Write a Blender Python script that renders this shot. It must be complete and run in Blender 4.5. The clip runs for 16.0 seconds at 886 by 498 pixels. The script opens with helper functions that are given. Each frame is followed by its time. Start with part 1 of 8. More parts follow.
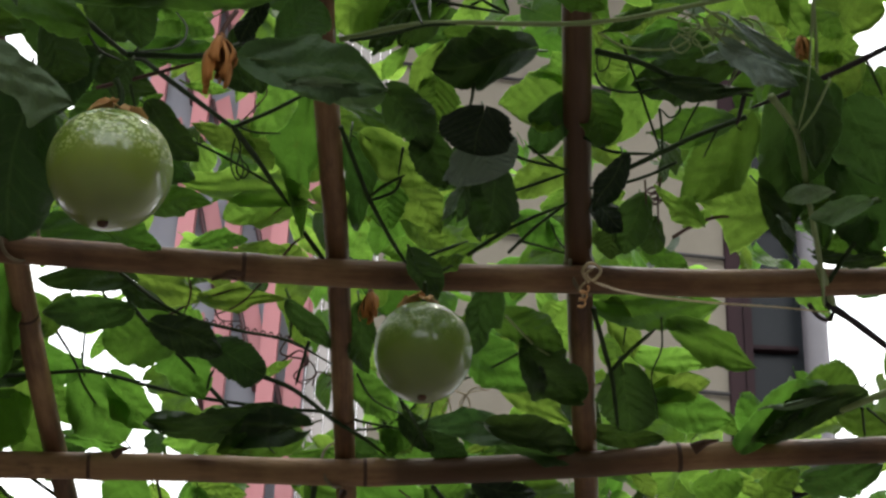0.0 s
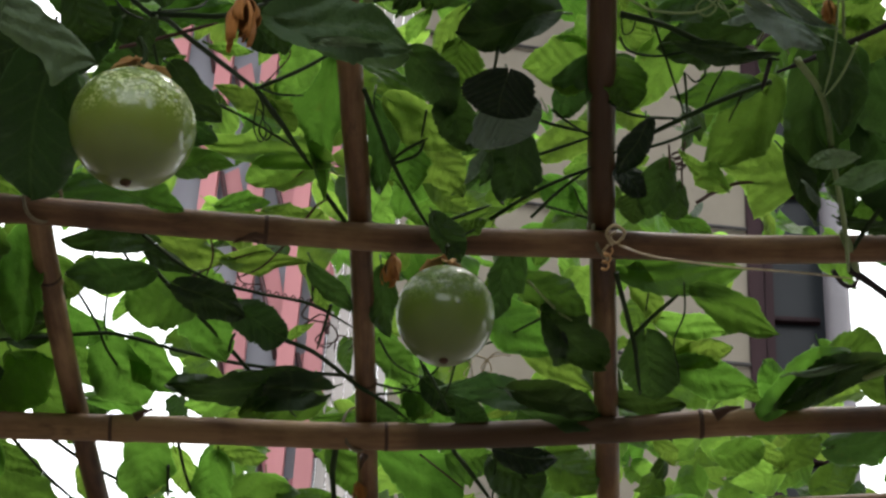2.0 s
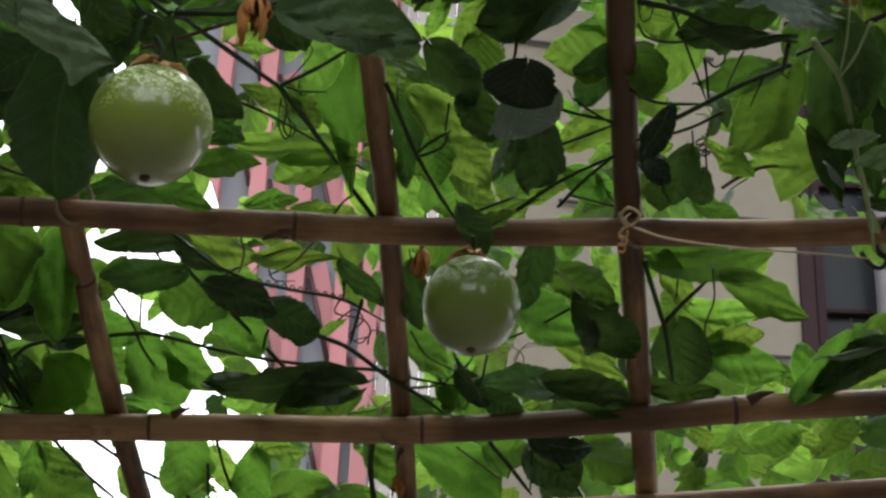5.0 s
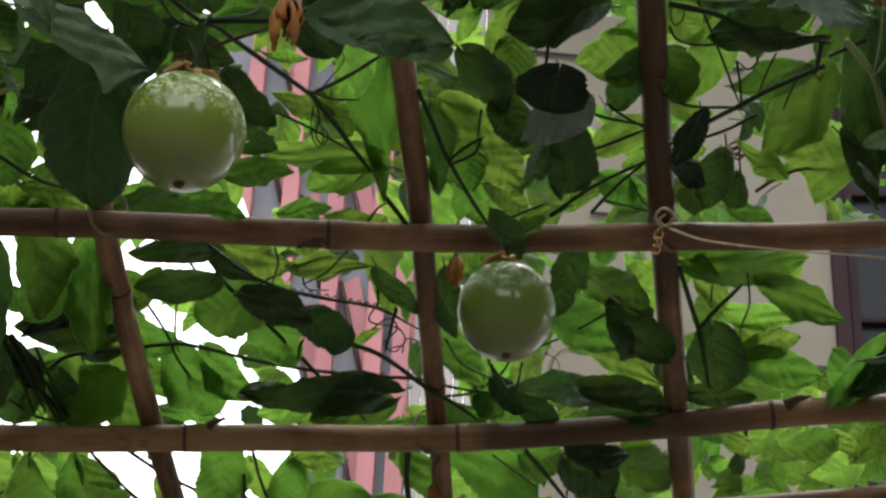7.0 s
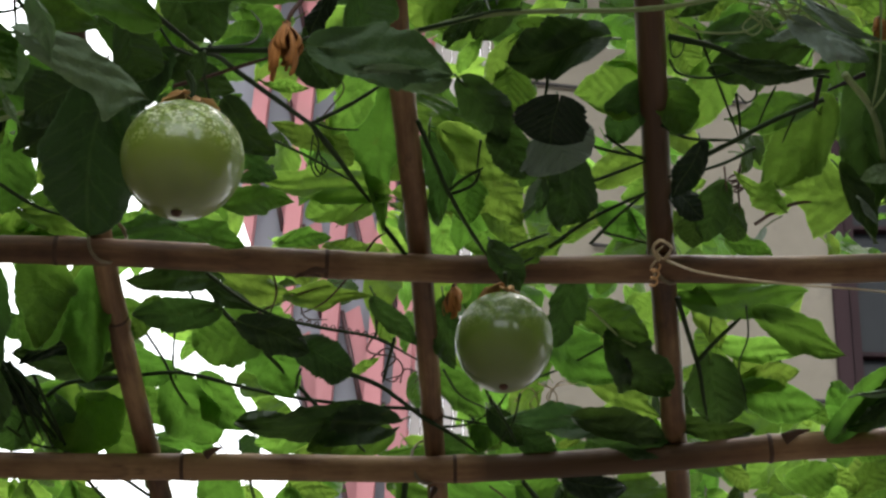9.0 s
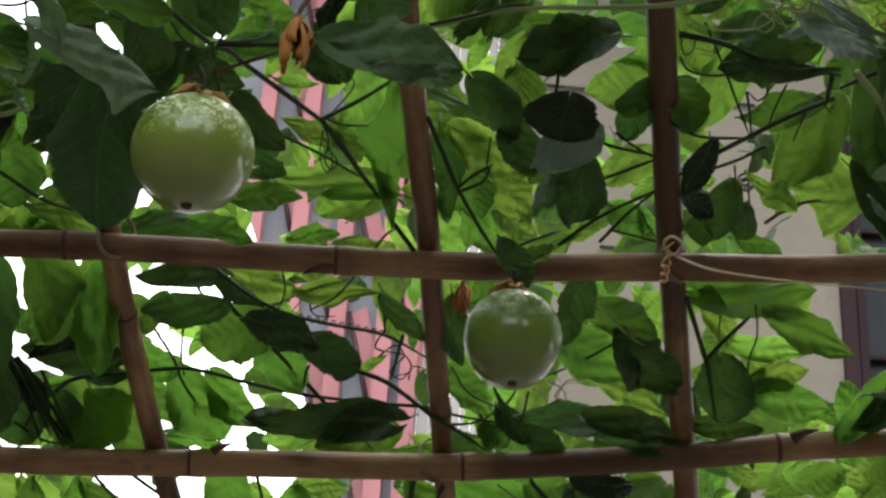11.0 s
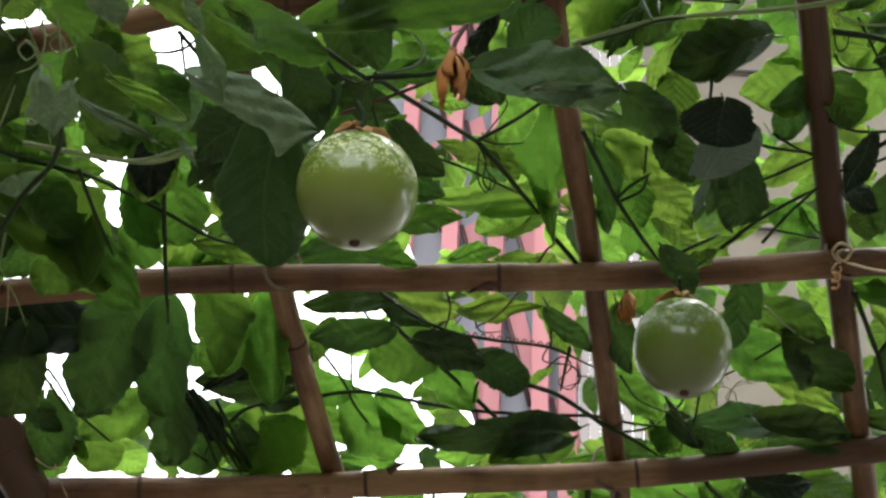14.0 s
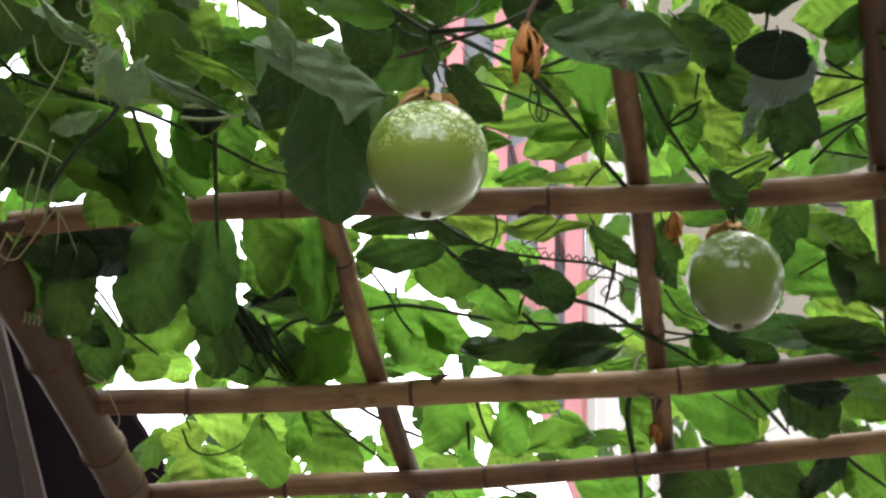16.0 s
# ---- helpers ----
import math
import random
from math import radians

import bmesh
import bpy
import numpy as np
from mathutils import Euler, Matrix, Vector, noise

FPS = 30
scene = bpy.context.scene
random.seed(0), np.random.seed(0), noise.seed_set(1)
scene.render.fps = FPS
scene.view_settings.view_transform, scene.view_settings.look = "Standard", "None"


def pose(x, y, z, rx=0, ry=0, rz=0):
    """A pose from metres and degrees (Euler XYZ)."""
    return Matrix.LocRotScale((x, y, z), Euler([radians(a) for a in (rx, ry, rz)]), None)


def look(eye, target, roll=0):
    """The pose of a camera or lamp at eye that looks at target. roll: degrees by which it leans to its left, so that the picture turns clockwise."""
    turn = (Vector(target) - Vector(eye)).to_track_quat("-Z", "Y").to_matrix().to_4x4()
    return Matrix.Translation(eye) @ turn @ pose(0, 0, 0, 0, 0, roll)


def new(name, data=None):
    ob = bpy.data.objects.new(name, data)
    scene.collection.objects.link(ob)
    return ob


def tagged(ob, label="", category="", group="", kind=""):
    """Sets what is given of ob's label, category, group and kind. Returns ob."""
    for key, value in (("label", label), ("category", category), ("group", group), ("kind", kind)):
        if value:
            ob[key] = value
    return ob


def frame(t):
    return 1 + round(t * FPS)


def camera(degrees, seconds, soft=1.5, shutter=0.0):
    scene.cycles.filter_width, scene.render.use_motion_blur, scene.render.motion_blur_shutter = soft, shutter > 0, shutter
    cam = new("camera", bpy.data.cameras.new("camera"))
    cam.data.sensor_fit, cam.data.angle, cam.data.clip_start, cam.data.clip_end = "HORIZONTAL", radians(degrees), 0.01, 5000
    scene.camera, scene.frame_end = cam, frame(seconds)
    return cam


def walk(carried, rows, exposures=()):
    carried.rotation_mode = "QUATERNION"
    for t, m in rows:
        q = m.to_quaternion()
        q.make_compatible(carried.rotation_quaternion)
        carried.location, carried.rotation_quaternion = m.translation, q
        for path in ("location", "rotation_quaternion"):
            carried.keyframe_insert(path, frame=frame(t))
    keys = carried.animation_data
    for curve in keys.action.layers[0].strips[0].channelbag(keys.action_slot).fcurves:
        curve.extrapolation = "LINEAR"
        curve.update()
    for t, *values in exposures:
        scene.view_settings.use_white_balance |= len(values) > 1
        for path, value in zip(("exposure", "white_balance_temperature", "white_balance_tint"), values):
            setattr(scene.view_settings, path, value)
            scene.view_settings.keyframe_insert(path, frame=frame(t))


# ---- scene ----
cam = camera(27.0, 16.0, soft=2.6)
PATH = [
    (0.0, 0.0000, 0.0000, 1.5500, 120.025, -2.232, -1.290),
    (0.5, 0.0064, 0.0013, 1.5464, 119.407, -2.289, -0.937),
    (1.0, -0.0036, 0.0033, 1.5496, 120.722, -2.743, -0.856),
    (1.5, -0.0052, 0.0061, 1.5513, 120.404, -2.963, -0.750),
    (2.0, -0.0013, 0.0071, 1.5466, 119.087, -2.865, -0.901),
    (2.5, 0.0057, 0.0009, 1.5436, 120.005, -2.855, -0.784),
    (3.0, 0.0116, -0.0011, 1.5437, 119.829, -2.564, -0.050),
    (3.5, 0.0154, -0.0025, 1.5412, 120.563, -2.905, 0.650),
    (4.0, 0.0188, -0.0013, 1.5370, 120.253, -2.922, 0.945),
    (4.5, 0.0266, -0.0055, 1.5364, 119.707, -2.445, 1.239),
    (4.7, 0.0268, -0.0028, 1.5340, 119.111, -2.405, 1.299),
    (6.8, 0.0249, 0.0073, 1.5220, 119.595, -2.335, 2.014),
    (7.0, 0.0249, 0.0064, 1.5226, 119.585, -2.298, 2.512),
    (7.5, 0.0304, 0.0047, 1.5207, 119.418, -2.220, 2.894),
    (8.0, 0.0371, -0.0006, 1.5177, 121.366, -2.546, 2.420),
    (8.5, 0.0348, 0.0021, 1.5192, 120.848, -2.489, 2.208),
    (9.0, 0.0287, 0.0066, 1.5228, 120.537, -2.734, 2.349),
    (11.3, 0.0262, 0.0114, 1.5192, 120.647, -3.256, 2.431),
    (11.5, 0.0254, 0.0066, 1.5202, 120.696, -3.133, 3.058),
    (12.0, 0.0181, -0.0056, 1.5309, 120.716, -2.884, 5.300),
    (12.5, 0.0259, -0.0102, 1.5356, 119.986, -2.132, 6.528),
    (13.0, 0.0305, -0.0066, 1.5337, 120.036, -1.879, 6.836),
    (13.5, 0.0280, -0.0071, 1.5344, 120.110, -1.875, 7.244),
    (14.0, 0.0146, -0.0089, 1.5360, 120.052, -2.383, 8.160),
    (14.5, -0.0134, -0.0266, 1.5639, 120.142, -2.914, 8.825),
    (15.0, -0.0331, -0.0518, 1.5977, 117.574, -2.749, 8.319),
    (15.5, -0.0379, -0.0639, 1.6184, 114.484, -2.431, 8.310),
    (16.0, -0.0358, -0.0720, 1.6322, 114.164, -1.863, 8.189),
]
EXPOSURE = [(0.0, -0.66), (4.5, -0.57), (8.5, -0.52), (11.5, -0.38), (12.5, -0.21), (14.6, 0.02), (15.4, 0.22), (16.0, 0.35)]
walk(cam, [(t, pose(*p)) for t, *p in PATH], EXPOSURE)

# ---------------------------------------------------------------- sky and sun: bright overcast day
SUN_AZ, SUN_EL = radians(35), radians(58)
world = bpy.data.worlds.new("sky")
scene.world = world
world.use_nodes = True
wt = world.node_tree
wt.nodes.clear()
w_out = wt.nodes.new("ShaderNodeOutputWorld")
w_bg = wt.nodes.new("ShaderNodeBackground")
w_sky = wt.nodes.new("ShaderNodeTexSky")
w_sky.sky_type, w_sky.sun_disc = "NISHITA", False
w_sky.sun_elevation, w_sky.sun_rotation = SUN_EL, SUN_AZ
w_sky.dust_density, w_sky.ozone_density = 6.0, 0.6
w_mix = wt.nodes.new("ShaderNodeMix")
w_mix.data_type = "RGBA"
w_mix.inputs[0].default_value = 0.8
w_mix.inputs[7].default_value = (15.0, 15.3, 15.6, 1)      # cloud cover
wt.links.new(w_sky.outputs[0], w_mix.inputs[6])
wt.links.new(w_mix.outputs[2], w_bg.inputs[0])
w_bg.inputs[1].default_value = 0.34
wt.links.new(w_bg.outputs[0], w_out.inputs[0])
sun = new("sun", bpy.data.lights.new("sun", "SUN"))
sun.data.energy, sun.data.angle, sun.data.color = 2.2, radians(11), (1, 0.96, 0.9)
sun.matrix_world = look((6 * math.sin(SUN_AZ), 6 * math.cos(SUN_AZ), 8 * math.tan(SUN_EL)), (0, 0, 0))

# ---------------------------------------------------------------- materials


def nodes_of(name):
    m = bpy.data.materials.new(name)
    m.use_nodes = True
    t = m.node_tree
    return m, t, t.nodes["Principled BSDF"], t.nodes["Material Output"]


def math_node(t, op, a, b=None, c=None, clamp=False):
    n = t.nodes.new("ShaderNodeMath")
    n.operation, n.use_clamp = op, clamp
    for i, v in enumerate((a, b, c)):
        if v is None:
            continue
        if isinstance(v, (int, float)):
            n.inputs[i].default_value = v
        else:
            t.links.new(v, n.inputs[i])
    return n.outputs[0]


def mix_color(t, fac, a, b, mode="MIX"):
    n = t.nodes.new("ShaderNodeMix")
    n.data_type, n.blend_type = "RGBA", mode
    for i, v in ((0, fac), (6, a), (7, b)):
        if isinstance(v, (int, float)):
            n.inputs[i].default_value = v
        elif isinstance(v, tuple):
            n.inputs[i].default_value = (*v, 1)
        else:
            t.links.new(v, n.inputs[i])
    return n.outputs[2]


def noise_node(t, scale, detail=4, rough=0.55, vector=None, stretch=None, kind="Object"):
    co = t.nodes.new("ShaderNodeTexCoord")
    v = vector or co.outputs[kind]
    if stretch:
        mp = t.nodes.new("ShaderNodeMapping")
        mp.inputs["Scale"].default_value = stretch
        t.links.new(v, mp.inputs["Vector"])
        v = mp.outputs[0]
    n = t.nodes.new("ShaderNodeTexNoise")
    n.inputs["Scale"].default_value, n.inputs["Detail"].default_value, n.inputs["Roughness"].default_value = scale, detail, rough
    t.links.new(v, n.inputs["Vector"])
    return n.outputs["Fac"]


def ramp(t, fac, *stops):
    n = t.nodes.new("ShaderNodeValToRGB")
    while len(n.color_ramp.elements) < len(stops):
        n.color_ramp.elements.new(0.5)
    for e, (p, c) in zip(n.color_ramp.elements, stops):
        e.position, e.color = p, (*c, 1) if len(c) == 3 else c
    t.links.new(fac, n.inputs[0])
    return n.outputs[0]


def bump(t, bsdf, height, strength, distance):
    b = t.nodes.new("ShaderNodeBump")
    b.inputs["Strength"].default_value, b.inputs["Distance"].default_value = strength, distance
    t.links.new(height, b.inputs["Height"])
    t.links.new(b.outputs[0], bsdf.inputs["Normal"])


def leaf_material(name, dark, light, through_col, rough, see):
    """A leaf: veined blade, waxy, letting daylight through."""
    m, t, b, out = nodes_of(name)
    uv = t.nodes.new("ShaderNodeUVMap")
    sep = t.nodes.new("ShaderNodeSeparateXYZ")
    t.links.new(uv.outputs[0], sep.inputs[0])
    warp = noise_node(t, 6, 2, 0.5, uv.outputs[0])
    ax = math_node(t, "ABSOLUTE", sep.outputs[0])
    s = math_node(t, "SUBTRACT", math_node(t, "ADD", sep.outputs[1], math_node(t, "MULTIPLY", warp, 0.12)), math_node(t, "MULTIPLY", ax, 0.8))
    side = math_node(t, "PINGPONG", s, 0.085)
    quilt = math_node(t, "MULTIPLY", side, 11.0)
    side = math_node(t, "SUBTRACT", 1.0, math_node(t, "MULTIPLY", side, 60.0), clamp=True)
    mid = math_node(t, "SUBTRACT", 1.0, math_node(t, "MULTIPLY", ax, 55.0), clamp=True)
    vein = math_node(t, "MAXIMUM", math_node(t, "MULTIPLY", side, 0.45), mid)
    info = t.nodes.new("ShaderNodeObjectInfo")
    geo = t.nodes.new("ShaderNodeNewGeometry")
    rnd = math_node(t, "FRACT", math_node(t, "ADD", info.outputs["Random"], geo.outputs["Random Per Island"]))
    place = t.nodes.new("ShaderNodeVectorMath")
    place.operation = "ADD"
    t.links.new(uv.outputs[0], place.inputs[0])
    t.links.new(math_node(t, "MULTIPLY", rnd, 37.0), place.inputs[1])
    blot = noise_node(t, 3.2, 5, 0.62, place.outputs[0])
    fine = noise_node(t, 34, 3, 0.6, place.outputs[0])
    f = math_node(t, "ADD", math_node(t, "MULTIPLY", rnd, 0.6), math_node(t, "MULTIPLY", math_node(t, "SUBTRACT", blot, 0.3), 0.7), clamp=True)
    col = mix_color(t, f, dark, light)
    spots = ramp(t, noise_node(t, 9, 2, 0.5, place.outputs[0]), (0.68, (0, 0, 0)), (0.76, (1, 1, 1)))
    col = mix_color(t, math_node(t, "MULTIPLY", spots, 0.2), col, (0.13, 0.12, 0.02))
    col = mix_color(t, math_node(t, "MULTIPLY", vein, 0.28), col, (0.13, 0.20, 0.05))
    t.links.new(col, b.inputs["Base Color"])
    t.links.new(math_node(t, "ADD", rough - 0.1, math_node(t, "MULTIPLY", blot, 0.25)), b.inputs["Roughness"])
    b.inputs["Specular IOR Level"].default_value = 0.28
    hgt = math_node(t, "ADD", math_node(t, "MULTIPLY", fine, 0.12), math_node(t, "MULTIPLY", quilt, 0.16))
    hgt = math_node(t, "ADD", hgt, math_node(t, "MULTIPLY", blot, 0.7))
    bp = t.nodes.new("ShaderNodeBump")
    bp.inputs["Strength"].default_value, bp.inputs["Distance"].default_value = 0.7, 0.010
    t.links.new(hgt, bp.inputs["Height"])
    t.links.new(bp.outputs[0], b.inputs["Normal"])
    tr = t.nodes.new("ShaderNodeBsdfTranslucent")
    t.links.new(bp.outputs[0], tr.inputs["Normal"])
    tcol = mix_color(t, math_node(t, "MULTIPLY", vein, 0.45), tuple(1.2 * q for q in through_col), tuple(0.55 * q for q in through_col))
    cells = t.nodes.new("ShaderNodeTexVoronoi")
    cells.feature = "DISTANCE_TO_EDGE"
    cells.inputs["Scale"].default_value = 26
    t.links.new(place.outputs[0], cells.inputs["Vector"])
    net = math_node(t, "SUBTRACT", 1.0, math_node(t, "MULTIPLY", cells.outputs["Distance"], 9.0), clamp=True)
    tcol = mix_color(t, math_node(t, "MULTIPLY", net, 0.16), tcol, tuple(0.5 * q for q in through_col))
    cloud = noise_node(t, 8, 3, 0.6, place.outputs[0])
    tcol = mix_color(t, math_node(t, "ADD", 0.45, math_node(t, "MULTIPLY", math_node(t, "SUBTRACT", cloud, 0.35), 1.0), clamp=True), tuple(0.6 * q for q in through_col), tcol)
    tcol = mix_color(t, math_node(t, "MULTIPLY", spots, 0.4), tcol, (through_col[0] * 1.1, through_col[1] * 0.7, through_col[2]))
    # bright backlit edge is painted in: the margin gets a lighter colour
    edge = t.nodes.new("ShaderNodeAttribute")
    edge.attribute_name = "rim"
    margin = math_node(t, "MULTIPLY", math_node(t, "SUBTRACT", edge.outputs["Fac"], 0.72), 3.0, clamp=True)
    tcol = mix_color(t, margin, tcol, tuple(1.9 * q + 0.045 for q in through_col))
    hsv = t.nodes.new("ShaderNodeHueSaturation")
    t.links.new(math_node(t, "ADD", 0.485, math_node(t, "MULTIPLY", rnd, 0.03)), hsv.inputs["Hue"])
    t.links.new(math_node(t, "ADD", 0.45, math_node(t, "MULTIPLY", f, 1.1)), hsv.inputs["Value"])
    t.links.new(tcol, hsv.inputs["Color"])
    t.links.new(hsv.outputs[0], tr.inputs[0])
    mx = t.nodes.new("ShaderNodeMixShader")
    mx.inputs[0].default_value = see
    t.links.new(b.outputs[0], mx.inputs[1])
    t.links.new(tr.outputs[0], mx.inputs[2])
    t.links.new(mx.outputs[0], out.inputs[0])
    return m


def grained(name, c1, c2, scale, rough=0.6, stretch=None, bump_d=0.002, metal=0.0, stain=None, spec=0.5):
    m, t, b, out = nodes_of(name)
    n1 = noise_node(t, scale, 6, 0.6, stretch=stretch)
    n2 = noise_node(t, scale * 0.13, 3, 0.5)
    f = math_node(t, "ADD", math_node(t, "MULTIPLY", n1, 0.7), math_node(t, "MULTIPLY", n2, 0.45), clamp=True)
    col = ramp(t, f, (0.3, c1), (0.8, c2))
    if stain:
        col = mix_color(t, ramp(t, noise_node(t, scale * 0.3, 5, 0.65), (0.55, (0, 0, 0)), (0.7, (1, 1, 1))), col, stain)
    info = t.nodes.new("ShaderNodeObjectInfo")
    hsv = t.nodes.new("ShaderNodeHueSaturation")
    t.links.new(math_node(t, "ADD", 0.88, math_node(t, "MULTIPLY", info.outputs["Random"], 0.24)), hsv.inputs["Value"])
    t.links.new(col, hsv.inputs["Color"])
    t.links.new(hsv.outputs[0], b.inputs["Base Color"])
    b.inputs["Roughness"].default_value, b.inputs["Metallic"].default_value = rough, metal
    b.inputs["Specular IOR Level"].default_value = spec
    bump(t, b, n1, 0.4, bump_d)
    return m


LEAF = leaf_material("leaf_green", (0.018, 0.054, 0.009), (0.042, 0.100, 0.014), (0.127, 0.266, 0.030), 0.5, 0.48)
# darker copy of the leaf; shade from leaves above is in its colour
LEAF_HALF_SHADE = leaf_material("leaf_half_shade", (0.014, 0.036, 0.010), (0.031, 0.066, 0.018), (0.052, 0.108, 0.016), 0.5, 0.34)
LEAF_MATT = leaf_material("leaf_underside", (0.128, 0.190, 0.116), (0.185, 0.262, 0.162), (0.105, 0.21, 0.045), 0.55, 0.22)
LEAF_YOUNG = leaf_material("leaf_young", (0.038, 0.09, 0.014), (0.062, 0.13, 0.022), (0.245, 0.430, 0.056), 0.5, 0.56)

# near-black copy of the leaf: deep shade is put into its colour
LEAF_SHADED = leaf_material("leaf_deep_shade", (0.005, 0.014, 0.006), (0.010, 0.023, 0.009), (0.010, 0.026, 0.005), 0.5, 0.12)
# a further step of shade set by colour, short of the near-black copy
LEAF_FULL_SHADE = leaf_material("leaf_full_shade", (0.010, 0.027, 0.008), (0.022, 0.046, 0.014), (0.030, 0.068, 0.010), 0.46, 0.27)
# greyer, duller tone of leaf green
LEAF_DULL = leaf_material("leaf_grey_green", (0.036, 0.076, 0.030), (0.066, 0.116, 0.052), (0.050, 0.11, 0.02), 0.45, 0.25)
# pale grey colour painted in place of sky reflected on the leaf
LEAF_SHEEN = leaf_material("leaf_painted_sheen", (0.135, 0.185, 0.155), (0.20, 0.255, 0.225), (0.06, 0.12, 0.03), 0.36, 0.12)


def bamboo_material():
    """Dry bamboo: fibres along the culm, brown mottling and dark stains."""
    m, t, b, out = nodes_of("bamboo_dry")
    co = t.nodes.new("ShaderNodeTexCoord")
    info = t.nodes.new("ShaderNodeObjectInfo")
    place = t.nodes.new("ShaderNodeVectorMath")
    place.operation = "ADD"
    t.links.new(co.outputs["UV"], place.inputs[0])
    t.links.new(math_node(t, "MULTIPLY", info.outputs["Random"], 13.0), place.inputs[1])
    fibre = noise_node(t, 160, 4, 0.6, place.outputs[0], (1, 0.05, 1))
    mottle = noise_node(t, 14, 5, 0.65, place.outputs[0], (1, 0.5, 1))
    broad = noise_node(t, 3.5, 3, 0.5, place.outputs[0])
    f = math_node(t, "ADD", math_node(t, "MULTIPLY", fibre, 0.35), math_node(t, "SUBTRACT", math_node(t, "ADD", math_node(t, "MULTIPLY", mottle, 0.8), math_node(t, "MULTIPLY", broad, 0.75)), 0.36))
    col = ramp(t, f, (0.38, (0.042, 0.020, 0.012)), (0.58, (0.128, 0.066, 0.034)), (0.78, (0.250, 0.150, 0.076)))
    stain = ramp(t, noise_node(t, 26, 5, 0.7, place.outputs[0], (1, 0.35, 1)), (0.60, (0, 0, 0)), (0.72, (1, 1, 1)))
    col = mix_color(t, math_node(t, "MULTIPLY", stain, 0.7), col, (0.022, 0.011, 0.008))
    # pole runs that lie in shade are darkened in the base colour
    shade_attr = t.nodes.new("ShaderNodeAttribute")
    shade_attr.attribute_name = "shadowed"
    col = mix_color(t, math_node(t, "MULTIPLY", shade_attr.outputs["Fac"], math_node(t, "ADD", 0.35, math_node(t, "MULTIPLY", mottle, 0.8)), clamp=True), col, (0.042, 0.021, 0.011))
    t.links.new(col, b.inputs["Base Color"])
    t.links.new(math_node(t, "ADD", 0.38, math_node(t, "MULTIPLY", mottle, 0.3)), b.inputs["Roughness"])
    b.inputs["Specular IOR Level"].default_value = 0.22
    bump(t, b, math_node(t, "ADD", fibre, math_node(t, "MULTIPLY", mottle, 1.5)), 0.35, 0.0015)
    return m


BAMBOO = bamboo_material()
BAMBOO_NODE = grained("bamboo_node", (0.025, 0.012, 0.008), (0.09, 0.045, 0.025), 60, 0.7, None, 0.002, spec=0.3)
STEM = grained("vine_stem", (0.007, 0.015, 0.005), (0.022, 0.042, 0.011), 60, 0.6, None, 0.001, spec=0.15)
STEM_OLD = grained("vine_stem_old", (0.012, 0.009, 0.011), (0.028, 0.020, 0.024), 70, 0.7, None, 0.001, spec=0.2)
STEM_PALE = grained("vine_stem_pale", (0.10, 0.15, 0.045), (0.19, 0.25, 0.09), 60, 0.5, None, 0.001)
STEM_WOODY = grained("vine_stem_woody", (0.03, 0.014, 0.011), (0.08, 0.04, 0.03), 80, 0.7, None, 0.001, spec=0.3)
TENDRIL = grained("tendril_dry", (0.20, 0.15, 0.08), (0.38, 0.30, 0.17), 80, 0.6, None, 0.0005)
DRY = grained("dry_petal", (0.050, 0.017, 0.004), (0.42, 0.165, 0.028), 55, 0.8, (1, 1, 0.3), 0.002)
CALYX = grained("dry_calyx", (0.26, 0.12, 0.04), (0.50, 0.30, 0.12), 70, 0.8, None, 0.002)
WALL = grained("painted_render_beige", (0.172, 0.152, 0.118), (0.218, 0.194, 0.152), 9, 0.9, None, 0.003, stain=(0.15, 0.132, 0.11))
WALL_WHITE = grained("white_cladding", (0.36, 0.335, 0.32), (0.44, 0.415, 0.395), 6, 0.6, (1, 1, 0.1), 0.002)
PINK = grained("faded_red_paint", (0.30, 0.098, 0.105), (0.42, 0.165, 0.175), 5, 0.55, (1, 1, 0.15), 0.002, stain=(0.29, 0.13, 0.13))
GREY_PANEL = grained("grey_sheet", (0.13, 0.135, 0.16), (0.19, 0.195, 0.225), 5, 0.5, (1, 1, 0.2), 0.002)
DARK_GAP = grained("dark_brown_paint", (0.045, 0.022, 0.024), (0.075, 0.038, 0.04), 12, 0.6, None, 0.002)
FRAME = grained("maroon_window_frame", (0.014, 0.005, 0.007), (0.024, 0.010, 0.012), 14, 0.6, (1, 1, 0.2), 0.002, spec=0.15)
PIPE = grained("grey_plastic_pipe", (0.095, 0.088, 0.098), (0.135, 0.125, 0.138), 10, 0.5, None, 0.001)
CABLE = grained("black_cable", (0.02, 0.018, 0.018), (0.04, 0.035, 0.035), 30, 0.6, None, 0.001)
CONCRETE = grained("concrete_paving", (0.105, 0.096, 0.082), (0.18, 0.166, 0.148), 5, 0.9, None, 0.004, stain=(0.085, 0.078, 0.07))
SHED = grained("purple_brown_boards", (0.030, 0.020, 0.025), (0.050, 0.034, 0.039), 14, 0.6, (1, 1, 0.1), 0.002)
SHED_BROWN = grained("brown_batten", (0.055, 0.036, 0.034), (0.085, 0.058, 0.053), 14, 0.6, (1, 1, 0.1), 0.002)
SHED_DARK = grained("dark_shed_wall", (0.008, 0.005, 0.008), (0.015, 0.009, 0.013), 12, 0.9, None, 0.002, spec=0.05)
TWINE = grained("tie_twine", (0.10, 0.08, 0.05), (0.2, 0.16, 0.1), 90, 0.8, None, 0.001)


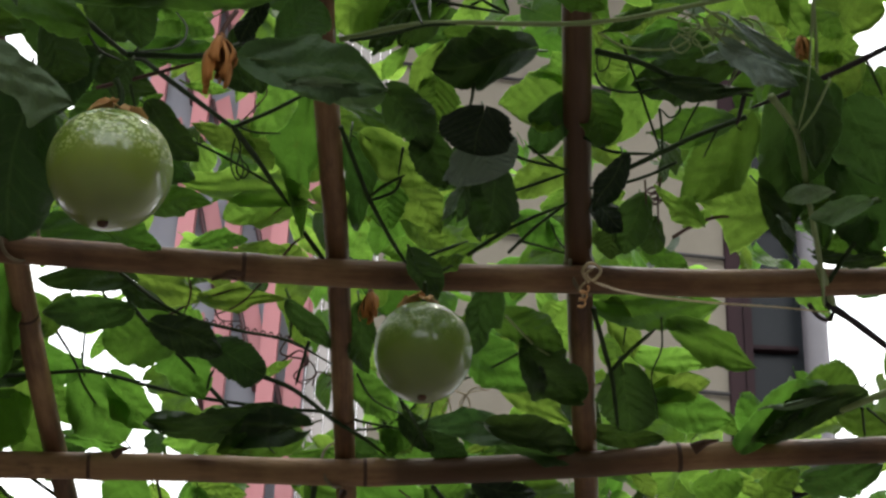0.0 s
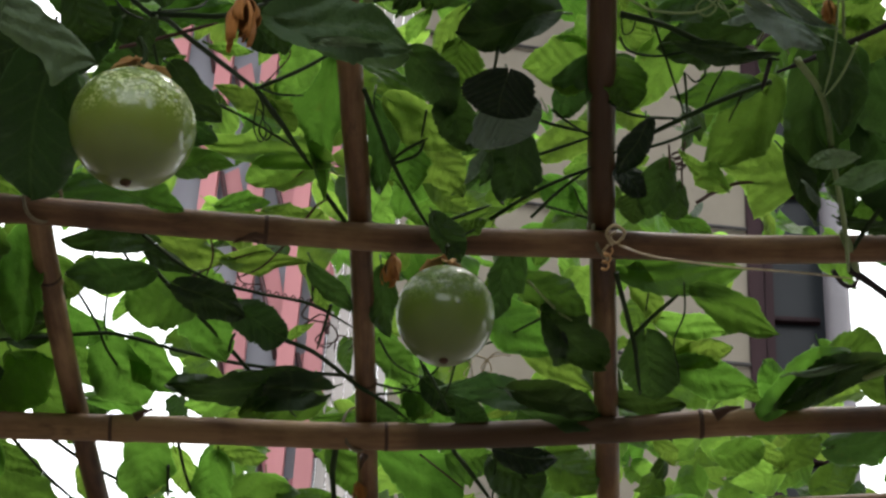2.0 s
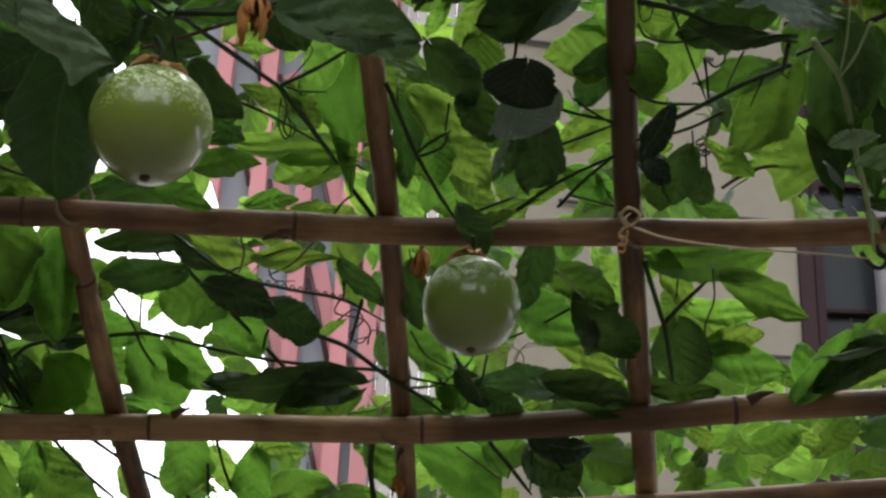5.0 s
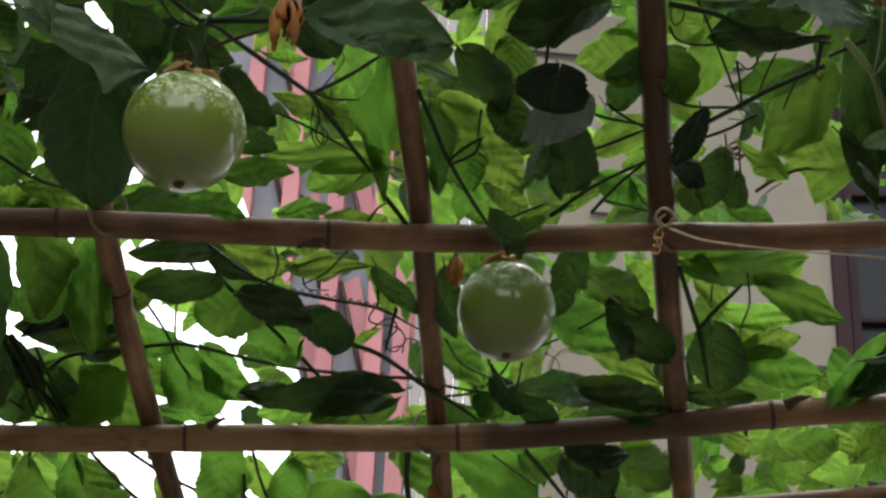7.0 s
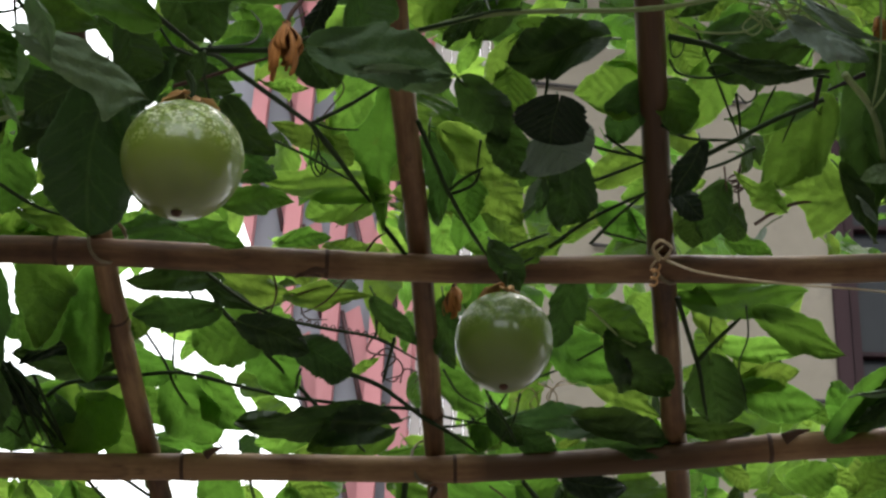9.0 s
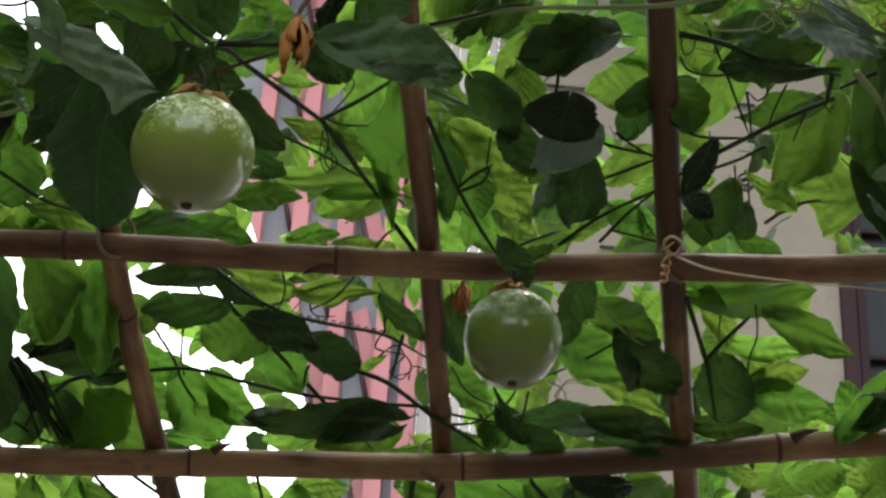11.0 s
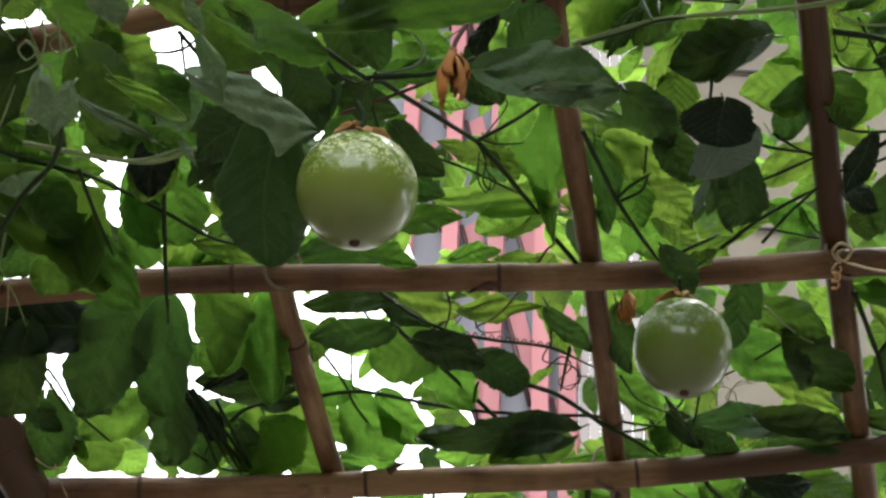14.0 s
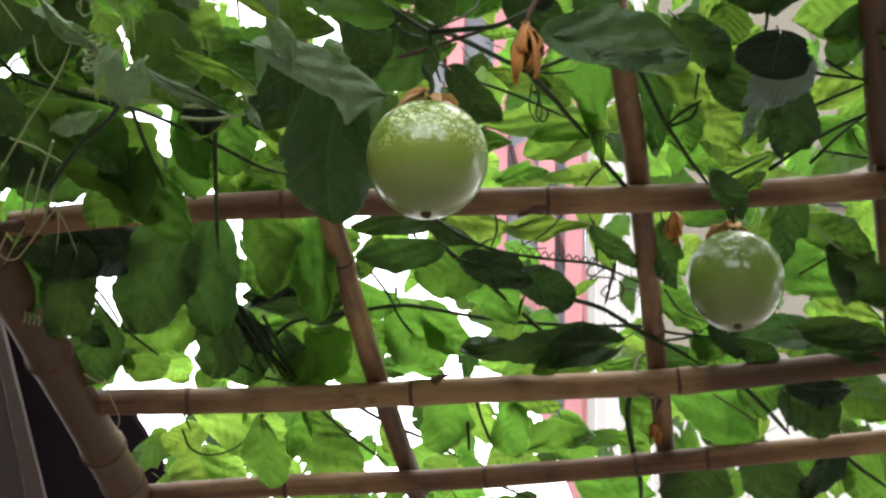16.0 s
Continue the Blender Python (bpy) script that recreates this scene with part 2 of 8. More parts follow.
def pane_material():
    m, t, b, out = nodes_of("window_pane_grey")
    n = noise_node(t, 2.0, 4, 0.6)
    t.links.new(ramp(t, n, (0.3, (0.010, 0.012, 0.014)), (0.75, (0.018, 0.021, 0.024))), b.inputs["Base Color"])
    b.inputs["Roughness"].default_value = 0.3
    b.inputs["Specular IOR Level"].default_value = 0.15
    bump(t, b, noise_node(t, 3.0, 2), 0.05, 0.01)
    return m


PANE = pane_material()


def fruit_material(name, base, light, speck, coat, coat_rough):
    """Smooth green rind, speckled with pale dots towards the stalk."""
    m, t, b, out = nodes_of(name)
    co = t.nodes.new("ShaderNodeTexCoord")
    sep = t.nodes.new("ShaderNodeSeparateXYZ")
    t.links.new(co.outputs["Object"], sep.inputs[0])
    blot = noise_node(t, 16, 4, 0.6)
    col = ramp(t, blot, (0.3, base), (0.75, light))
    vor = t.nodes.new("ShaderNodeTexVoronoi")
    vor.inputs["Scale"].default_value = 330
    t.links.new(co.outputs["Object"], vor.inputs["Vector"])
    dots = math_node(t, "LESS_THAN", vor.outputs["Distance"], 0.5)
    patch = ramp(t, noise_node(t, 70, 4, 0.6), (0.38, (0, 0, 0)), (0.55, (1, 1, 1)))
    high = math_node(t, "MULTIPLY", math_node(t, "ADD", sep.outputs[2], 0.008), 45.0, clamp=True)
    amount = math_node(t, "MULTIPLY", math_node(t, "MULTIPLY", dots, patch), math_node(t, "MULTIPLY", high, speck))
    col = mix_color(t, amount, col, (0.52, 0.60, 0.28))
    # lower rind tinted brown in place of the ground's reflection
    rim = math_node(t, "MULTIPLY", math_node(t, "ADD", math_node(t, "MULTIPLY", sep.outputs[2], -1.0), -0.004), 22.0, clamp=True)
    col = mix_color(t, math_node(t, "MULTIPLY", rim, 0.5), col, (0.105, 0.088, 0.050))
    t.links.new(col, b.inputs["Base Color"])
    b.inputs["Roughness"].default_value = 0.4
    b.inputs["Specular IOR Level"].default_value = 0.22
    b.inputs["Coat Weight"].default_value, b.inputs["Coat Roughness"].default_value = coat, coat_rough
    b.inputs["Coat IOR"].default_value = 1.7
    b.inputs["Subsurface Weight"].default_value, b.inputs["Subsurface Scale"].default_value = 0.12, 0.01
    b.inputs["Subsurface Radius"].default_value = (0.4, 0.8, 0.2)
    bump(t, b, noise_node(t, 55, 3, 0.5), 0.10, 0.002)
    return m


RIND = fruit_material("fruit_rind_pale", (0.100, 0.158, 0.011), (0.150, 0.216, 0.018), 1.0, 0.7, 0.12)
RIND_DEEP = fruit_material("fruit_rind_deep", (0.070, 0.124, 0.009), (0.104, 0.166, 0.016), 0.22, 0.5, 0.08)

# ---------------------------------------------------------------- builders


def mesh_of(name, verts, faces, mat, smooth=True, uvs=None, rim=None):
    me = bpy.data.meshes.new(name)
    me.from_pydata(verts, [], faces)
    me.materials.append(mat)
    if uvs:
        layer = me.uv_layers.new(name="UVMap")
        for lp in me.loops:
            layer.data[lp.index].uv = uvs[lp.vertex_index]
    if rim:
        me.attributes.new("rim", "FLOAT", "POINT").data.foreach_set("value", rim)
    if smooth:
        me.polygons.foreach_set("use_smooth", [True] * len(me.polygons))
    me.update()
    return me


def part(name, me, parent, label=""):
    ob = new(name, me)
    ob.parent = parent
    return tagged(ob, label=label)


def smooth_line(points, per=8):
    """Catmull-Rom through the points."""
    p = [Vector(q) for q in points]
    p = [p[0] * 2 - p[1], *p, p[-1] * 2 - p[-2]]
    line = []
    for i in range(1, len(p) - 2):
        for k in range(per):
            s = k / per
            a, b, c, d = p[i - 1], p[i], p[i + 1], p[i + 2]
            line.append(0.5 * (2 * b + (c - a) * s + (2 * a - 5 * b + 4 * c - d) * s * s + (3 * b - a - 3 * c + d) * s ** 3))
    return line + [p[-2]]


def tube_data(line, radius, sides=8, wobble=0.0, seed=0):
    """A round tube along a line; radius is a number or a function of the run 0..1."""
    rnd = random.Random(seed)
    n = len(line)
    side = None
    verts, faces = [], []
    for i, p in enumerate(line):
        d = (line[min(i + 1, n - 1)] - line[max(i - 1, 0)]).normalized()
        if side is None:
            side = d.orthogonal().normalized()
        side = (side - d * side.dot(d)).normalized()
        up = d.cross(side)
        r = radius(i / (n - 1)) if callable(radius) else radius
        r *= 1 + rnd.uniform(-wobble, wobble)
        for k in range(sides):
            a = 2 * math.pi * k / sides
            verts.append(p + side * (r * math.cos(a)) + up * (r * math.sin(a)))
        if i:
            o = (i - 1) * sides
            for k in range(sides):
                faces.append((o + k, o + (k + 1) % sides, o + sides + (k + 1) % sides, o + sides + k))
    faces.append(tuple(reversed(range(sides))))
    faces.append(tuple(range((n - 1) * sides, n * sides)))
    return verts, faces


def box_data(x0, x1, y0, y1, z0, z1, bevel=0.0):
    bm = bmesh.new()
    bmesh.ops.create_cube(bm, size=1)
    for v in bm.verts:
        v.co = Vector(((x0 + x1) / 2 + v.co.x * (x1 - x0), (y0 + y1) / 2 + v.co.y * (y1 - y0), (z0 + z1) / 2 + v.co.z * (z1 - z0)))
    if bevel:
        bmesh.ops.bevel(bm, geom=bm.edges[:], offset=bevel, segments=2, affect="EDGES")
    return bm


def bm_mesh(name, bm, mat, smooth=False):
    me = bpy.data.meshes.new(name)
    bm.to_mesh(me)
    bm.free()
    me.materials.append(mat)
    if smooth:
        me.polygons.foreach_set("use_smooth", [True] * len(me.polygons))
    return me


def box(name, dims, mat, parent=None, bevel=0.004, label=""):
    me = bm_mesh(name, box_data(*dims, bevel=bevel), mat)
    if parent:
        return part(name, me, parent, label)
    return new(name, me)


def pole(parent, points, r0, r1, marks, label="", shaded=None):
    """A bamboo pole: gently bent culm, with a swollen, darker ring at every node."""
    line = smooth_line(points, 14)
    run = [0.0]
    for a, b in zip(line, line[1:]):
        run.append(run[-1] + (b - a).length)
    total = run[-1]
    step = 0.012
    fine, radii = [], []
    k = 0
    for i in range(int(total / step) + 1):
        s = i * step
        while k < len(run) - 2 and run[k + 1] < s:
            k += 1
        w = (s - run[k]) / max(run[k + 1] - run[k], 1e-6)
        fine.append(line[k].lerp(line[k + 1], w))
        near = min([abs(s - q) for q in marks] or [1])
        radii.append((r0 + (r1 - r0) * s / total) * (1 + 0.10 * math.exp(-(near / 0.009) ** 2) + 0.012 * math.sin(31 * s)))
    v, f = tube_data(fine, lambda u: radii[min(int(u * (len(radii) - 1) + 0.5), len(radii) - 1)], 14)
    uvs = [(2 * abs(((k % 14) / 14) - 0.5) * 0.045, (k // 14) * step) for k in range(len(v))]
    me = mesh_of("pole", v, f, BAMBOO, True, uvs)
    # marks the run whose colour carries the shade falling on the pole
    if shaded:
        a, b = shaded
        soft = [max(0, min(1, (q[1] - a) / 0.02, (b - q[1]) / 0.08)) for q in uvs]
        me.attributes.new("shadowed", "FLOAT", "POINT").data.foreach_set("value", soft)
    ob = part("pole", me, parent, label)
    for q in marks:
        i = min(int(q / step), len(fine) - 2)
        d = (fine[i + 1] - fine[i]).normalized()
        r = radii[i]
        ring = [fine[i] - d * 0.003, fine[i] - d * 0.001, fine[i] + d * 0.001, fine[i] + d * 0.003]
        prof = [0.97, 1.035, 1.035, 0.97]
        rv, rf = tube_data(ring, lambda u: r * prof[int(u * 3 + 0.5)], 14)
        part("node", mesh_of("node", rv, rf, BAMBOO_NODE), ob, "dark ridged bamboo node")
    return ob


def stem(parent, points, r0, r1=None, mat=None, name="stem", seed=1, label=""):
    r1 = r0 if r1 is None else r1
    v, f = tube_data(smooth_line(points, 8), lambda u: (r0 + (r1 - r0) * u) * (1 - 0.5 * max(0, u - 0.85) / 0.15), 7, 0.08, seed)
    return part(name, mesh_of(name, v, f, mat or STEM), parent, label)


def coil(parent, a, b, turns, radius, thick, mat, flat=0.25):
    """A tendril: a springy coil from a to b."""
    a, b = Vector(a), Vector(b)
    d = (b - a).normalized()
    s = d.orthogonal().normalized()
    u = d.cross(s)
    n = int(turns * 12)
    line = [a.lerp(b, i / n) + (s * math.cos(2 * math.pi * turns * i / n) + u * math.sin(2 * math.pi * turns * i / n)) * radius * (1 - flat * i / n) for i in range(n + 1)]
    v, f = tube_data(line, thick, 5)
    return part("tendril", mesh_of("tendril", v, f, mat), parent, "thin curled tendril")


def blade(seed):
    """One leaf of unit length along +y, its face to +z: broad blade, fold, droop, wavy edge and a short stalk."""
    rnd = random.Random(seed)
    fold, droop, wave, skew = rnd.uniform(-0.1, 0.55), rnd.uniform(-0.1, 0.45), rnd.uniform(0.05, 0.13), rnd.uniform(-0.08, 0.08)
    curl = rnd.uniform(-0.07, 0.10)
    ph = [rnd.uniform(0, 6.28) for _ in range(5)]
    cols, rows = 10, 28
    teeth = [[rnd.uniform(-1, 1) for _ in range(rows + 1)] for _ in range(2)]
    verts, uvs, faces, rim = [], [], [], []
    for j in range(rows + 1):
        v = j / rows
        h = 0.40 * max(0, math.sin(math.pi * min(1, v ** 0.62))) ** 0.80
        h = max(h, 0.012 * (1 - v))
        for i in range(cols + 1):
            u = -1 + 2 * i / cols
            edge = abs(u) ** 4
            hh = h * (1 + 0.03 * edge * math.sin(9 * v + ph[0] + (3 if u > 0 else 0)) + 0.012 * edge * math.sin(21 * v + ph[1] + 9 * (u > 0)) + 0.035 * edge * teeth[u > 0][j])
            x = u * hh + skew * v * v
            y = v - 0.20 * abs(u) ** 1.3 * max(0, 1 - v * 2.2) ** 1.3
            z = fold * abs(x) - droop * v * v + wave * math.sin(8 * v + ph[2] + 2 * u) * abs(u) + 0.05 * math.sin(7 * x + 3 * v + ph[3]) + 0.012 * math.sin(22 * v - 9 * abs(u) + ph[4]) * abs(u) + curl * abs(u) ** 6 * (1 + 0.6 * math.sin(6 * v + ph[1]))
            verts.append((x, y, z))
            uvs.append((x - skew * v * v, v))
            rim.append(1.0 if i in (0, cols) or j == rows else 0.0)
    for j in range(rows):
        for i in range(cols):
            o = j * (cols + 1) + i
            faces.append((o, o + 1, o + cols + 2, o + cols + 1))
    bend = rnd.uniform(-0.12, 0.12)
    line = [Vector((bend * q * q, 0.02 - 0.34 * q, 0.03 * math.sin(ph[3]) + 0.10 * q * q)) for q in (0, 0.33, 0.66, 1)]
    tv, tf = tube_data(line, 0.012, 5)
    o = len(verts)
    verts += [tuple(q) for q in tv]
    uvs += [(0.0, -0.1)] * len(tv)
    faces += [tuple(o + q for q in t) for t in tf]
    return verts, faces, uvs, rim + [0.0] * len(tv)


def lobed_blade(seed):
    """One three-lobed leaf of unit length along +y, its face to +z, as a fan of rings round its heart."""
    rnd = random.Random(seed)
    lobe, waist, ph = rnd.uniform(0.40, 0.54), rnd.uniform(0.20, 0.27), [rnd.uniform(0, 6.28) for _ in range(4)]
    fold, droop, wave = rnd.uniform(-0.05, 0.4), rnd.uniform(0.0, 0.4), rnd.uniform(0.04, 0.10)
    right = [(0.0, 0.04), (0.10, -0.03), (0.22, 0.0), (0.33, 0.12), (0.40, 0.26), (lobe * 0.97, 0.40), (lobe, 0.56), (lobe * 0.72, 0.52), (waist, 0.52), (waist * 0.98, 0.62), (0.17, 0.76), (0.08, 0.90)]
    side = [Vector((x * rnd.uniform(0.93, 1.07), y + rnd.uniform(-0.02, 0.02), 0)) for x, y in right[1:]]
    other = [Vector((-x * rnd.uniform(0.93, 1.07), y + rnd.uniform(-0.02, 0.02), 0)) for x, y in right[:0:-1]]
    line = smooth_line([(0, 0.04, 0), *side, (rnd.uniform(-0.04, 0.04), 1.0, 0), *other, (0, 0.04, 0)], 3)[:-1]
    heart = Vector((0, 0.34, 0))
    verts, faces = [], []
    n, rings = len(line), 5

    def lift(x, y):
        return fold * abs(x) - droop * y * y + wave * math.sin(7 * y + ph[0] + 5 * x) * abs(x) * 2 + 0.05 * math.sin(8 * x + 4 * y + ph[1])

    for r in range(1, rings + 1):
        for k, p in enumerate(line):
            q = heart.lerp(p, r / rings)
            if r == rings:
                q = heart.lerp(p, 1 + rnd.uniform(-0.03, 0.03))
            verts.append((q.x, q.y, lift(q.x, q.y)))
    verts.append((0, 0.34, lift(0, 0.34)))
    for k in range(n):
        faces.append((n * rings, k, (k + 1) % n))
        for r in range(rings - 1):
            o = r * n
            faces.append((o + k, o + n + k, o + n + (k + 1) % n, o + (k + 1) % n))
    faces = [q[::-1] for q in faces]
    tv, tf = tube_data([Vector((0.06 * q * q, 0.06 - 0.40 * q, lift(0, 0.05) + 0.12 * q * q)) for q in (0, 0.33, 0.66, 1)], 0.012, 5)
    o = len(verts)
    uvs = [(v[0], v[1]) for v in verts] + [(0.0, -0.1)] * len(tv)
    return verts + [tuple(q) for q in tv], faces + [tuple(o + q for q in t) for t in tf], uvs, [1.0 if (rings - 1) * n <= i < rings * n else 0.0 for i in range(len(uvs))]


BLADES = {k: [lobed_blade(13 * n + 5) if k == "lobed" else blade(11 * n + 3) for n in range(9)] for k in ("ovate", "lobed")}
LEAF_MATS = {"g": LEAF, "d": LEAF_HALF_SHADE, "m": LEAF_MATT, "y": LEAF_YOUNG, "e": LEAF_FULL_SHADE, "s": LEAF_DULL, "k": LEAF_SHADED, "p": LEAF_SHEEN}


def leaf_matrix(base, tip, roll, wide):
    base, tip = Vector(base), Vector(tip)
    y = tip - base
    size = y.length
    y.normalize()
    z = Vector((0.05, -0.87, -0.49))
    z = (z - y * z.dot(y)).normalized()
    x = y.cross(z)
    m = Matrix((x, y, z)).transposed()
    m = m @ Matrix.Rotation(radians(roll), 3, "Y")
    return Matrix.Translation(base) @ m.to_4x4() @ Matrix.Diagonal((size * wide, size, size, 1))


def outline(shape, v):
    """Half width of a blade at the run v from base to tip, 1 at its widest: o ovate, a acute, r round, n narrow, t three-pointed."""
    if shape == "t":
        if v < 0.36:
            return (v / 0.36) ** 0.6
        return 1 - 0.56 * (v - 0.36) / 0.16 if v < 0.52 else 0.44 * max(0.0, 1 - ((v - 0.52) / 0.48) ** 1.5)
    if shape == "r":
        return max(0.0, 1 - abs(2 * v - 1) ** 2.4) ** 0.55
    if shape == "n":
        return max(0.0, math.sin(math.pi * min(1, v ** 0.85))) ** 1.1
    if shape == "a":
        return max(0.0, 1 - (1 - v / 0.34) ** 2) ** 0.55 if v < 0.34 else max(0.0, 1 - ((v - 0.34) / 0.66) ** 1.7) ** 1.05
    return max(0.0, 1 - (1 - v / 0.40) ** 2) ** 0.50 if v < 0.40 else max(0.0, 1 - ((v - 0.40) / 0.60) ** 2.2) ** 0.80


leaf_count = 0


def leaf(kind, base, tip, left, right, bend=0.0, shape="o", side=0, lobe=None):
    """One leaf of the vine from its base to its tip, with the half widths of its two sides and the sideways bend of its midrib."""
    global leaf_count
    leaf_count += 1
    rnd = random.Random(leaf_count * 7 + 1)
    size = (Vector(tip) - Vector(base)).length
    l, r = left / size, right / size
    fold, droop, wave = rnd.uniform(-0.20, 0.40), rnd.uniform(-0.10, 0.22), rnd.uniform(0.04, 0.11)
    curl, ph = rnd.uniform(-0.06, 0.10), [rnd.uniform(0, 6.28) for _ in range(6)]
    cols, rows = 10, 36
    shoulders = [(rnd.uniform(0.30, 0.58), rnd.uniform(-0.02, 0.26) if shape in "oa" else rnd.uniform(0.0, 0.08), rnd.uniform(0.09, 0.16)) for _ in range(2)]
    verts, uvs, faces, rim = [], [], [], []
    for j in range(rows + 1):
        v = j / rows
        w = max(outline(shape, v), 0.02 * (1 - v))
        mid = bend * math.sin(math.pi * v) + 0.03 * math.sin(5 * v + ph[5])
        teeth = [rnd.uniform(-1, 1) + (0.6 if j % 3 else -0.9) for _ in range(2)]
        for i in range(cols + 1):
            u = -1 + 2 * i / cols
            half = (l if u < 0 else r) * w
            if lobe and u * side > 0:
                half += max(0.0, 1 - abs(v - lobe[0]) / 0.2) ** 1.2 * max(0.0, lobe[1] / size - half)
            edge = abs(u) ** 4
            at, rise, run = shoulders[u > 0]
            half *= 1 + edge * (rise * max(0.0, 1 - abs(v - at) / run) - 0.35 * rise * max(0.0, 1 - abs(v - at - 1.5 * run) / run))
            half *= 1 + edge * (0.05 * math.sin(8 * v + ph[0] + 3 * (u > 0)) + 0.035 * math.sin(19 * v + ph[1] + 9 * (u > 0)) + 0.026 * teeth[u > 0])
            x = u * half + mid
            y = v - 0.18 * abs(u) ** 1.4 * max(0, 1 - v * 2.4) ** 1.3 + 0.25 * rise * edge * max(0.0, 1 - abs(v - at) / run)
            z = fold * abs(u * half) - droop * v * v + wave * math.sin(7 * v + ph[2] + 2 * u) * abs(u)
            z += 0.05 * math.sin(6 * u * half + 3 * v + ph[3]) + 0.014 * math.sin(26 * v - 7 * abs(u) + ph[4]) * abs(u)
            z += 0.022 * math.sin(11 * v + 8 * u + ph[5]) + curl * abs(u) ** 6 * (1 + 0.6 * math.sin(6 * v + ph[1]))
            verts.append((x, y, z))
            uvs.append((x - mid, v))
            rim.append(1.0 if i in (0, cols) or j == rows else 0.0)
    for j in range(rows):
        for i in range(cols):
            o = j * (cols + 1) + i
            faces.append((o, o + 1, o + cols + 2, o + cols + 1))
    start = Vector((verts[cols // 2][0], 0.01, verts[cols // 2][2]))
    line = [start + Vector((0.06 * q * math.sin(ph[0]), -0.22 * q, -0.20 * q * q)) for q in (0, 0.33, 0.66, 1)]
    tv, tf = tube_data(line, 0.0011 / size, 5)
    o = len(verts)
    verts += [tuple(q) for q in tv]
    uvs += [(0.0, -0.1)] * len(tv)
    faces += [tuple(o + q for q in t) for t in tf]
    ob = part("leaf", mesh_of("leaf", verts, faces, LEAF_MATS[kind], True, uvs, rim + [0.0] * len(tv)), VINE)
    ob.matrix_world = leaf_matrix(base, tip, rnd.gauss(0, 9), 1.0)
    return ob


def joined_leaves(name, rows, parent):
    """Leaves past counting, in one mesh for each kind: rows of kind, base, tip, roll, wide, form."""
    for kind in "gdmy":
        verts, faces, uvs, rims = [], [], [], []
        for k, base, tip, roll, wide, form in rows:
            if k != kind:
                continue
            m = leaf_matrix(base, tip, roll, wide)
            v, f, uv, rim = BLADES["ovate" if form < 9 else "lobed"][form % 9]
            o = len(verts)
            verts += [m @ Vector(p) for p in v]
            faces += [tuple(o + i for i in q) for q in f]
            uvs += uv
            rims += rim
        if verts:
            tagged(part(name, mesh_of(name, verts, faces, LEAF_MATS[kind], True, uvs, rims), parent), kind="stuff")


def withered_flower(at, size, seed):
    """A dried, drooping flower: crumpled strips hanging from a short stub."""
    rnd = random.Random(seed)
    top = new("withered_flower")
    top.matrix_world = Matrix.Translation(at)
    tagged(top, "withered orange brown flower hanging on the vine", "flower", group="withered flowers")
    for k in range(20):
        a = 2.4 * k + rnd.uniform(-0.4, 0.4)
        d, s = Vector((math.cos(a), math.sin(a), 0)), Vector((-math.sin(a), math.cos(a), 0))
        length, spread, w = size * rnd.uniform(0.9, 1.65), size * rnd.uniform(0.14, 0.50), size * rnd.uniform(0.04, 0.10)
        verts, faces = [], []
        for j in range(8):
            q = j / 7
            c = d * spread * math.sin(2.2 * q) + Vector((0, 0, size * 0.6 - length * q)) + s * (0.10 * size * math.sin(5 * q + 3 * a) * q * q)
            for e in (-1, 0, 1):
                verts.append(c + s * (w * e * (0.45 + math.sin(math.pi * (0.12 + 0.75 * q)))) + d * (0.07 * size * abs(e) * math.sin(5 * q + k) - 0.05 * size * abs(e)))
        for j in range(7):
            for e in range(2):
                o = j * 3 + e
                faces.append((o, o + 1, o + 4, o + 3))
        ob = part("petal", mesh_of("petal", verts, faces, DRY), top)
        mod = ob.modifiers.new("thick", "SOLIDIFY")
        mod.thickness = 0.0006
    v, f = tube_data(smooth_line([(0, 0, size * 0.5), (0.002, 0, size * 0.9), (0.008, 0.004, size * 1.5)], 6), 0.0018, 6)
    part("stub", mesh_of("stub", v, f, STEM_WOODY), top)
    v, f = tube_data([Vector((0, 0, size * q)) for q in (0.40, 0.48, 0.58, 0.66)], lambda u: size * (0.15 - 0.08 * u), 9, 0.15, seed)
    part("receptacle", mesh_of("receptacle", v, f, BAMBOO_NODE), top, "dark brown dried flower cup")


def tie(at):
    """A twine lashing round two crossing poles."""
    at = Vector(at)
    a, b = Vector((0.7, 0.7, 0.05)).normalized(), Vector((0.0, -0.3, -0.95)).normalized()
    line = []
    for i in range(61):
        q = 2 * math.pi * 3 * i / 60
        line.append(at + a * (0.021 * math.cos(q)) + b * (0.031 * math.sin(q)) + a.cross(b) * (0.004 * (i / 60 - 0.5)))
    v, f = tube_data(line, 0.0011, 5)
    part("tie", mesh_of("tie", v, f, TWINE), pergola, "brown twine lashing")


def nub(at, way, size):
    """The scar of a cut side shoot: a short, ragged point on a bamboo node."""
    at, way = Vector(at), Vector(way).normalized()
    line = [at, at + way * size * 0.5 + Vector((0, 0, 0.1 * size)), at + way * size]
    v, f = tube_data(line, lambda u: size * 0.28 * (1 - 0.85 * u), 7, 0.2, 4)
    part("shoot_scar", mesh_of("shoot_scar", v, f, BAMBOO_NODE), pergola)


# ---------------------------------------------------------------- setting
me = mesh_of("ground", [(-60, -60, 0), (60, -60, 0), (60, 60, 0), (-60, 60, 0)], [(0, 1, 2, 3)], CONCRETE, False)
tagged(new("ground", me), "grey stained concrete yard", "ground", kind="structure")

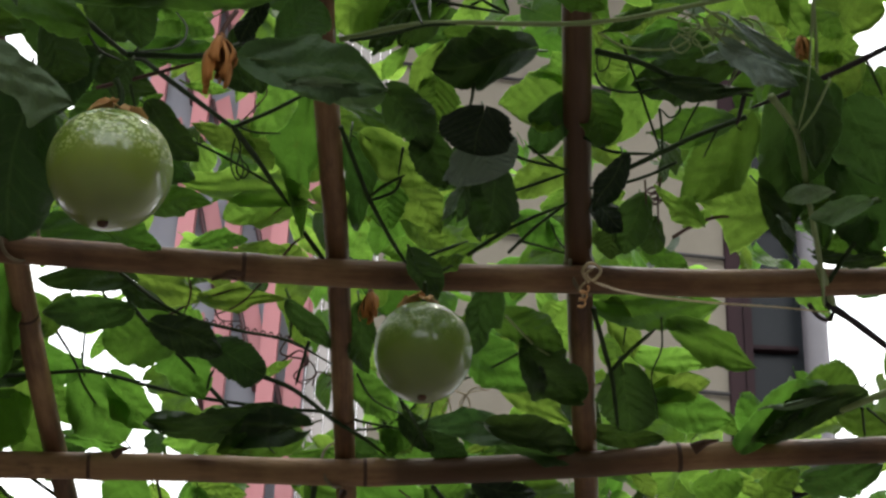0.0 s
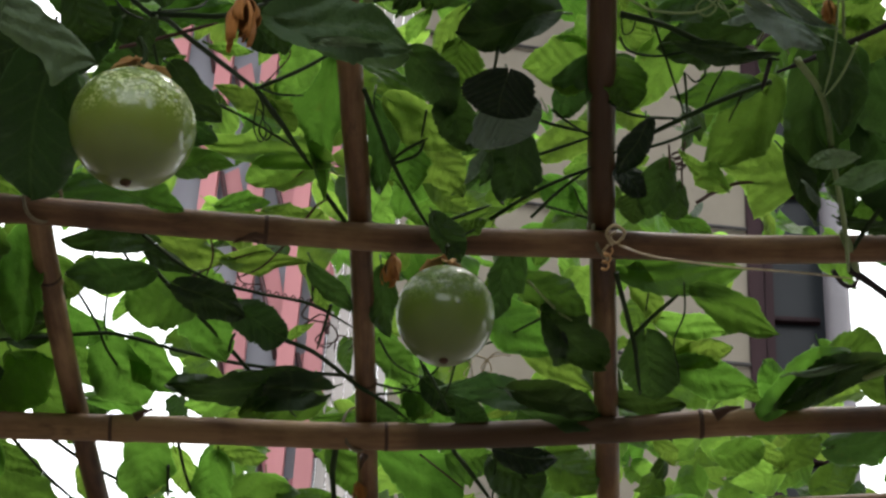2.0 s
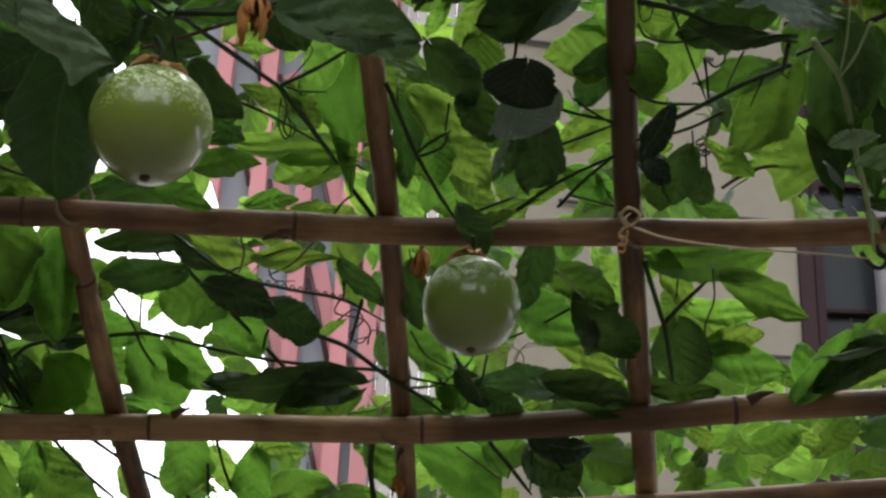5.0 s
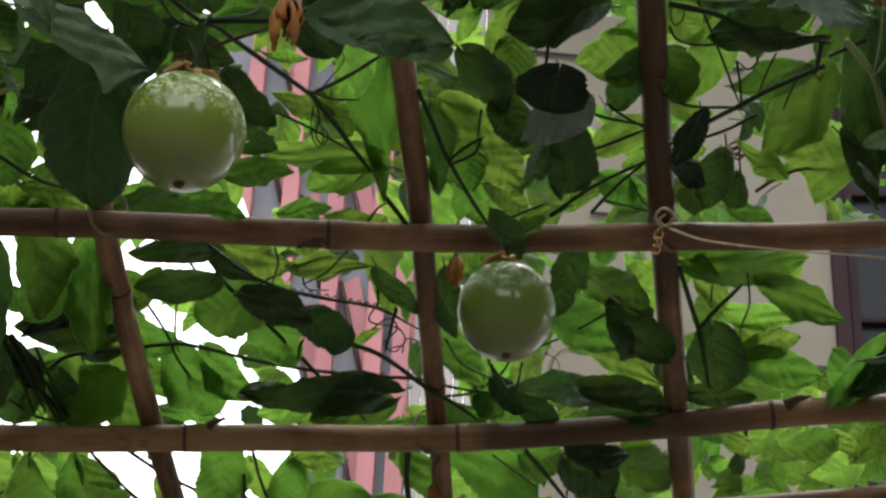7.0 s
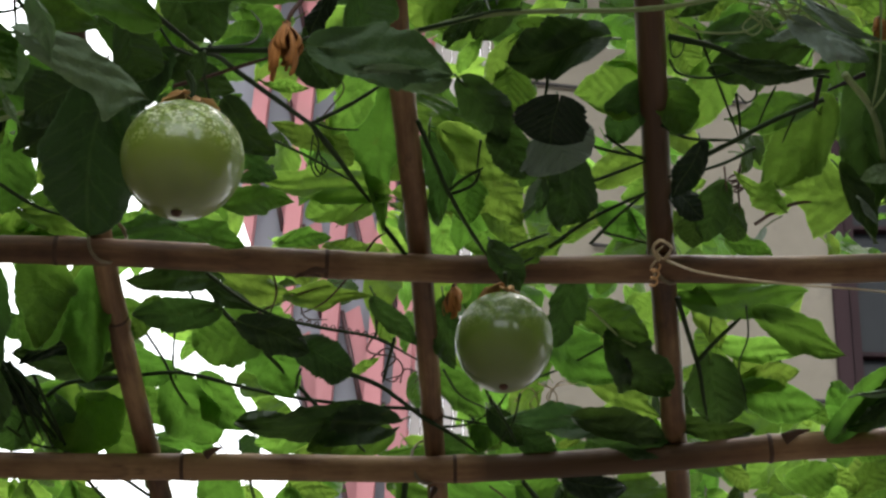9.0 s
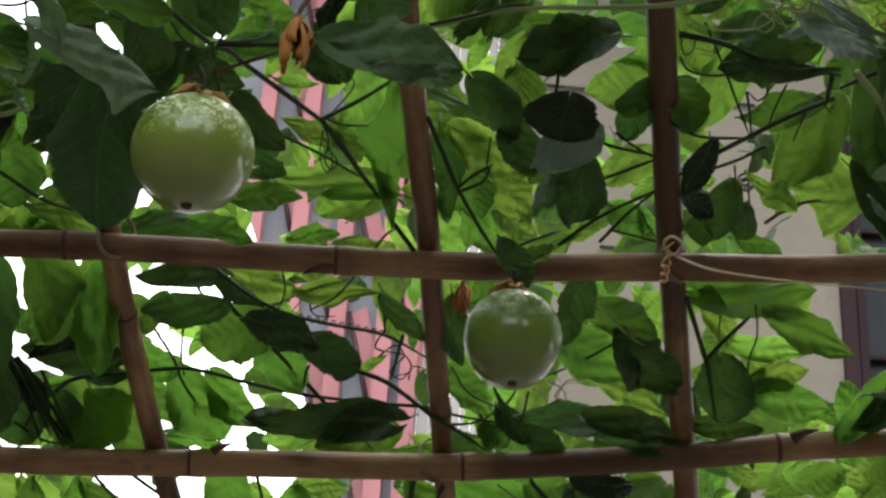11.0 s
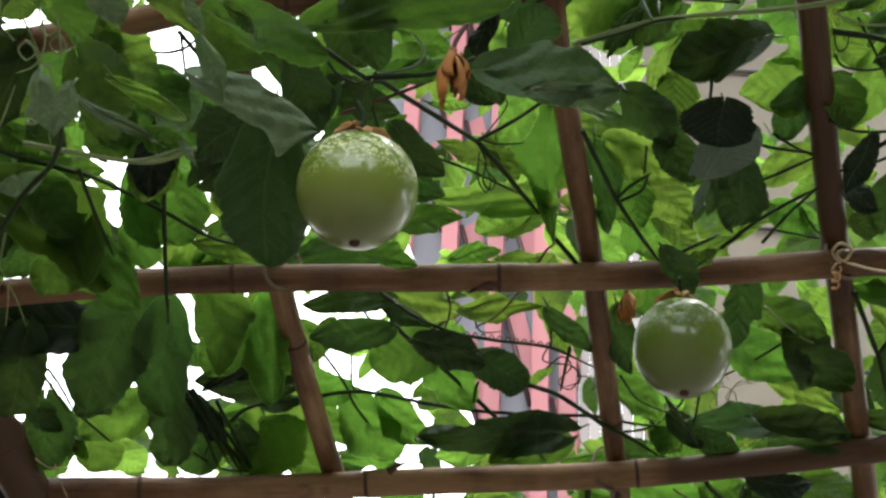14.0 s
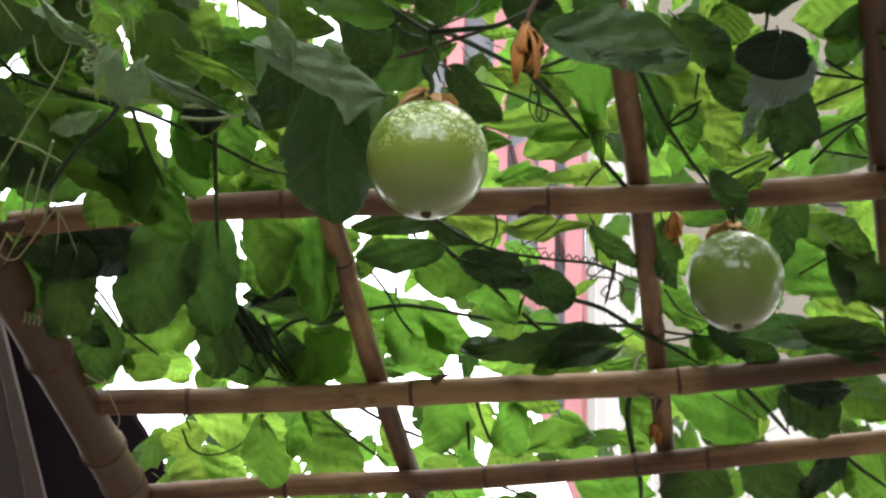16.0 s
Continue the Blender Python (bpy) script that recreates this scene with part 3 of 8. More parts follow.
house = new("house")
tagged(house, "beige rendered house with a maroon window and red shutters", "house")
box("wall", (-0.285, 1.231, 7.0, 7.25, 4.15, 9.0), WALL, house, 0)
box("plinth_wall", (-0.285, 1.6, 7.02, 7.25, 2.8, 4.147), WALL_WHITE, house, 0)
box("plinth_wall", (-0.285, 1.6, 7.03, 7.25, 0, 2.797), WALL, house, 0)
box("wall", (1.231, 1.60, 7.04, 7.25, 4.15, 4.3), WALL, house, 0)
box("wall", (1.231, 1.60, 7.04, 7.25, 6.6, 9.0), WALL, house, 0)
# unseen overhang added to shade the wall below
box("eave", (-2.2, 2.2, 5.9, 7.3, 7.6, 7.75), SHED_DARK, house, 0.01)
win = box("window", (1.235, 1.595, 7.10, 7.14, 4.3, 6.6), PANE, house, 0)
box("frame", (1.231, 1.30, 6.985, 7.12, 4.3, 6.6), FRAME, win, 0.006)
box("frame", (1.302, 1.345, 7.01, 7.12, 4.3, 6.6), FRAME, win, 0.006)
for z in (4.55, 5.20, 5.83):
    box("glazing_bar", (1.347, 1.552, 7.06, 7.098, z, z + 0.022), FRAME, win, 0.003)
box("frame", (1.231, 1.6, 6.985, 7.12, 6.6, 6.68), FRAME, win, 0.006)
pipe = new("drain_pipe")
tagged(pipe, "grey plastic drain pipe fixed at the house corner", "pipe")
v, f = tube_data([Vector((1.605, 6.97, z)) for z in (0, 3, 6, 9)], 0.055, 16)
part("pipe", mesh_of("pipe", v, f, PIPE), pipe)
for z in (4.6, 6.2):
    v, f = tube_data([Vector((1.605, 6.97, z)), Vector((1.605, 6.97, z + 0.06))], 0.062, 16)
    part("bracket", mesh_of("bracket", v, f, PIPE), pipe)

# red folding shutters with grey sheets beside white cladding
for x0 in (-0.556, -0.511, -0.466, -0.421, -0.376, -0.331):
    box("cladding_board", (x0, x0 + 0.042, 7.02, 7.06, 0, 9.0), WALL_WHITE, house, 0.003)
shutter = new("folding_shutter")
tagged(shutter, "tall faded red folding shutter with grey sheet panels", "shutter")
def foot(x):
    """Height of the raking lower edge of the shutter."""
    return 5.70 - 2.7 * (x + 1.33)


def raked(name, outline_xz, y0, y1, mat, parent):
    """An upright sheet cut to an outline in x and z."""
    bm = bmesh.new()
    front = [bm.verts.new((p, y0, q)) for p, q in outline_xz]
    rear = [bm.verts.new((p, y1, q)) for p, q in outline_xz]
    bm.faces.new(front)
    bm.faces.new(rear[::-1])
    for i in range(len(outline_xz)):
        bm.faces.new((front[i - 1], rear[i - 1], rear[i], front[i]))
    bmesh.ops.recalc_face_normals(bm, faces=bm.faces[:])
    return part(name, bm_mesh(name, bm, mat), parent)


raked("backing", [(-1.56, foot(-1.56)), (-0.558, foot(-0.558)), (-0.558, 9.0), (-1.56, 9.0)], 7.0, 7.04, GREY_PANEL, shutter)
for k in range(5):
    x = -1.36 + k * 0.205 if k < 4 else -0.63
    raked("stile", [(x, foot(x)), (x + 0.070, foot(x + 0.07)), (x + 0.070, 9.0), (x, 9.0)], 6.90, 6.96, PINK, shutter)
    for j in range(11 if k < 4 else 0):
        z = 2.9 + j * 0.56 + 0.13 * k
        if z < foot(x + 0.2):
            continue
        v, f = tube_data([Vector((x + 0.078, 6.95, z + 0.46)), Vector((x + 0.195, 6.95, z))], 0.011, 6)
        part("brace", mesh_of("brace", v, f, DARK_GAP), shutter)
        raked("leaf_panel", [(x + 0.09, z + 0.46), (x + 0.200, z + 0.03), (x + 0.200, z + 0.30), (x + 0.150, z + 0.50)], 6.965, 6.995, PINK, shutter)
for a, b in (((-0.28, 6.98, 6.57), (0.9, 6.98, 6.45)), ((0.2, 6.98, 5.68), (1.231, 6.98, 5.595)), ((0.3, 6.98, 5.0), (1.231, 6.98, 4.94))):
    wire = new("wall_cable")
    tagged(wire, "thin black cable strung along the beige wall", "cable")
    a, b = Vector(a), Vector(b)
    v, f = tube_data([a, a.lerp(b, 0.5) - Vector((0, 0, 0.01)), b], 0.009, 6)
    part("cable", mesh_of("cable", v, f, CABLE), wire)

# shed beside the pergola: boarded soffit under a dark roof
shed = new("garden_shed")
tagged(shed, "dark shed with a purplish boarded roof overhang beside the pergola", "shed")


def slab(name, outline, z0, z1, mat, parent):
    bm = bmesh.new()
    low = [bm.verts.new((x, y, z0)) for x, y in outline]
    high = [bm.verts.new((x, y, z1)) for x, y in outline]
    bm.faces.new(low[::-1])
    bm.faces.new(high)
    for i in range(len(outline)):
        bm.faces.new((low[i - 1], low[i], high[i], high[i - 1]))
    bmesh.ops.recalc_face_normals(bm, faces=bm.faces[:])
    bmesh.ops.bevel(bm, geom=bm.edges[:], offset=0.004, segments=1, affect="EDGES")
    return part(name, bm_mesh(name, bm, mat), parent)


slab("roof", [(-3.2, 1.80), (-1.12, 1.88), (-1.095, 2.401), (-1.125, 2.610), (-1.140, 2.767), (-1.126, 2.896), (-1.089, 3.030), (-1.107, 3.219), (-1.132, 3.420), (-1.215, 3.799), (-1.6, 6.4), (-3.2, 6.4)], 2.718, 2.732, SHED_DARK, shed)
for k in range(8):
    d = -0.2055 * k
    slab("soffit_board", [(-0.980 + d, 1.92), (-1.185 + d, 1.92), (-2.185 + d, 5.2), (-1.980 + d, 5.2)], 2.70, 2.716, SHED, shed)
slab("batten", [(-1.108, 2.38), (-1.128, 2.38), (-1.975, 5.2), (-1.885, 5.2)], 2.690, 2.7, SHED_BROWN, shed)
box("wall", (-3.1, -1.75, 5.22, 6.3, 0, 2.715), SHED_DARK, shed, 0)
box("post", (-3.15, -3.03, 2.5, 2.62, 0, 2.715), SHED_BROWN, shed, 0.01)

# unseen walls added to block low light; gaps leave sky for fruit highlights
back = new("unseen_rear_wall")
tagged(back, "plain beige wall added unseen behind the viewpoint to block light", "house")
for x0, x1, top in ((-7, -1.7, 4.5), (-1.7, 1.0, 3.2), (1.0, 1.9, 4.5), (1.9, 3.0, 3.2), (3.0, 7, 4.5)):
    box("wall", (x0, x1, -3.4, -3.2, 0, top), WALL, back, 0)
for x0, y1 in ((-4.7, 6.0), (4.5, 2.3)):
    side = new("unseen_side_wall")
    tagged(side, "plain beige wall added unseen at the side to block light", "house")
    box("wall", (x0, x0 + 0.2, -3.2, y1, 0, 6.5), WALL, side, 0)

# foliage added out of view, to both sides and overhead, to cut light
VINE_UNSEEN = new("unseen_side_vine")
tagged(VINE_UNSEEN, "dense vine foliage added out of view to shade the lattice", "vine")
rnd = random.Random(77)
SIDE = []
while len(SIDE) < 1900:
    x, y = rnd.uniform(-3.0, 2.6), rnd.uniform(-0.2, 2.9)
    z = 2.42 - 0.27 * (y - 1.6) + 0.08 * x + rnd.uniform(0.04, 0.35)
    if -0.66 * y - 0.15 < x < 0.33 * y + 0.12 and z - 1.55 < 0.90 * y + 0.08:
        continue
    # openings left so that sky reflects as highlights on the fruits
    if (x - 0.12) ** 2 + (y - 0.62) ** 2 < 0.02 or -0.60 < x < 0.30 and y < 0.32:
        continue
    d = Vector((rnd.gauss(0, 1), rnd.gauss(0, 1), rnd.gauss(-0.6, 0.5))).normalized() * rnd.uniform(0.07, 0.13)
    p = Vector((x, y, z))
    SIDE.append((rnd.choice("ggdd"), p, p + d, rnd.gauss(0, 60), rnd.uniform(0.8, 1.1), rnd.randrange(9)))
joined_leaves("foliage", SIDE, VINE_UNSEEN)


# ---------------------------------------------------------------- bamboo pergola
pergola = new("bamboo_pergola")
pergola.location = (0, 1.8, 0)
tagged(pergola, "weathered brown bamboo pergola lattice carrying a fruiting vine", "pergola")
pergola.matrix_world = Matrix.Identity(4)
pole(pergola, [(-0.730, 1.528, 2.399), (-0.632, 1.528, 2.407), (-0.451, 1.542, 2.419), (-0.190, 1.579, 2.431), (-0.036, 1.597, 2.439), (0.140, 1.609, 2.451), (0.295, 1.621, 2.461), (0.450, 1.625, 2.474), (0.643, 1.628, 2.490)], 0.0135, 0.0145, [0.184, 0.284, 0.549], 'dry brown cross pole tied to the upper poles')
# a closing pair of numbers is the run painted as shaded
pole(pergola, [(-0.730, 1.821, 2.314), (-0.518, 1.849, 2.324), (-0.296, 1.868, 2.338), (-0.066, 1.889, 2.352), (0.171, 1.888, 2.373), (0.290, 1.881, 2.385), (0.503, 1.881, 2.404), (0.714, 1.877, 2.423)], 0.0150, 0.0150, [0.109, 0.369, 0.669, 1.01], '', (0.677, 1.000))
pole(pergola, [(-0.715, 2.006, 2.261), (-0.538, 2.015, 2.274), (-0.295, 2.036, 2.289), (0.162, 2.041, 2.328), (0.624, 2.029, 2.372)], 0.0135, 0.0135, [0.172, 0.414, 0.593, 0.679], '')
pole(pergola, [(-0.638, 1.244, 2.489), (-0.486, 1.234, 2.505), (-0.408, 1.227, 2.514), (-0.300, 1.236, 2.521), (-0.154, 1.243, 2.532), (-0.010, 1.251, 2.549), (0.133, 1.258, 2.568), (0.300, 1.250, 2.592), (0.511, 1.240, 2.622)], 0.0125, 0.0150, [0.311, 0.507], '')
pole(pergola, [(-0.379, 1.059, 2.593), (-0.391, 1.202, 2.550), (-0.405, 1.302, 2.520), (-0.4195, 1.557, 2.445), (-0.4165, 1.831, 2.366), (-0.402, 2.111, 2.286)], 0.0125, 0.0125, [0.422, 0.647], 'thinner upper pole')
pole(pergola, [(-0.118, 1.120, 2.599), (-0.117, 1.315, 2.542), (-0.111, 1.467, 2.499), (-0.105, 1.595, 2.462), (-0.098, 1.936, 2.364), (-0.091, 2.283, 2.263)], 0.0125, 0.0115, [0.747], '')
pole(pergola, [(0.091, 1.125, 2.616), (0.110, 1.322, 2.560), (0.124, 1.475, 2.517), (0.138, 1.621, 2.476), (0.175, 1.953, 2.382), (0.214, 2.305, 2.284)], 0.0135, 0.0140, [0.517], '', (0.021, 0.541))
pole(pergola, [(0.376, 1.131, 2.639), (0.437, 1.356, 2.579), (0.510, 1.621, 2.508), (0.606, 1.977, 2.413), (0.707, 2.339, 2.317)], 0.0135, 0.0140, [0.66], '')
pole(pergola, [(-0.771, 1.309, 2.454), (-0.766, 1.497, 2.399), (-0.756, 1.627, 2.362), (-0.748, 1.762, 2.324), (-0.739, 1.912, 2.281), (-0.732, 2.037, 2.246), (-0.715, 2.390, 2.144)], 0.0255, 0.0250, [0.274, 0.434, 0.612, 0.69], 'thick edge pole with close nodes, its shade painted dark', (-1.0, 3.0))


def deck(x, y, lift=0.0):
    """A place on the gently sloping deck of the pergola."""
    return (x, y, 2.906 + 0.087 * x - 0.2905 * y + lift)


# beams, side rafters and posts that carry the lattice
for y in (0.98, 2.45):
    pole(pergola, [deck(x, y, -0.045) for x in (-3.0, -1.6, -0.2, 1.2, 2.6)], 0.026, 0.024, [0.4, 0.9, 1.45, 2.0, 2.5, 3.1, 3.6, 4.2, 4.8, 5.3])
for x in (-2.9, -2.2, -1.6, 1.0, 1.6, 2.4):
    pole(pergola, [deck(x, y) for y in (0.6, 1.4, 2.2, 2.95)], 0.020, 0.018, [0.3, 0.7, 1.1, 1.5, 1.9])
for x in (-2.9, -1.3, 1.3, 2.4):
    for y in (0.98, 2.45):
        top = deck(x, y, -0.03)
        pole(pergola, [(x, y, -0.02), (x + 0.005, y, top[2] * 0.5), top], 0.036, 0.032, [0.3, 0.65, 1.0, 1.35, 1.7, 2.05], "upright bamboo post")


# ---------------------------------------------------------------- passion vine
VINE = new("passion_vine")
tagged(VINE, "leafy green passion vine trained over the bamboo lattice", "vine")
stem(VINE, [(-0.195, 1.398, 2.474), (-0.236, 1.257, 2.428), (-0.240, 1.183, 2.391), (-0.248, 1.152, 2.374), (-0.269, 1.105, 2.367), (-0.271, 1.079, 2.357)], 0.0024, 0.0020, STEM, seed=201)
stem(VINE, [(-0.195, 1.397, 2.474), (-0.176, 1.453, 2.475), (-0.166, 1.486, 2.475), (-0.151, 1.535, 2.477)], 0.0028, 0.0023, STEM, seed=202)
stem(VINE, [(-0.248, 1.152, 2.374), (-0.220, 1.154, 2.376), (-0.195, 1.162, 2.383), (-0.172, 1.178, 2.405), (-0.156, 1.203, 2.432)], 0.0024, 0.0019, STEM, seed=203)
stem(VINE, [(-0.273, 1.109, 2.366), (-0.266, 1.140, 2.368), (-0.252, 1.158, 2.372)], 0.0012, 0.0010, STEM, seed=204)
stem(VINE, [(-0.247, 1.155, 2.373), (-0.248, 1.182, 2.367), (-0.246, 1.209, 2.361)], 0.0013, 0.0011, STEM, seed=205)
stem(VINE, [(-0.290, 1.251, 2.410), (-0.266, 1.244, 2.413), (-0.235, 1.227, 2.412), (-0.206, 1.211, 2.411)], 0.0018, 0.0015, STEM_WOODY, seed=206)
stem(VINE, [(-0.243, 1.157, 2.381), (-0.239, 1.175, 2.409), (-0.237, 1.188, 2.430), (-0.243, 1.191, 2.445)], 0.0011, 0.0009, STEM, seed=207)
stem(VINE, [(-0.243, 1.158, 2.381), (-0.225, 1.226, 2.437), (-0.222, 1.249, 2.472), (-0.237, 1.271, 2.506)], 0.0011, 0.0009, STEM, seed=208)
stem(VINE, [(-0.194, 1.396, 2.474), (-0.154, 1.338, 2.454), (-0.118, 1.276, 2.433)], 0.0021, 0.0017, STEM, seed=209)
stem(VINE, [(-0.193, 1.395, 2.475), (-0.179, 1.428, 2.490), (-0.157, 1.448, 2.503)], 0.0013, 0.0011, STEM, seed=210)
stem(VINE, [(-0.256, 1.453, 2.501), (-0.214, 1.480, 2.496), (-0.166, 1.519, 2.489)], 0.0015, 0.0012, STEM, seed=211)
stem(VINE, [(-0.194, 1.410, 2.470), (-0.199, 1.439, 2.461), (-0.194, 1.458, 2.456), (-0.188, 1.448, 2.460), (-0.191, 1.424, 2.466), (-0.197, 1.418, 2.468)], 0.0008, 0.0007, STEM, seed=212)
stem(VINE, [(-0.196, 1.436, 2.503), (-0.183, 1.421, 2.508), (-0.168, 1.400, 2.516), (-0.176, 1.382, 2.521)], 0.0008, 0.0007, STEM_WOODY, seed=213)
stem(VINE, [(-0.099, 1.417, 2.493), (-0.081, 1.477, 2.477), (-0.073, 1.502, 2.470), (-0.053, 1.551, 2.457), (-0.034, 1.591, 2.447)], 0.0024, 0.0020, STEM, seed=214)
stem(VINE, [(-0.073, 1.502, 2.470), (-0.059, 1.488, 2.475), (-0.039, 1.476, 2.481)], 0.0018, 0.0015, STEM, seed=215)
stem(VINE, [(-0.074, 1.515, 2.474), (-0.050, 1.504, 2.479), (-0.042, 1.487, 2.485)], 0.0017, 0.0014, STEM, seed=216)
stem(VINE, [(-0.042, 1.460, 2.501), (-0.046, 1.494, 2.491)], 0.0014, 0.0011, STEM, seed=217)
stem(VINE, [(-0.033, 1.571, 2.438), (-0.006, 1.575, 2.455), (0.025, 1.587, 2.477)], 0.0019, 0.0015, STEM, seed=218)
stem(VINE, [(-0.131, 1.258, 2.519), (-0.102, 1.247, 2.525), (-0.053, 1.253, 2.527), (-0.004, 1.269, 2.527), (0.048, 1.282, 2.528)], 0.0019, 0.0015, STEM, seed=219)
stem(VINE, [(-0.078, 1.142, 2.389), (-0.047, 1.128, 2.387), (-0.020, 1.113, 2.385), (0.002, 1.105, 2.381)], 0.0016, 0.0013, STEM, seed=220)
stem(VINE, [(-0.037, 1.201, 2.501), (-0.032, 1.189, 2.463), (-0.023, 1.128, 2.397)], 0.0016, 0.0013, STEM, seed=221)
stem(VINE, [(-0.021, 1.203, 2.502), (-0.018, 1.124, 2.399)], 0.0016, 0.0013, STEM, seed=222)
stem(VINE, [(-0.002, 1.243, 2.535), (0.024, 1.266, 2.530), (0.047, 1.281, 2.528)], 0.0016, 0.0013, STEM, seed=223)
stem(VINE, [(0.035, 1.262, 2.550), (0.048, 1.294, 2.541)], 0.0013, 0.0010, STEM, seed=224)
stem(VINE, [(-0.016, 1.312, 2.556), (0.011, 1.290, 2.565)], 0.0011, 0.0009, STEM, seed=225)
stem(VINE, [(-0.009, 1.282, 2.566), (-0.004, 1.312, 2.557)], 0.0011, 0.0009, STEM, seed=226)
stem(VINE, [(0.015, 1.312, 2.559), (0.037, 1.302, 2.564), (0.060, 1.304, 2.565)], 0.0013, 0.0010, STEM, seed=227)
stem(VINE, [(0.059, 1.462, 2.501), (0.078, 1.471, 2.500), (0.116, 1.483, 2.500)], 0.0017, 0.0014, STEM, seed=228)
stem(VINE, [(0.076, 1.462, 2.511), (0.094, 1.478, 2.507), (0.115, 1.494, 2.504)], 0.0015, 0.0012, STEM, seed=229)
stem(VINE, [(0.065, 1.508, 2.488), (0.089, 1.498, 2.493), (0.116, 1.487, 2.499)], 0.0017, 0.0014, STEM, seed=230)
stem(VINE, [(0.025, 1.596, 2.466), (0.066, 1.554, 2.475), (0.118, 1.525, 2.488)], 0.0021, 0.0017, STEM, seed=231)
stem(VINE, [(0.066, 1.603, 2.475), (0.091, 1.561, 2.482), (0.119, 1.524, 2.488)], 0.0019, 0.0015, STEM, seed=232)
stem(VINE, [(0.075, 1.597, 2.486), (0.102, 1.607, 2.485), (0.128, 1.617, 2.484)], 0.0014, 0.0012, STEM, seed=233)
stem(VINE, [(0.107, 1.586, 2.500), (0.116, 1.608, 2.494), (0.124, 1.618, 2.491)], 0.0010, 0.0008, STEM, seed=234)
stem(VINE, [(0.276, 1.418, 2.525), (0.233, 1.438, 2.515), (0.203, 1.456, 2.507), (0.167, 1.479, 2.498), (0.138, 1.499, 2.489)], 0.0027, 0.0022, STEM, seed=235)
stem(VINE, [(0.219, 1.477, 2.510), (0.191, 1.494, 2.503), (0.152, 1.508, 2.496)], 0.0018, 0.0015, STEM, seed=236)
stem(VINE, [(0.128, 1.445, 2.512), (0.155, 1.462, 2.509), (0.204, 1.468, 2.512)], 0.0017, 0.0014, STEM, seed=237)
stem(VINE, [(0.151, 1.336, 2.546), (0.174, 1.392, 2.532), (0.203, 1.467, 2.512)], 0.0014, 0.0012, STEM, seed=238)
stem(VINE, [(0.130, 1.364, 2.528), (0.140, 1.379, 2.524), (0.166, 1.387, 2.525), (0.199, 1.380, 2.529)], 0.0014, 0.0012, STEM, seed=239)
stem(VINE, [(0.129, 1.339, 2.535), (0.133, 1.360, 2.529), (0.141, 1.358, 2.531), (0.143, 1.340, 2.536)], 0.0008, 0.0007, STEM, seed=240)
stem(VINE, [(0.126, 1.315, 2.517), (0.167, 1.329, 2.517), (0.214, 1.354, 2.514), (0.274, 1.369, 2.515)], 0.0030, 0.0024, STEM, seed=241)
stem(VINE, [(0.231, 1.408, 2.532), (0.224, 1.431, 2.525), (0.218, 1.456, 2.517)], 0.0011, 0.0009, STEM, seed=242)
stem(VINE, [(0.252, 1.441, 2.524), (0.244, 1.474, 2.514)], 0.0011, 0.0009, STEM, seed=243)
stem(VINE, [(0.195, 1.414, 2.527), (0.200, 1.439, 2.520), (0.204, 1.467, 2.512)], 0.0014, 0.0011, STEM, seed=244)
stem(VINE, [(0.209, 1.392, 2.527), (0.213, 1.408, 2.522), (0.205, 1.416, 2.519), (0.196, 1.407, 2.521)], 0.0011, 0.0009, STEM, seed=245)
stem(VINE, [(0.192, 1.507, 2.507), (0.197, 1.540, 2.498)], 0.0011, 0.0009, STEM_WOODY, seed=246)
stem(VINE, [(0.207, 1.504, 2.509), (0.208, 1.536, 2.500), (0.212, 1.563, 2.492)], 0.0011, 0.0009, STEM_WOODY, seed=247)
stem(VINE, [(0.228, 1.581, 2.488), (0.245, 1.568, 2.494), (0.268, 1.557, 2.499), (0.311, 1.557, 2.502)], 0.0018, 0.0015, STEM_WOODY, seed=248)
stem(VINE, [(0.266, 1.369, 2.514), (0.267, 1.419, 2.516)], 0.0024, 0.0020, STEM_OLD, seed=249)
stem(VINE, [(0.269, 1.097, 2.418), (0.281, 1.186, 2.400), (0.282, 1.238, 2.388)], 0.0011, 0.0009, STEM_PALE, seed=250)
stem(VINE, [(0.298, 1.183, 2.402), (0.292, 1.216, 2.394), (0.283, 1.239, 2.388)], 0.0012, 0.0009, STEM_PALE, seed=251)
stem(VINE, [(-0.331, 1.605, 2.440), (-0.319, 1.637, 2.431), (-0.308, 1.670, 2.422), (-0.275, 1.724, 2.409), (-0.239, 1.785, 2.394), (-0.212, 1.833, 2.382), (-0.176, 1.887, 2.369)], 0.0027, 0.0022, STEM, seed=252)
stem(VINE, [(-0.317, 1.596, 2.428), (-0.283, 1.637, 2.419), (-0.250, 1.663, 2.415), (-0.205, 1.680, 2.413), (-0.154, 1.699, 2.413), (-0.111, 1.733, 2.406)], 0.0020, 0.0016, STEM, seed=253)
stem(VINE, [(-0.513, 1.782, 2.377), (-0.487, 1.765, 2.385), (-0.431, 1.761, 2.391), (-0.376, 1.758, 2.397), (-0.347, 1.765, 2.397), (-0.295, 1.789, 2.395), (-0.241, 1.808, 2.394), (-0.169, 1.825, 2.395), (-0.119, 1.834, 2.397), (-0.076, 1.843, 2.391), (-0.020, 1.850, 2.386)], 0.0024, 0.0019, STEM, seed=254)
stem(VINE, [(-0.399, 1.716, 2.422), (-0.385, 1.762, 2.410), (-0.378, 1.800, 2.398), (-0.359, 1.850, 2.385), (-0.334, 1.904, 2.370)], 0.0017, 0.0014, STEM, seed=255)
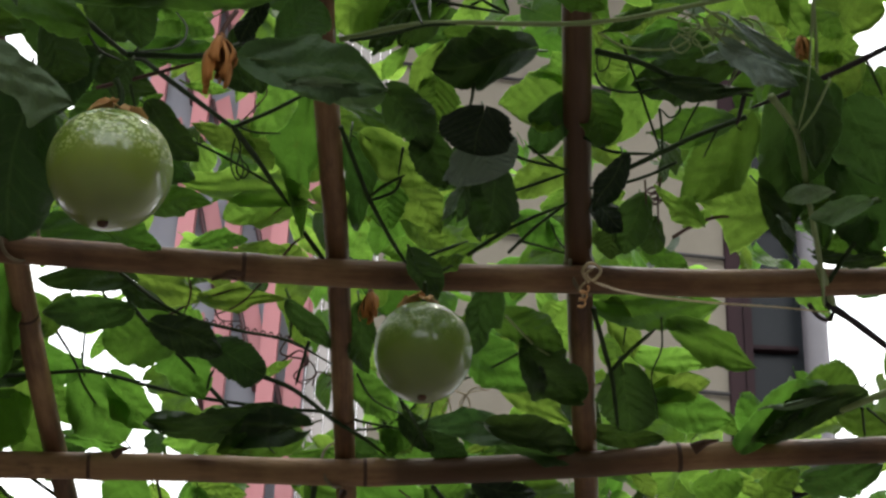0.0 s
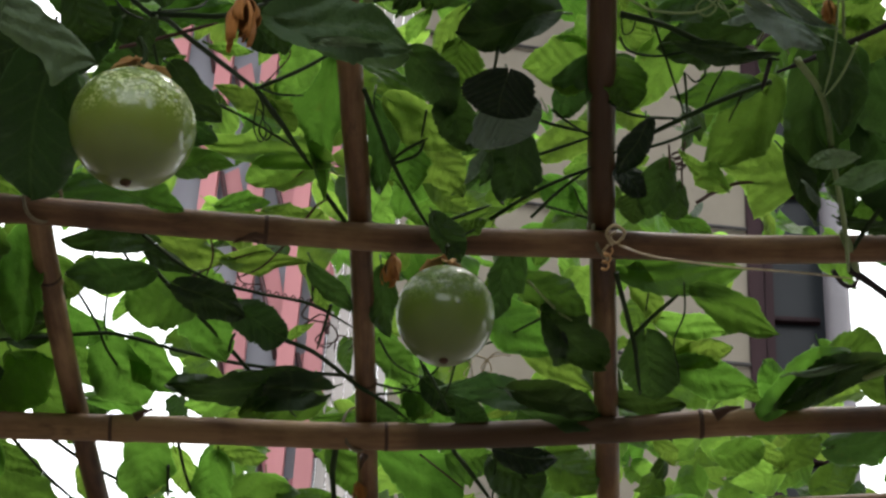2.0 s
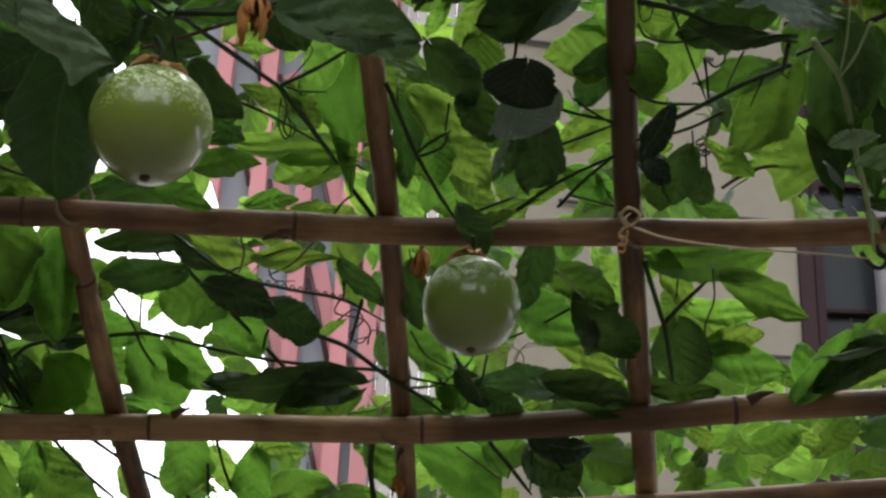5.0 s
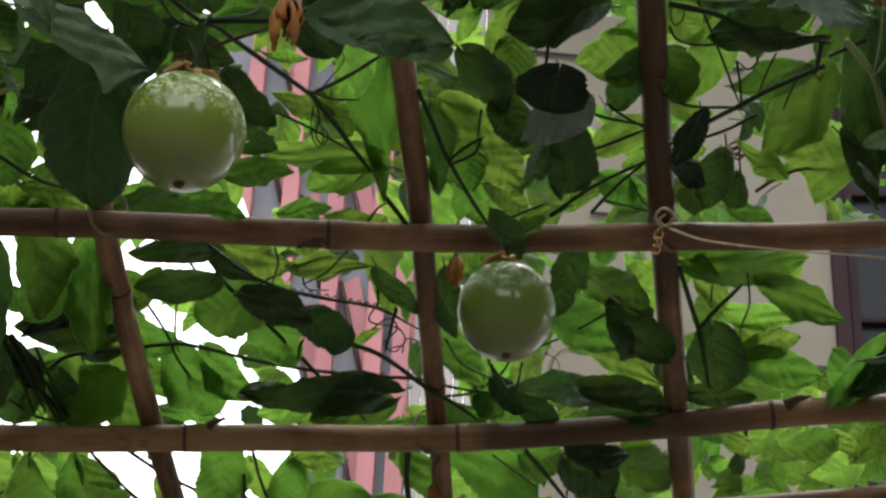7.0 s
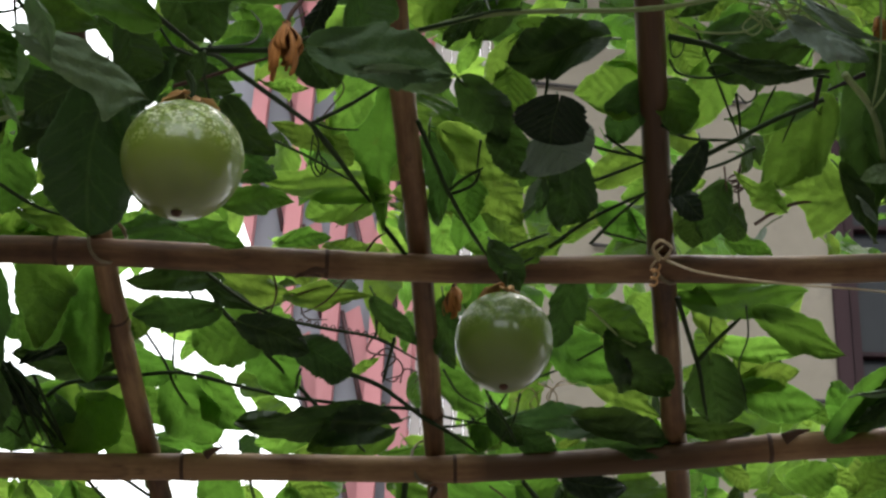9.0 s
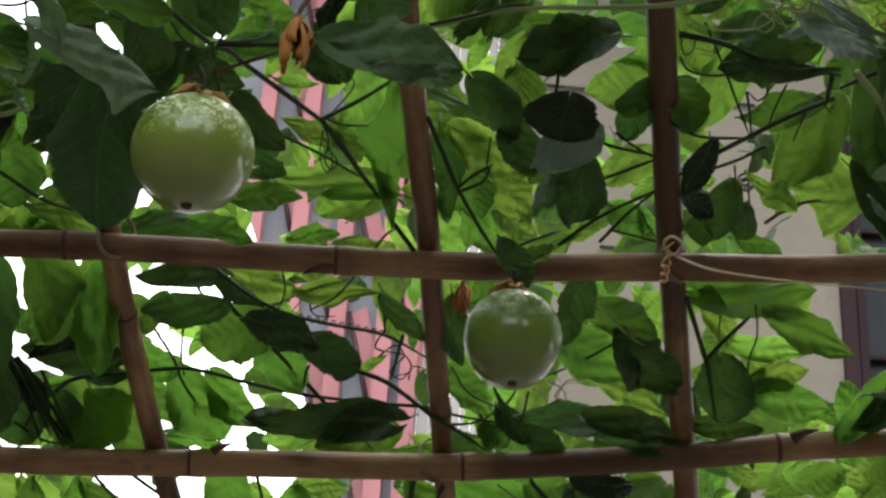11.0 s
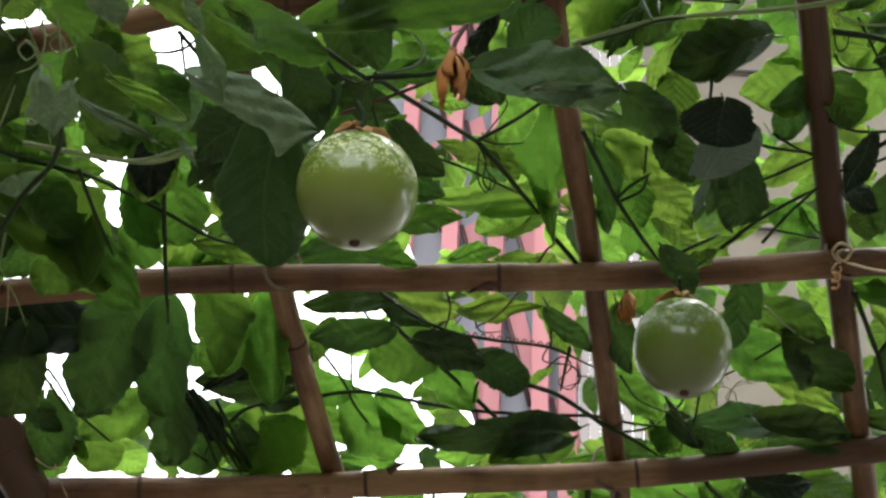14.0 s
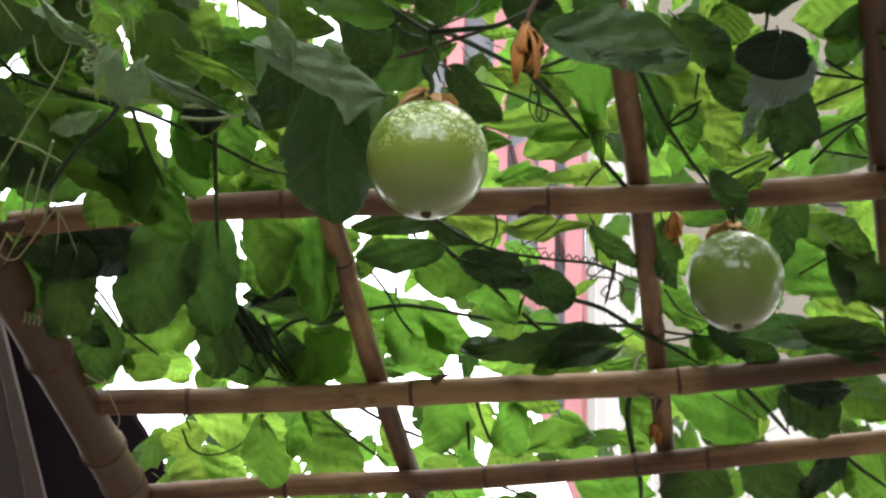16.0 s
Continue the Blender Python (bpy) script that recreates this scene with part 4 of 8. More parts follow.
stem(VINE, [(-0.366, 1.700, 2.430), (-0.376, 1.762, 2.410), (-0.372, 1.781, 2.405)], 0.0014, 0.0011, STEM, seed=256)
stem(VINE, [(-0.191, 1.744, 2.396), (-0.157, 1.765, 2.393), (-0.135, 1.788, 2.388), (-0.108, 1.821, 2.381), (-0.079, 1.847, 2.375), (-0.051, 1.879, 2.368)], 0.0027, 0.0022, STEM, seed=257)
stem(VINE, [(-0.134, 1.700, 2.414), (-0.143, 1.737, 2.402), (-0.149, 1.763, 2.394)], 0.0019, 0.0015, STEM, seed=258)
stem(VINE, [(-0.154, 1.669, 2.436), (-0.154, 1.714, 2.423)], 0.0012, 0.0010, STEM, seed=259)
stem(VINE, [(-0.180, 1.632, 2.445), (-0.204, 1.661, 2.434), (-0.231, 1.676, 2.427)], 0.0012, 0.0010, STEM_WOODY, seed=260)
stem(VINE, [(-0.254, 1.616, 2.443), (-0.253, 1.646, 2.435), (-0.262, 1.674, 2.425)], 0.0013, 0.0011, STEM_WOODY, seed=261)
stem(VINE, [(-0.553, 1.730, 2.389), (-0.534, 1.790, 2.373), (-0.518, 1.873, 2.349)], 0.0021, 0.0017, STEM, seed=262)
stem(VINE, [(-0.545, 1.768, 2.379), (-0.527, 1.817, 2.365), (-0.504, 1.880, 2.348)], 0.0028, 0.0023, STEM, seed=263)
stem(VINE, [(-0.521, 1.766, 2.381), (-0.536, 1.799, 2.370), (-0.555, 1.834, 2.358)], 0.0016, 0.0013, STEM, seed=264)
stem(VINE, [(-0.347, 1.637, 2.436), (-0.335, 1.663, 2.429), (-0.316, 1.680, 2.426)], 0.0016, 0.0013, STEM, seed=265)
stem(VINE, [(-0.244, 1.778, 2.388), (-0.238, 1.747, 2.391), (-0.233, 1.736, 2.395)], 0.0018, 0.0014, STEM, seed=266)
stem(VINE, [(-0.159, 1.545, 2.481), (-0.188, 1.573, 2.470)], 0.0009, 0.0008, STEM_WOODY, seed=267)
stem(VINE, [(-0.116, 1.581, 2.443), (-0.138, 1.558, 2.463), (-0.146, 1.553, 2.472)], 0.0025, 0.0020, STEM, seed=268)
stem(VINE, [(-0.157, 1.582, 2.447), (-0.146, 1.565, 2.453), (-0.135, 1.557, 2.456)], 0.0014, 0.0011, STEM_WOODY, seed=269)
stem(VINE, [(0.156, 1.657, 2.445), (0.178, 1.733, 2.424), (0.185, 1.753, 2.412), (0.198, 1.820, 2.387)], 0.0028, 0.0023, STEM, seed=270)
stem(VINE, [(0.184, 1.747, 2.421), (0.200, 1.720, 2.430), (0.223, 1.689, 2.441)], 0.0026, 0.0021, STEM, seed=271)
stem(VINE, [(0.227, 1.672, 2.446), (0.233, 1.717, 2.434), (0.227, 1.757, 2.421), (0.237, 1.800, 2.410), (0.242, 1.827, 2.402)], 0.0011, 0.0009, STEM, seed=272)
stem(VINE, [(0.195, 1.706, 2.455), (0.195, 1.744, 2.444)], 0.0011, 0.0009, STEM, seed=273)
stem(VINE, [(0.067, 1.664, 2.435), (0.099, 1.706, 2.425), (0.121, 1.726, 2.421)], 0.0015, 0.0012, STEM_PALE, seed=274)
stem(VINE, [(0.088, 1.724, 2.426), (0.047, 1.753, 2.414), (0.008, 1.772, 2.405)], 0.0015, 0.0012, STEM, seed=275)
stem(VINE, [(-0.036, 1.765, 2.382), (-0.019, 1.805, 2.372), (-0.007, 1.842, 2.363)], 0.0017, 0.0014, STEM, seed=276)
stem(VINE, [(-0.003, 1.765, 2.385), (-0.010, 1.806, 2.373), (-0.025, 1.840, 2.361)], 0.0014, 0.0011, STEM, seed=277)
stem(VINE, [(-0.085, 1.759, 2.408), (-0.068, 1.798, 2.398), (-0.038, 1.822, 2.393)], 0.0014, 0.0011, STEM, seed=278)
stem(VINE, [(-0.016, 1.573, 2.402), (-0.022, 1.567, 2.418), (-0.033, 1.574, 2.437)], 0.0014, 0.0011, STEM, seed=279)
stem(VINE, [(-0.013, 1.573, 2.402), (-0.005, 1.561, 2.421), (0.011, 1.573, 2.441)], 0.0014, 0.0011, STEM, seed=280)
stem(VINE, [(0.498, 1.768, 2.428), (0.444, 1.800, 2.414), (0.402, 1.825, 2.403)], 0.0043, 0.0035, STEM_PALE, seed=281)
stem(VINE, [(0.392, 1.643, 2.455), (0.425, 1.670, 2.450), (0.482, 1.721, 2.440)], 0.0044, 0.0036, STEM_OLD, seed=282)
stem(VINE, [(0.404, 1.561, 2.479), (0.389, 1.614, 2.463), (0.390, 1.646, 2.454)], 0.0026, 0.0021, STEM, seed=283)
stem(VINE, [(0.374, 1.590, 2.468), (0.387, 1.617, 2.462), (0.401, 1.649, 2.454)], 0.0049, 0.0040, STEM_PALE, seed=284)
stem(VINE, [(0.374, 1.643, 2.453), (0.388, 1.662, 2.449), (0.399, 1.665, 2.449), (0.402, 1.650, 2.454)], 0.0026, 0.0021, STEM_OLD, seed=285)
stem(VINE, [(0.395, 1.324, 2.547), (0.356, 1.348, 2.536), (0.319, 1.370, 2.527), (0.276, 1.392, 2.517)], 0.0030, 0.0024, STEM_OLD, seed=286)
stem(VINE, [(0.377, 1.358, 2.551), (0.400, 1.398, 2.541)], 0.0013, 0.0011, STEM, seed=287)
stem(VINE, [(0.464, 1.818, 2.424), (0.477, 1.867, 2.411)], 0.0017, 0.0014, STEM, seed=288)
stem(VINE, [(0.470, 1.819, 2.424), (0.514, 1.864, 2.415)], 0.0016, 0.0013, STEM, seed=289)
stem(VINE, [(-0.666, 1.271, 2.455), (-0.651, 1.311, 2.445), (-0.620, 1.333, 2.441), (-0.579, 1.356, 2.438), (-0.551, 1.371, 2.436), (-0.521, 1.398, 2.432), (-0.490, 1.428, 2.426), (-0.458, 1.460, 2.419), (-0.424, 1.479, 2.417)], 0.0023, 0.0019, STEM, seed=290)
stem(VINE, [(-0.606, 1.308, 2.326), (-0.554, 1.238, 2.332), (-0.505, 1.178, 2.328), (-0.466, 1.091, 2.314)], 0.0026, 0.0021, STEM, seed=291)
stem(VINE, [(-0.535, 1.302, 2.399), (-0.541, 1.371, 2.395), (-0.544, 1.440, 2.390)], 0.0020, 0.0016, STEM, seed=292)
stem(VINE, [(-0.484, 1.384, 2.431), (-0.500, 1.452, 2.411), (-0.522, 1.557, 2.380)], 0.0024, 0.0019, STEM, seed=293)
stem(VINE, [(-0.439, 1.149, 2.305), (-0.410, 1.128, 2.291), (-0.371, 1.091, 2.274)], 0.0015, 0.0013, STEM_PALE, seed=294)
stem(VINE, [(-0.452, 1.157, 2.405), (-0.448, 1.179, 2.400), (-0.441, 1.206, 2.394)], 0.0029, 0.0024, STEM, seed=295)
stem(VINE, [(-0.397, 0.896, 2.252), (-0.406, 0.937, 2.246)], 0.0008, 0.0006, STEM_PALE, seed=296)
stem(VINE, [(-0.616, 1.237, 2.341), (-0.598, 1.254, 2.339), (-0.581, 1.275, 2.335)], 0.0009, 0.0008, STEM_PALE, seed=297)
stem(VINE, [(-0.629, 1.382, 2.385), (-0.648, 1.420, 2.373), (-0.673, 1.464, 2.360)], 0.0014, 0.0011, STEM_PALE, seed=298)
stem(VINE, [(-0.696, 1.481, 2.373), (-0.712, 1.502, 2.366), (-0.732, 1.529, 2.357)], 0.0008, 0.0007, STEM_PALE, seed=299)
stem(VINE, [(-0.658, 1.445, 2.386), (-0.655, 1.482, 2.376), (-0.656, 1.527, 2.364)], 0.0008, 0.0007, STEM_PALE, seed=300)
stem(VINE, [(-0.658, 1.346, 2.487), (-0.678, 1.356, 2.482), (-0.680, 1.391, 2.471), (-0.681, 1.409, 2.465)], 0.0014, 0.0011, STEM, seed=301)
stem(VINE, [(-0.625, 1.344, 2.490), (-0.659, 1.366, 2.480), (-0.689, 1.375, 2.475)], 0.0013, 0.0010, STEM, seed=302)
stem(VINE, [(-0.543, 1.726, 2.389), (-0.518, 1.810, 2.366), (-0.496, 1.900, 2.341), (-0.465, 1.972, 2.322), (-0.428, 2.037, 2.306)], 0.0023, 0.0019, STEM, seed=303)
stem(VINE, [(-0.519, 1.739, 2.381), (-0.507, 1.822, 2.357), (-0.502, 1.864, 2.345)], 0.0021, 0.0017, STEM, seed=304)
stem(VINE, [(-0.451, 1.914, 2.341), (-0.413, 1.961, 2.330), (-0.377, 1.995, 2.323), (-0.342, 2.036, 2.313)], 0.0023, 0.0018, STEM, seed=305)
stem(VINE, [(-0.651, 1.911, 2.311), (-0.650, 1.948, 2.300), (-0.630, 1.965, 2.297), (-0.593, 1.952, 2.304), (-0.541, 1.882, 2.323)], 0.0014, 0.0011, STEM, seed=306)
stem(VINE, [(-0.308, 1.915, 2.347), (-0.305, 1.963, 2.333), (-0.299, 2.008, 2.320)], 0.0021, 0.0017, STEM, seed=307)
stem(VINE, [(-0.322, 1.960, 2.332), (-0.327, 2.015, 2.315)], 0.0021, 0.0017, STEM, seed=308)
stem(VINE, [(-0.131, 1.923, 2.354), (-0.136, 1.969, 2.339), (-0.134, 2.030, 2.322), (-0.128, 2.088, 2.305), (-0.129, 2.153, 2.285)], 0.0036, 0.0029, STEM, seed=309)
stem(VINE, [(-0.000, 1.939, 2.360), (0.024, 1.983, 2.349), (0.050, 2.034, 2.336)], 0.0029, 0.0024, STEM, seed=310)
stem(VINE, [(-0.037, 1.936, 2.352), (-0.012, 1.965, 2.345), (0.014, 1.997, 2.338)], 0.0012, 0.0010, STEM_WOODY, seed=311)
stem(VINE, [(0.049, 1.940, 2.364), (0.048, 2.030, 2.337)], 0.0015, 0.0012, STEM, seed=312)
stem(VINE, [(0.068, 1.948, 2.357), (0.088, 1.989, 2.347), (0.109, 2.034, 2.336)], 0.0030, 0.0024, STEM, seed=313)
stem(VINE, [(0.110, 2.079, 2.328), (0.136, 2.117, 2.319), (0.172, 2.165, 2.308)], 0.0031, 0.0025, STEM, seed=314)
stem(VINE, [(-0.309, 2.083, 2.296), (-0.284, 2.106, 2.292), (-0.249, 2.138, 2.285)], 0.0022, 0.0018, STEM, seed=315)
stem(VINE, [(-0.375, 2.079, 2.292), (-0.408, 2.113, 2.279)], 0.0012, 0.0010, STEM_WOODY, seed=316)
stem(VINE, [(-0.361, 2.079, 2.293), (-0.352, 2.121, 2.281)], 0.0010, 0.0008, STEM_WOODY, seed=317)
stem(VINE, [(-0.565, 1.823, 2.358), (-0.539, 1.852, 2.351), (-0.509, 1.864, 2.351)], 0.0016, 0.0013, STEM, seed=318)
stem(VINE, [(-0.654, 1.915, 2.335), (-0.653, 1.953, 2.323)], 0.0016, 0.0013, STEM, seed=319)
stem(VINE, [(-0.382, 0.779, 2.219), (-0.397, 0.811, 2.215), (-0.401, 0.826, 2.200)], 0.0007, 0.0006, STEM_PALE, seed=320)
stem(VINE, [(-0.375, 0.782, 2.218), (-0.361, 0.766, 2.187), (-0.364, 0.766, 2.168)], 0.0008, 0.0006, STEM_PALE, seed=321)
stem(VINE, [(-0.366, 0.800, 2.184), (-0.381, 0.851, 2.197), (-0.401, 0.887, 2.206), (-0.416, 0.894, 2.205)], 0.0007, 0.0005, STEM_PALE, seed=322)
stem(VINE, [(-0.494, 0.903, 2.269), (-0.488, 0.943, 2.263)], 0.0007, 0.0005, STEM_PALE, seed=323)
stem(VINE, [(-0.482, 0.949, 2.262), (-0.505, 1.020, 2.283), (-0.515, 1.085, 2.304)], 0.0007, 0.0006, STEM_PALE, seed=324)
stem(VINE, [(-0.359, 0.778, 2.186), (-0.359, 0.813, 2.215), (-0.354, 0.846, 2.245)], 0.0013, 0.0010, STEM_PALE, seed=325)
stem(VINE, [(-0.359, 0.787, 2.185), (-0.362, 0.823, 2.214), (-0.361, 0.860, 2.243)], 0.0010, 0.0008, STEM_PALE, seed=326)
stem(VINE, [(-0.475, 1.175, 2.433), (-0.451, 1.177, 2.434), (-0.429, 1.185, 2.434), (-0.409, 1.182, 2.436), (-0.394, 1.170, 2.440)], 0.0015, 0.0012, STEM, seed=327)
stem(VINE, [(-0.424, 1.207, 2.468), (-0.431, 1.257, 2.454)], 0.0013, 0.0011, STEM, seed=328)
stem(VINE, [(-0.425, 1.203, 2.469), (-0.414, 1.229, 2.463), (-0.399, 1.265, 2.454)], 0.0022, 0.0017, STEM, seed=329)
stem(VINE, [(-0.691, 1.661, 2.383), (-0.685, 1.690, 2.375), (-0.678, 1.728, 2.364)], 0.0019, 0.0016, STEM, seed=330)
stem(VINE, [(-0.682, 1.659, 2.384), (-0.676, 1.688, 2.376), (-0.672, 1.725, 2.365)], 0.0017, 0.0014, STEM, seed=331)
stem(VINE, [(-0.669, 1.729, 2.364), (-0.657, 1.753, 2.358), (-0.648, 1.787, 2.356)], 0.0017, 0.0014, STEM, seed=332)
stem(VINE, [(-0.547, 1.731, 2.382), (-0.537, 1.771, 2.371), (-0.527, 1.840, 2.351)], 0.0022, 0.0018, STEM, seed=333)
stem(VINE, [(-0.553, 1.742, 2.378), (-0.544, 1.783, 2.366), (-0.539, 1.849, 2.347)], 0.0020, 0.0016, STEM, seed=334)
stem(VINE, [(0.021, 1.356, 2.505), (0.020, 1.371, 2.500), (0.018, 1.377, 2.491)], 0.0017, 0.0014, STEM, seed=335)
stem(VINE, [(-0.630, 1.328, 2.358), (-0.646, 1.356, 2.349), (-0.661, 1.394, 2.339)], 0.0011, 0.0009, STEM_PALE, seed=5)
stem(VINE, [(-0.591, 1.270, 2.354), (-0.618, 1.318, 2.341), (-0.640, 1.361, 2.329)], 0.0013, 0.0010, STEM_PALE, seed=6)
stem(VINE, [(-0.478, 1.116, 2.383), (-0.497, 1.157, 2.373), (-0.516, 1.181, 2.366), (-0.525, 1.220, 2.357)], 0.0010, 0.0007, STEM_PALE, seed=8)
stem(VINE, [(-0.096, 1.273, 2.486), (-0.020, 1.259, 2.497), (0.115, 1.263, 2.508), (0.218, 1.244, 2.522), (0.292, 1.227, 2.533)], 0.0026, 0.0020, STEM_PALE, seed=40)
stem(VINE, [(0.266, 1.256, 2.436), (0.296, 1.300, 2.427), (0.318, 1.371, 2.409), (0.342, 1.447, 2.391), (0.357, 1.506, 2.377)], 0.0031, 0.0023, STEM_PALE, seed=56)
stem(VINE, [(0.303, 1.237, 2.523), (0.319, 1.309, 2.505), (0.328, 1.372, 2.489)], 0.0016, 0.0012, STEM_PALE, seed=57)
stem(VINE, [(-0.559, 1.231, 2.382), (-0.501, 1.256, 2.381), (-0.455, 1.268, 2.381), (-0.413, 1.259, 2.387), (-0.363, 1.253, 2.392)], 0.0025, 0.0018, STEM_PALE, seed=66)
stem(VINE, [(-0.472, 1.054, 2.391), (-0.423, 1.044, 2.397), (-0.373, 1.033, 2.403)], 0.0020, 0.0015, STEM_PALE, seed=74)
stem(VINE, [(-0.474, 1.062, 2.389), (-0.422, 1.056, 2.394), (-0.357, 1.060, 2.398)], 0.0016, 0.0012, STEM_PALE, seed=75)
stem(VINE, [(-0.637, 1.275, 2.330), (-0.594, 1.220, 2.346), (-0.555, 1.173, 2.359), (-0.529, 1.133, 2.370)], 0.0011, 0.0009, STEM_PALE, seed=76)
stem(VINE, [(-0.512, 1.053, 2.404), (-0.508, 1.100, 2.394), (-0.509, 1.135, 2.386), (-0.523, 1.151, 2.381)], 0.0010, 0.0007, STEM_PALE, seed=77)
leaf('g', (-0.266, 1.090, 2.384), (-0.129, 1.077, 2.391), 0.0213, 0.0180, 0, 'r')
leaf('m', (-0.210, 1.082, 2.422), (-0.260, 1.086, 2.391), 0.0167, 0.0167)
leaf('y', (-0.212, 1.146, 2.470), (-0.125, 1.135, 2.485), 0.0151, 0.0101, 0, 'n')
leaf('g', (-0.340, 1.050, 2.365), (-0.259, 1.073, 2.341), 0.0177, 0.0209)
leaf('g', (-0.344, 1.015, 2.334), (-0.296, 1.038, 2.308), 0.0135, 0.0135, 0.1, 'o')
leaf('y', (-0.366, 0.866, 2.271), (-0.303, 0.914, 2.245), 0.0100, 0.0153, -0.1, 'o')
leaf('m', (-0.368, 0.883, 2.262), (-0.357, 0.911, 2.252), 0.0113, 0.0101)
leaf('m', (-0.313, 0.893, 2.262), (-0.306, 0.921, 2.248), 0.0052, 0.0052, 0, 'n')
leaf('y', (-0.407, 0.747, 2.165), (-0.390, 0.759, 2.166), 0.0043, 0.0050)
leaf('m', (-0.390, 0.754, 2.164), (-0.368, 0.781, 2.143), 0.0046, 0.0050, 0.1, 'n')
leaf('m', (-0.391, 0.775, 2.162), (-0.375, 0.786, 2.160), 0.0036, 0.0043, 0, 'n')
leaf('y', (-0.358, 0.774, 2.162), (-0.373, 0.773, 2.155), 0.0053, 0.0064)
leaf('y', (-0.363, 0.773, 2.175), (-0.350, 0.782, 2.167), 0.0032, 0.0032, 0, 'n')
leaf('m', (-0.408, 0.764, 2.176), (-0.392, 0.778, 2.164), 0.0043, 0.0051)
leaf('m', (-0.427, 0.792, 2.225), (-0.399, 0.808, 2.215), 0.0095, 0.0107, 0, 'r')
leaf('g', (-0.422, 1.002, 2.290), (-0.409, 1.064, 2.260), 0.0267, 0.0201)
leaf('y', (-0.417, 1.030, 2.328), (-0.385, 1.066, 2.318), 0.0184, 0.0138)
leaf('m', (-0.441, 0.986, 2.265), (-0.444, 1.023, 2.241), 0.0123, 0.0132)
leaf('y', (-0.387, 0.991, 2.266), (-0.346, 1.026, 2.259), 0.0061, 0.0078, 0, 'n')
leaf('g', (-0.385, 1.062, 2.323), (-0.368, 1.088, 2.295), 0.0158, 0.0149)
leaf('d', (-0.593, 1.172, 2.474), (-0.630, 1.213, 2.408), 0.0282, 0.0250)
leaf('d', (-0.571, 1.229, 2.483), (-0.618, 1.277, 2.429), 0.0256, 0.0267)
leaf('g', (-0.457, 1.014, 2.373), (-0.437, 1.076, 2.339), 0.0291, 0.0234)
leaf('d', (-0.457, 0.993, 2.378), (-0.502, 1.023, 2.352), 0.0195, 0.0195)
leaf('d', (-0.543, 1.000, 2.403), (-0.539, 1.052, 2.377), 0.0264, 0.0192)
leaf('y', (-0.318, 1.314, 2.513), (-0.336, 1.342, 2.462), 0.0203, 0.0146)
leaf('g', (-0.310, 1.201, 2.433), (-0.334, 1.223, 2.409), 0.0145, 0.0134)
leaf('g', (-0.269, 1.340, 2.510), (-0.209, 1.348, 2.520), 0.0170, 0.0079)
leaf('y', (-0.234, 1.350, 2.518), (-0.210, 1.351, 2.521), 0.0091, 0.0068)
leaf('d', (-0.061, 1.109, 2.476), (0.052, 1.111, 2.450), 0.0245, 0.0285, 0, 'r')
leaf('m', (0.041, 1.162, 2.488), (0.066, 1.177, 2.475), 0.0061, 0.0061, 0, 'n')
leaf('g', (0.086, 1.263, 2.547), (0.129, 1.270, 2.523), 0.0137, 0.0109)
leaf('m', (-0.090, 1.055, 2.422), (-0.098, 1.089, 2.403), 0.0140, 0.0149)
leaf('m', (-0.331, 1.017, 2.278), (-0.259, 1.077, 2.271), 0.0143, 0.0143, -0.05, 'o', 1, (.74, 0.0303))
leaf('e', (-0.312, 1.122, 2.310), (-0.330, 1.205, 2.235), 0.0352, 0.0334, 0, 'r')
leaf('y', (-0.318, 1.311, 2.540), (-0.313, 1.350, 2.497), 0.0152, 0.0152)
leaf('y', (-0.277, 1.356, 2.530), (-0.245, 1.350, 2.555), 0.0137, 0.0132)
leaf('y', (-0.252, 1.337, 2.521), (-0.222, 1.340, 2.525), 0.0043, 0.0043)
leaf('g', (-0.295, 1.374, 2.531), (-0.258, 1.389, 2.537), 0.0111, 0.0083)
leaf('g', (-0.308, 1.243, 2.436), (-0.308, 1.267, 2.421), 0.0141, 0.0131)
leaf('d', (-0.307, 1.134, 2.383), (-0.292, 1.169, 2.357), 0.0196, 0.0187, 0, 'r')
leaf('d', (-0.235, 1.086, 2.399), (-0.234, 1.127, 2.362), 0.0182, 0.0182)
leaf('g', (-0.292, 1.424, 2.508), (-0.266, 1.418, 2.522), 0.0045, 0.0067)
leaf('d', (-0.244, 1.261, 2.397), (-0.207, 1.294, 2.371), 0.0159, 0.0139, 0.05, 'o')
leaf('d', (-0.285, 1.495, 2.511), (-0.243, 1.514, 2.487), 0.0081, 0.0128)
leaf('d', (-0.232, 1.089, 2.321), (-0.240, 1.104, 2.303), 0.0066, 0.0062)
leaf('e', (-0.361, 1.229, 2.396), (-0.414, 1.252, 2.374), 0.0229, 0.0209)
leaf('d', (-0.448, 1.253, 2.422), (-0.387, 1.259, 2.414), 0.0155, 0.0134)
leaf('d', (-0.424, 1.332, 2.403), (-0.353, 1.298, 2.429), 0.0223, 0.0223)
leaf('m', (-0.309, 1.008, 2.332), (-0.301, 1.028, 2.320), 0.0034, 0.0034, 0, 'n')
leaf('g', (-0.318, 1.000, 2.333), (-0.301, 1.016, 2.321), 0.0064, 0.0051)
leaf('g', (-0.447, 1.344, 2.560), (-0.440, 1.364, 2.545), 0.0079, 0.0056)
leaf('g', (-0.499, 1.479, 2.496), (-0.502, 1.523, 2.450), 0.0236, 0.0212, 0, 'r')
leaf('y', (-0.486, 1.521, 2.484), (-0.474, 1.517, 2.491), 0.0030, 0.0030)
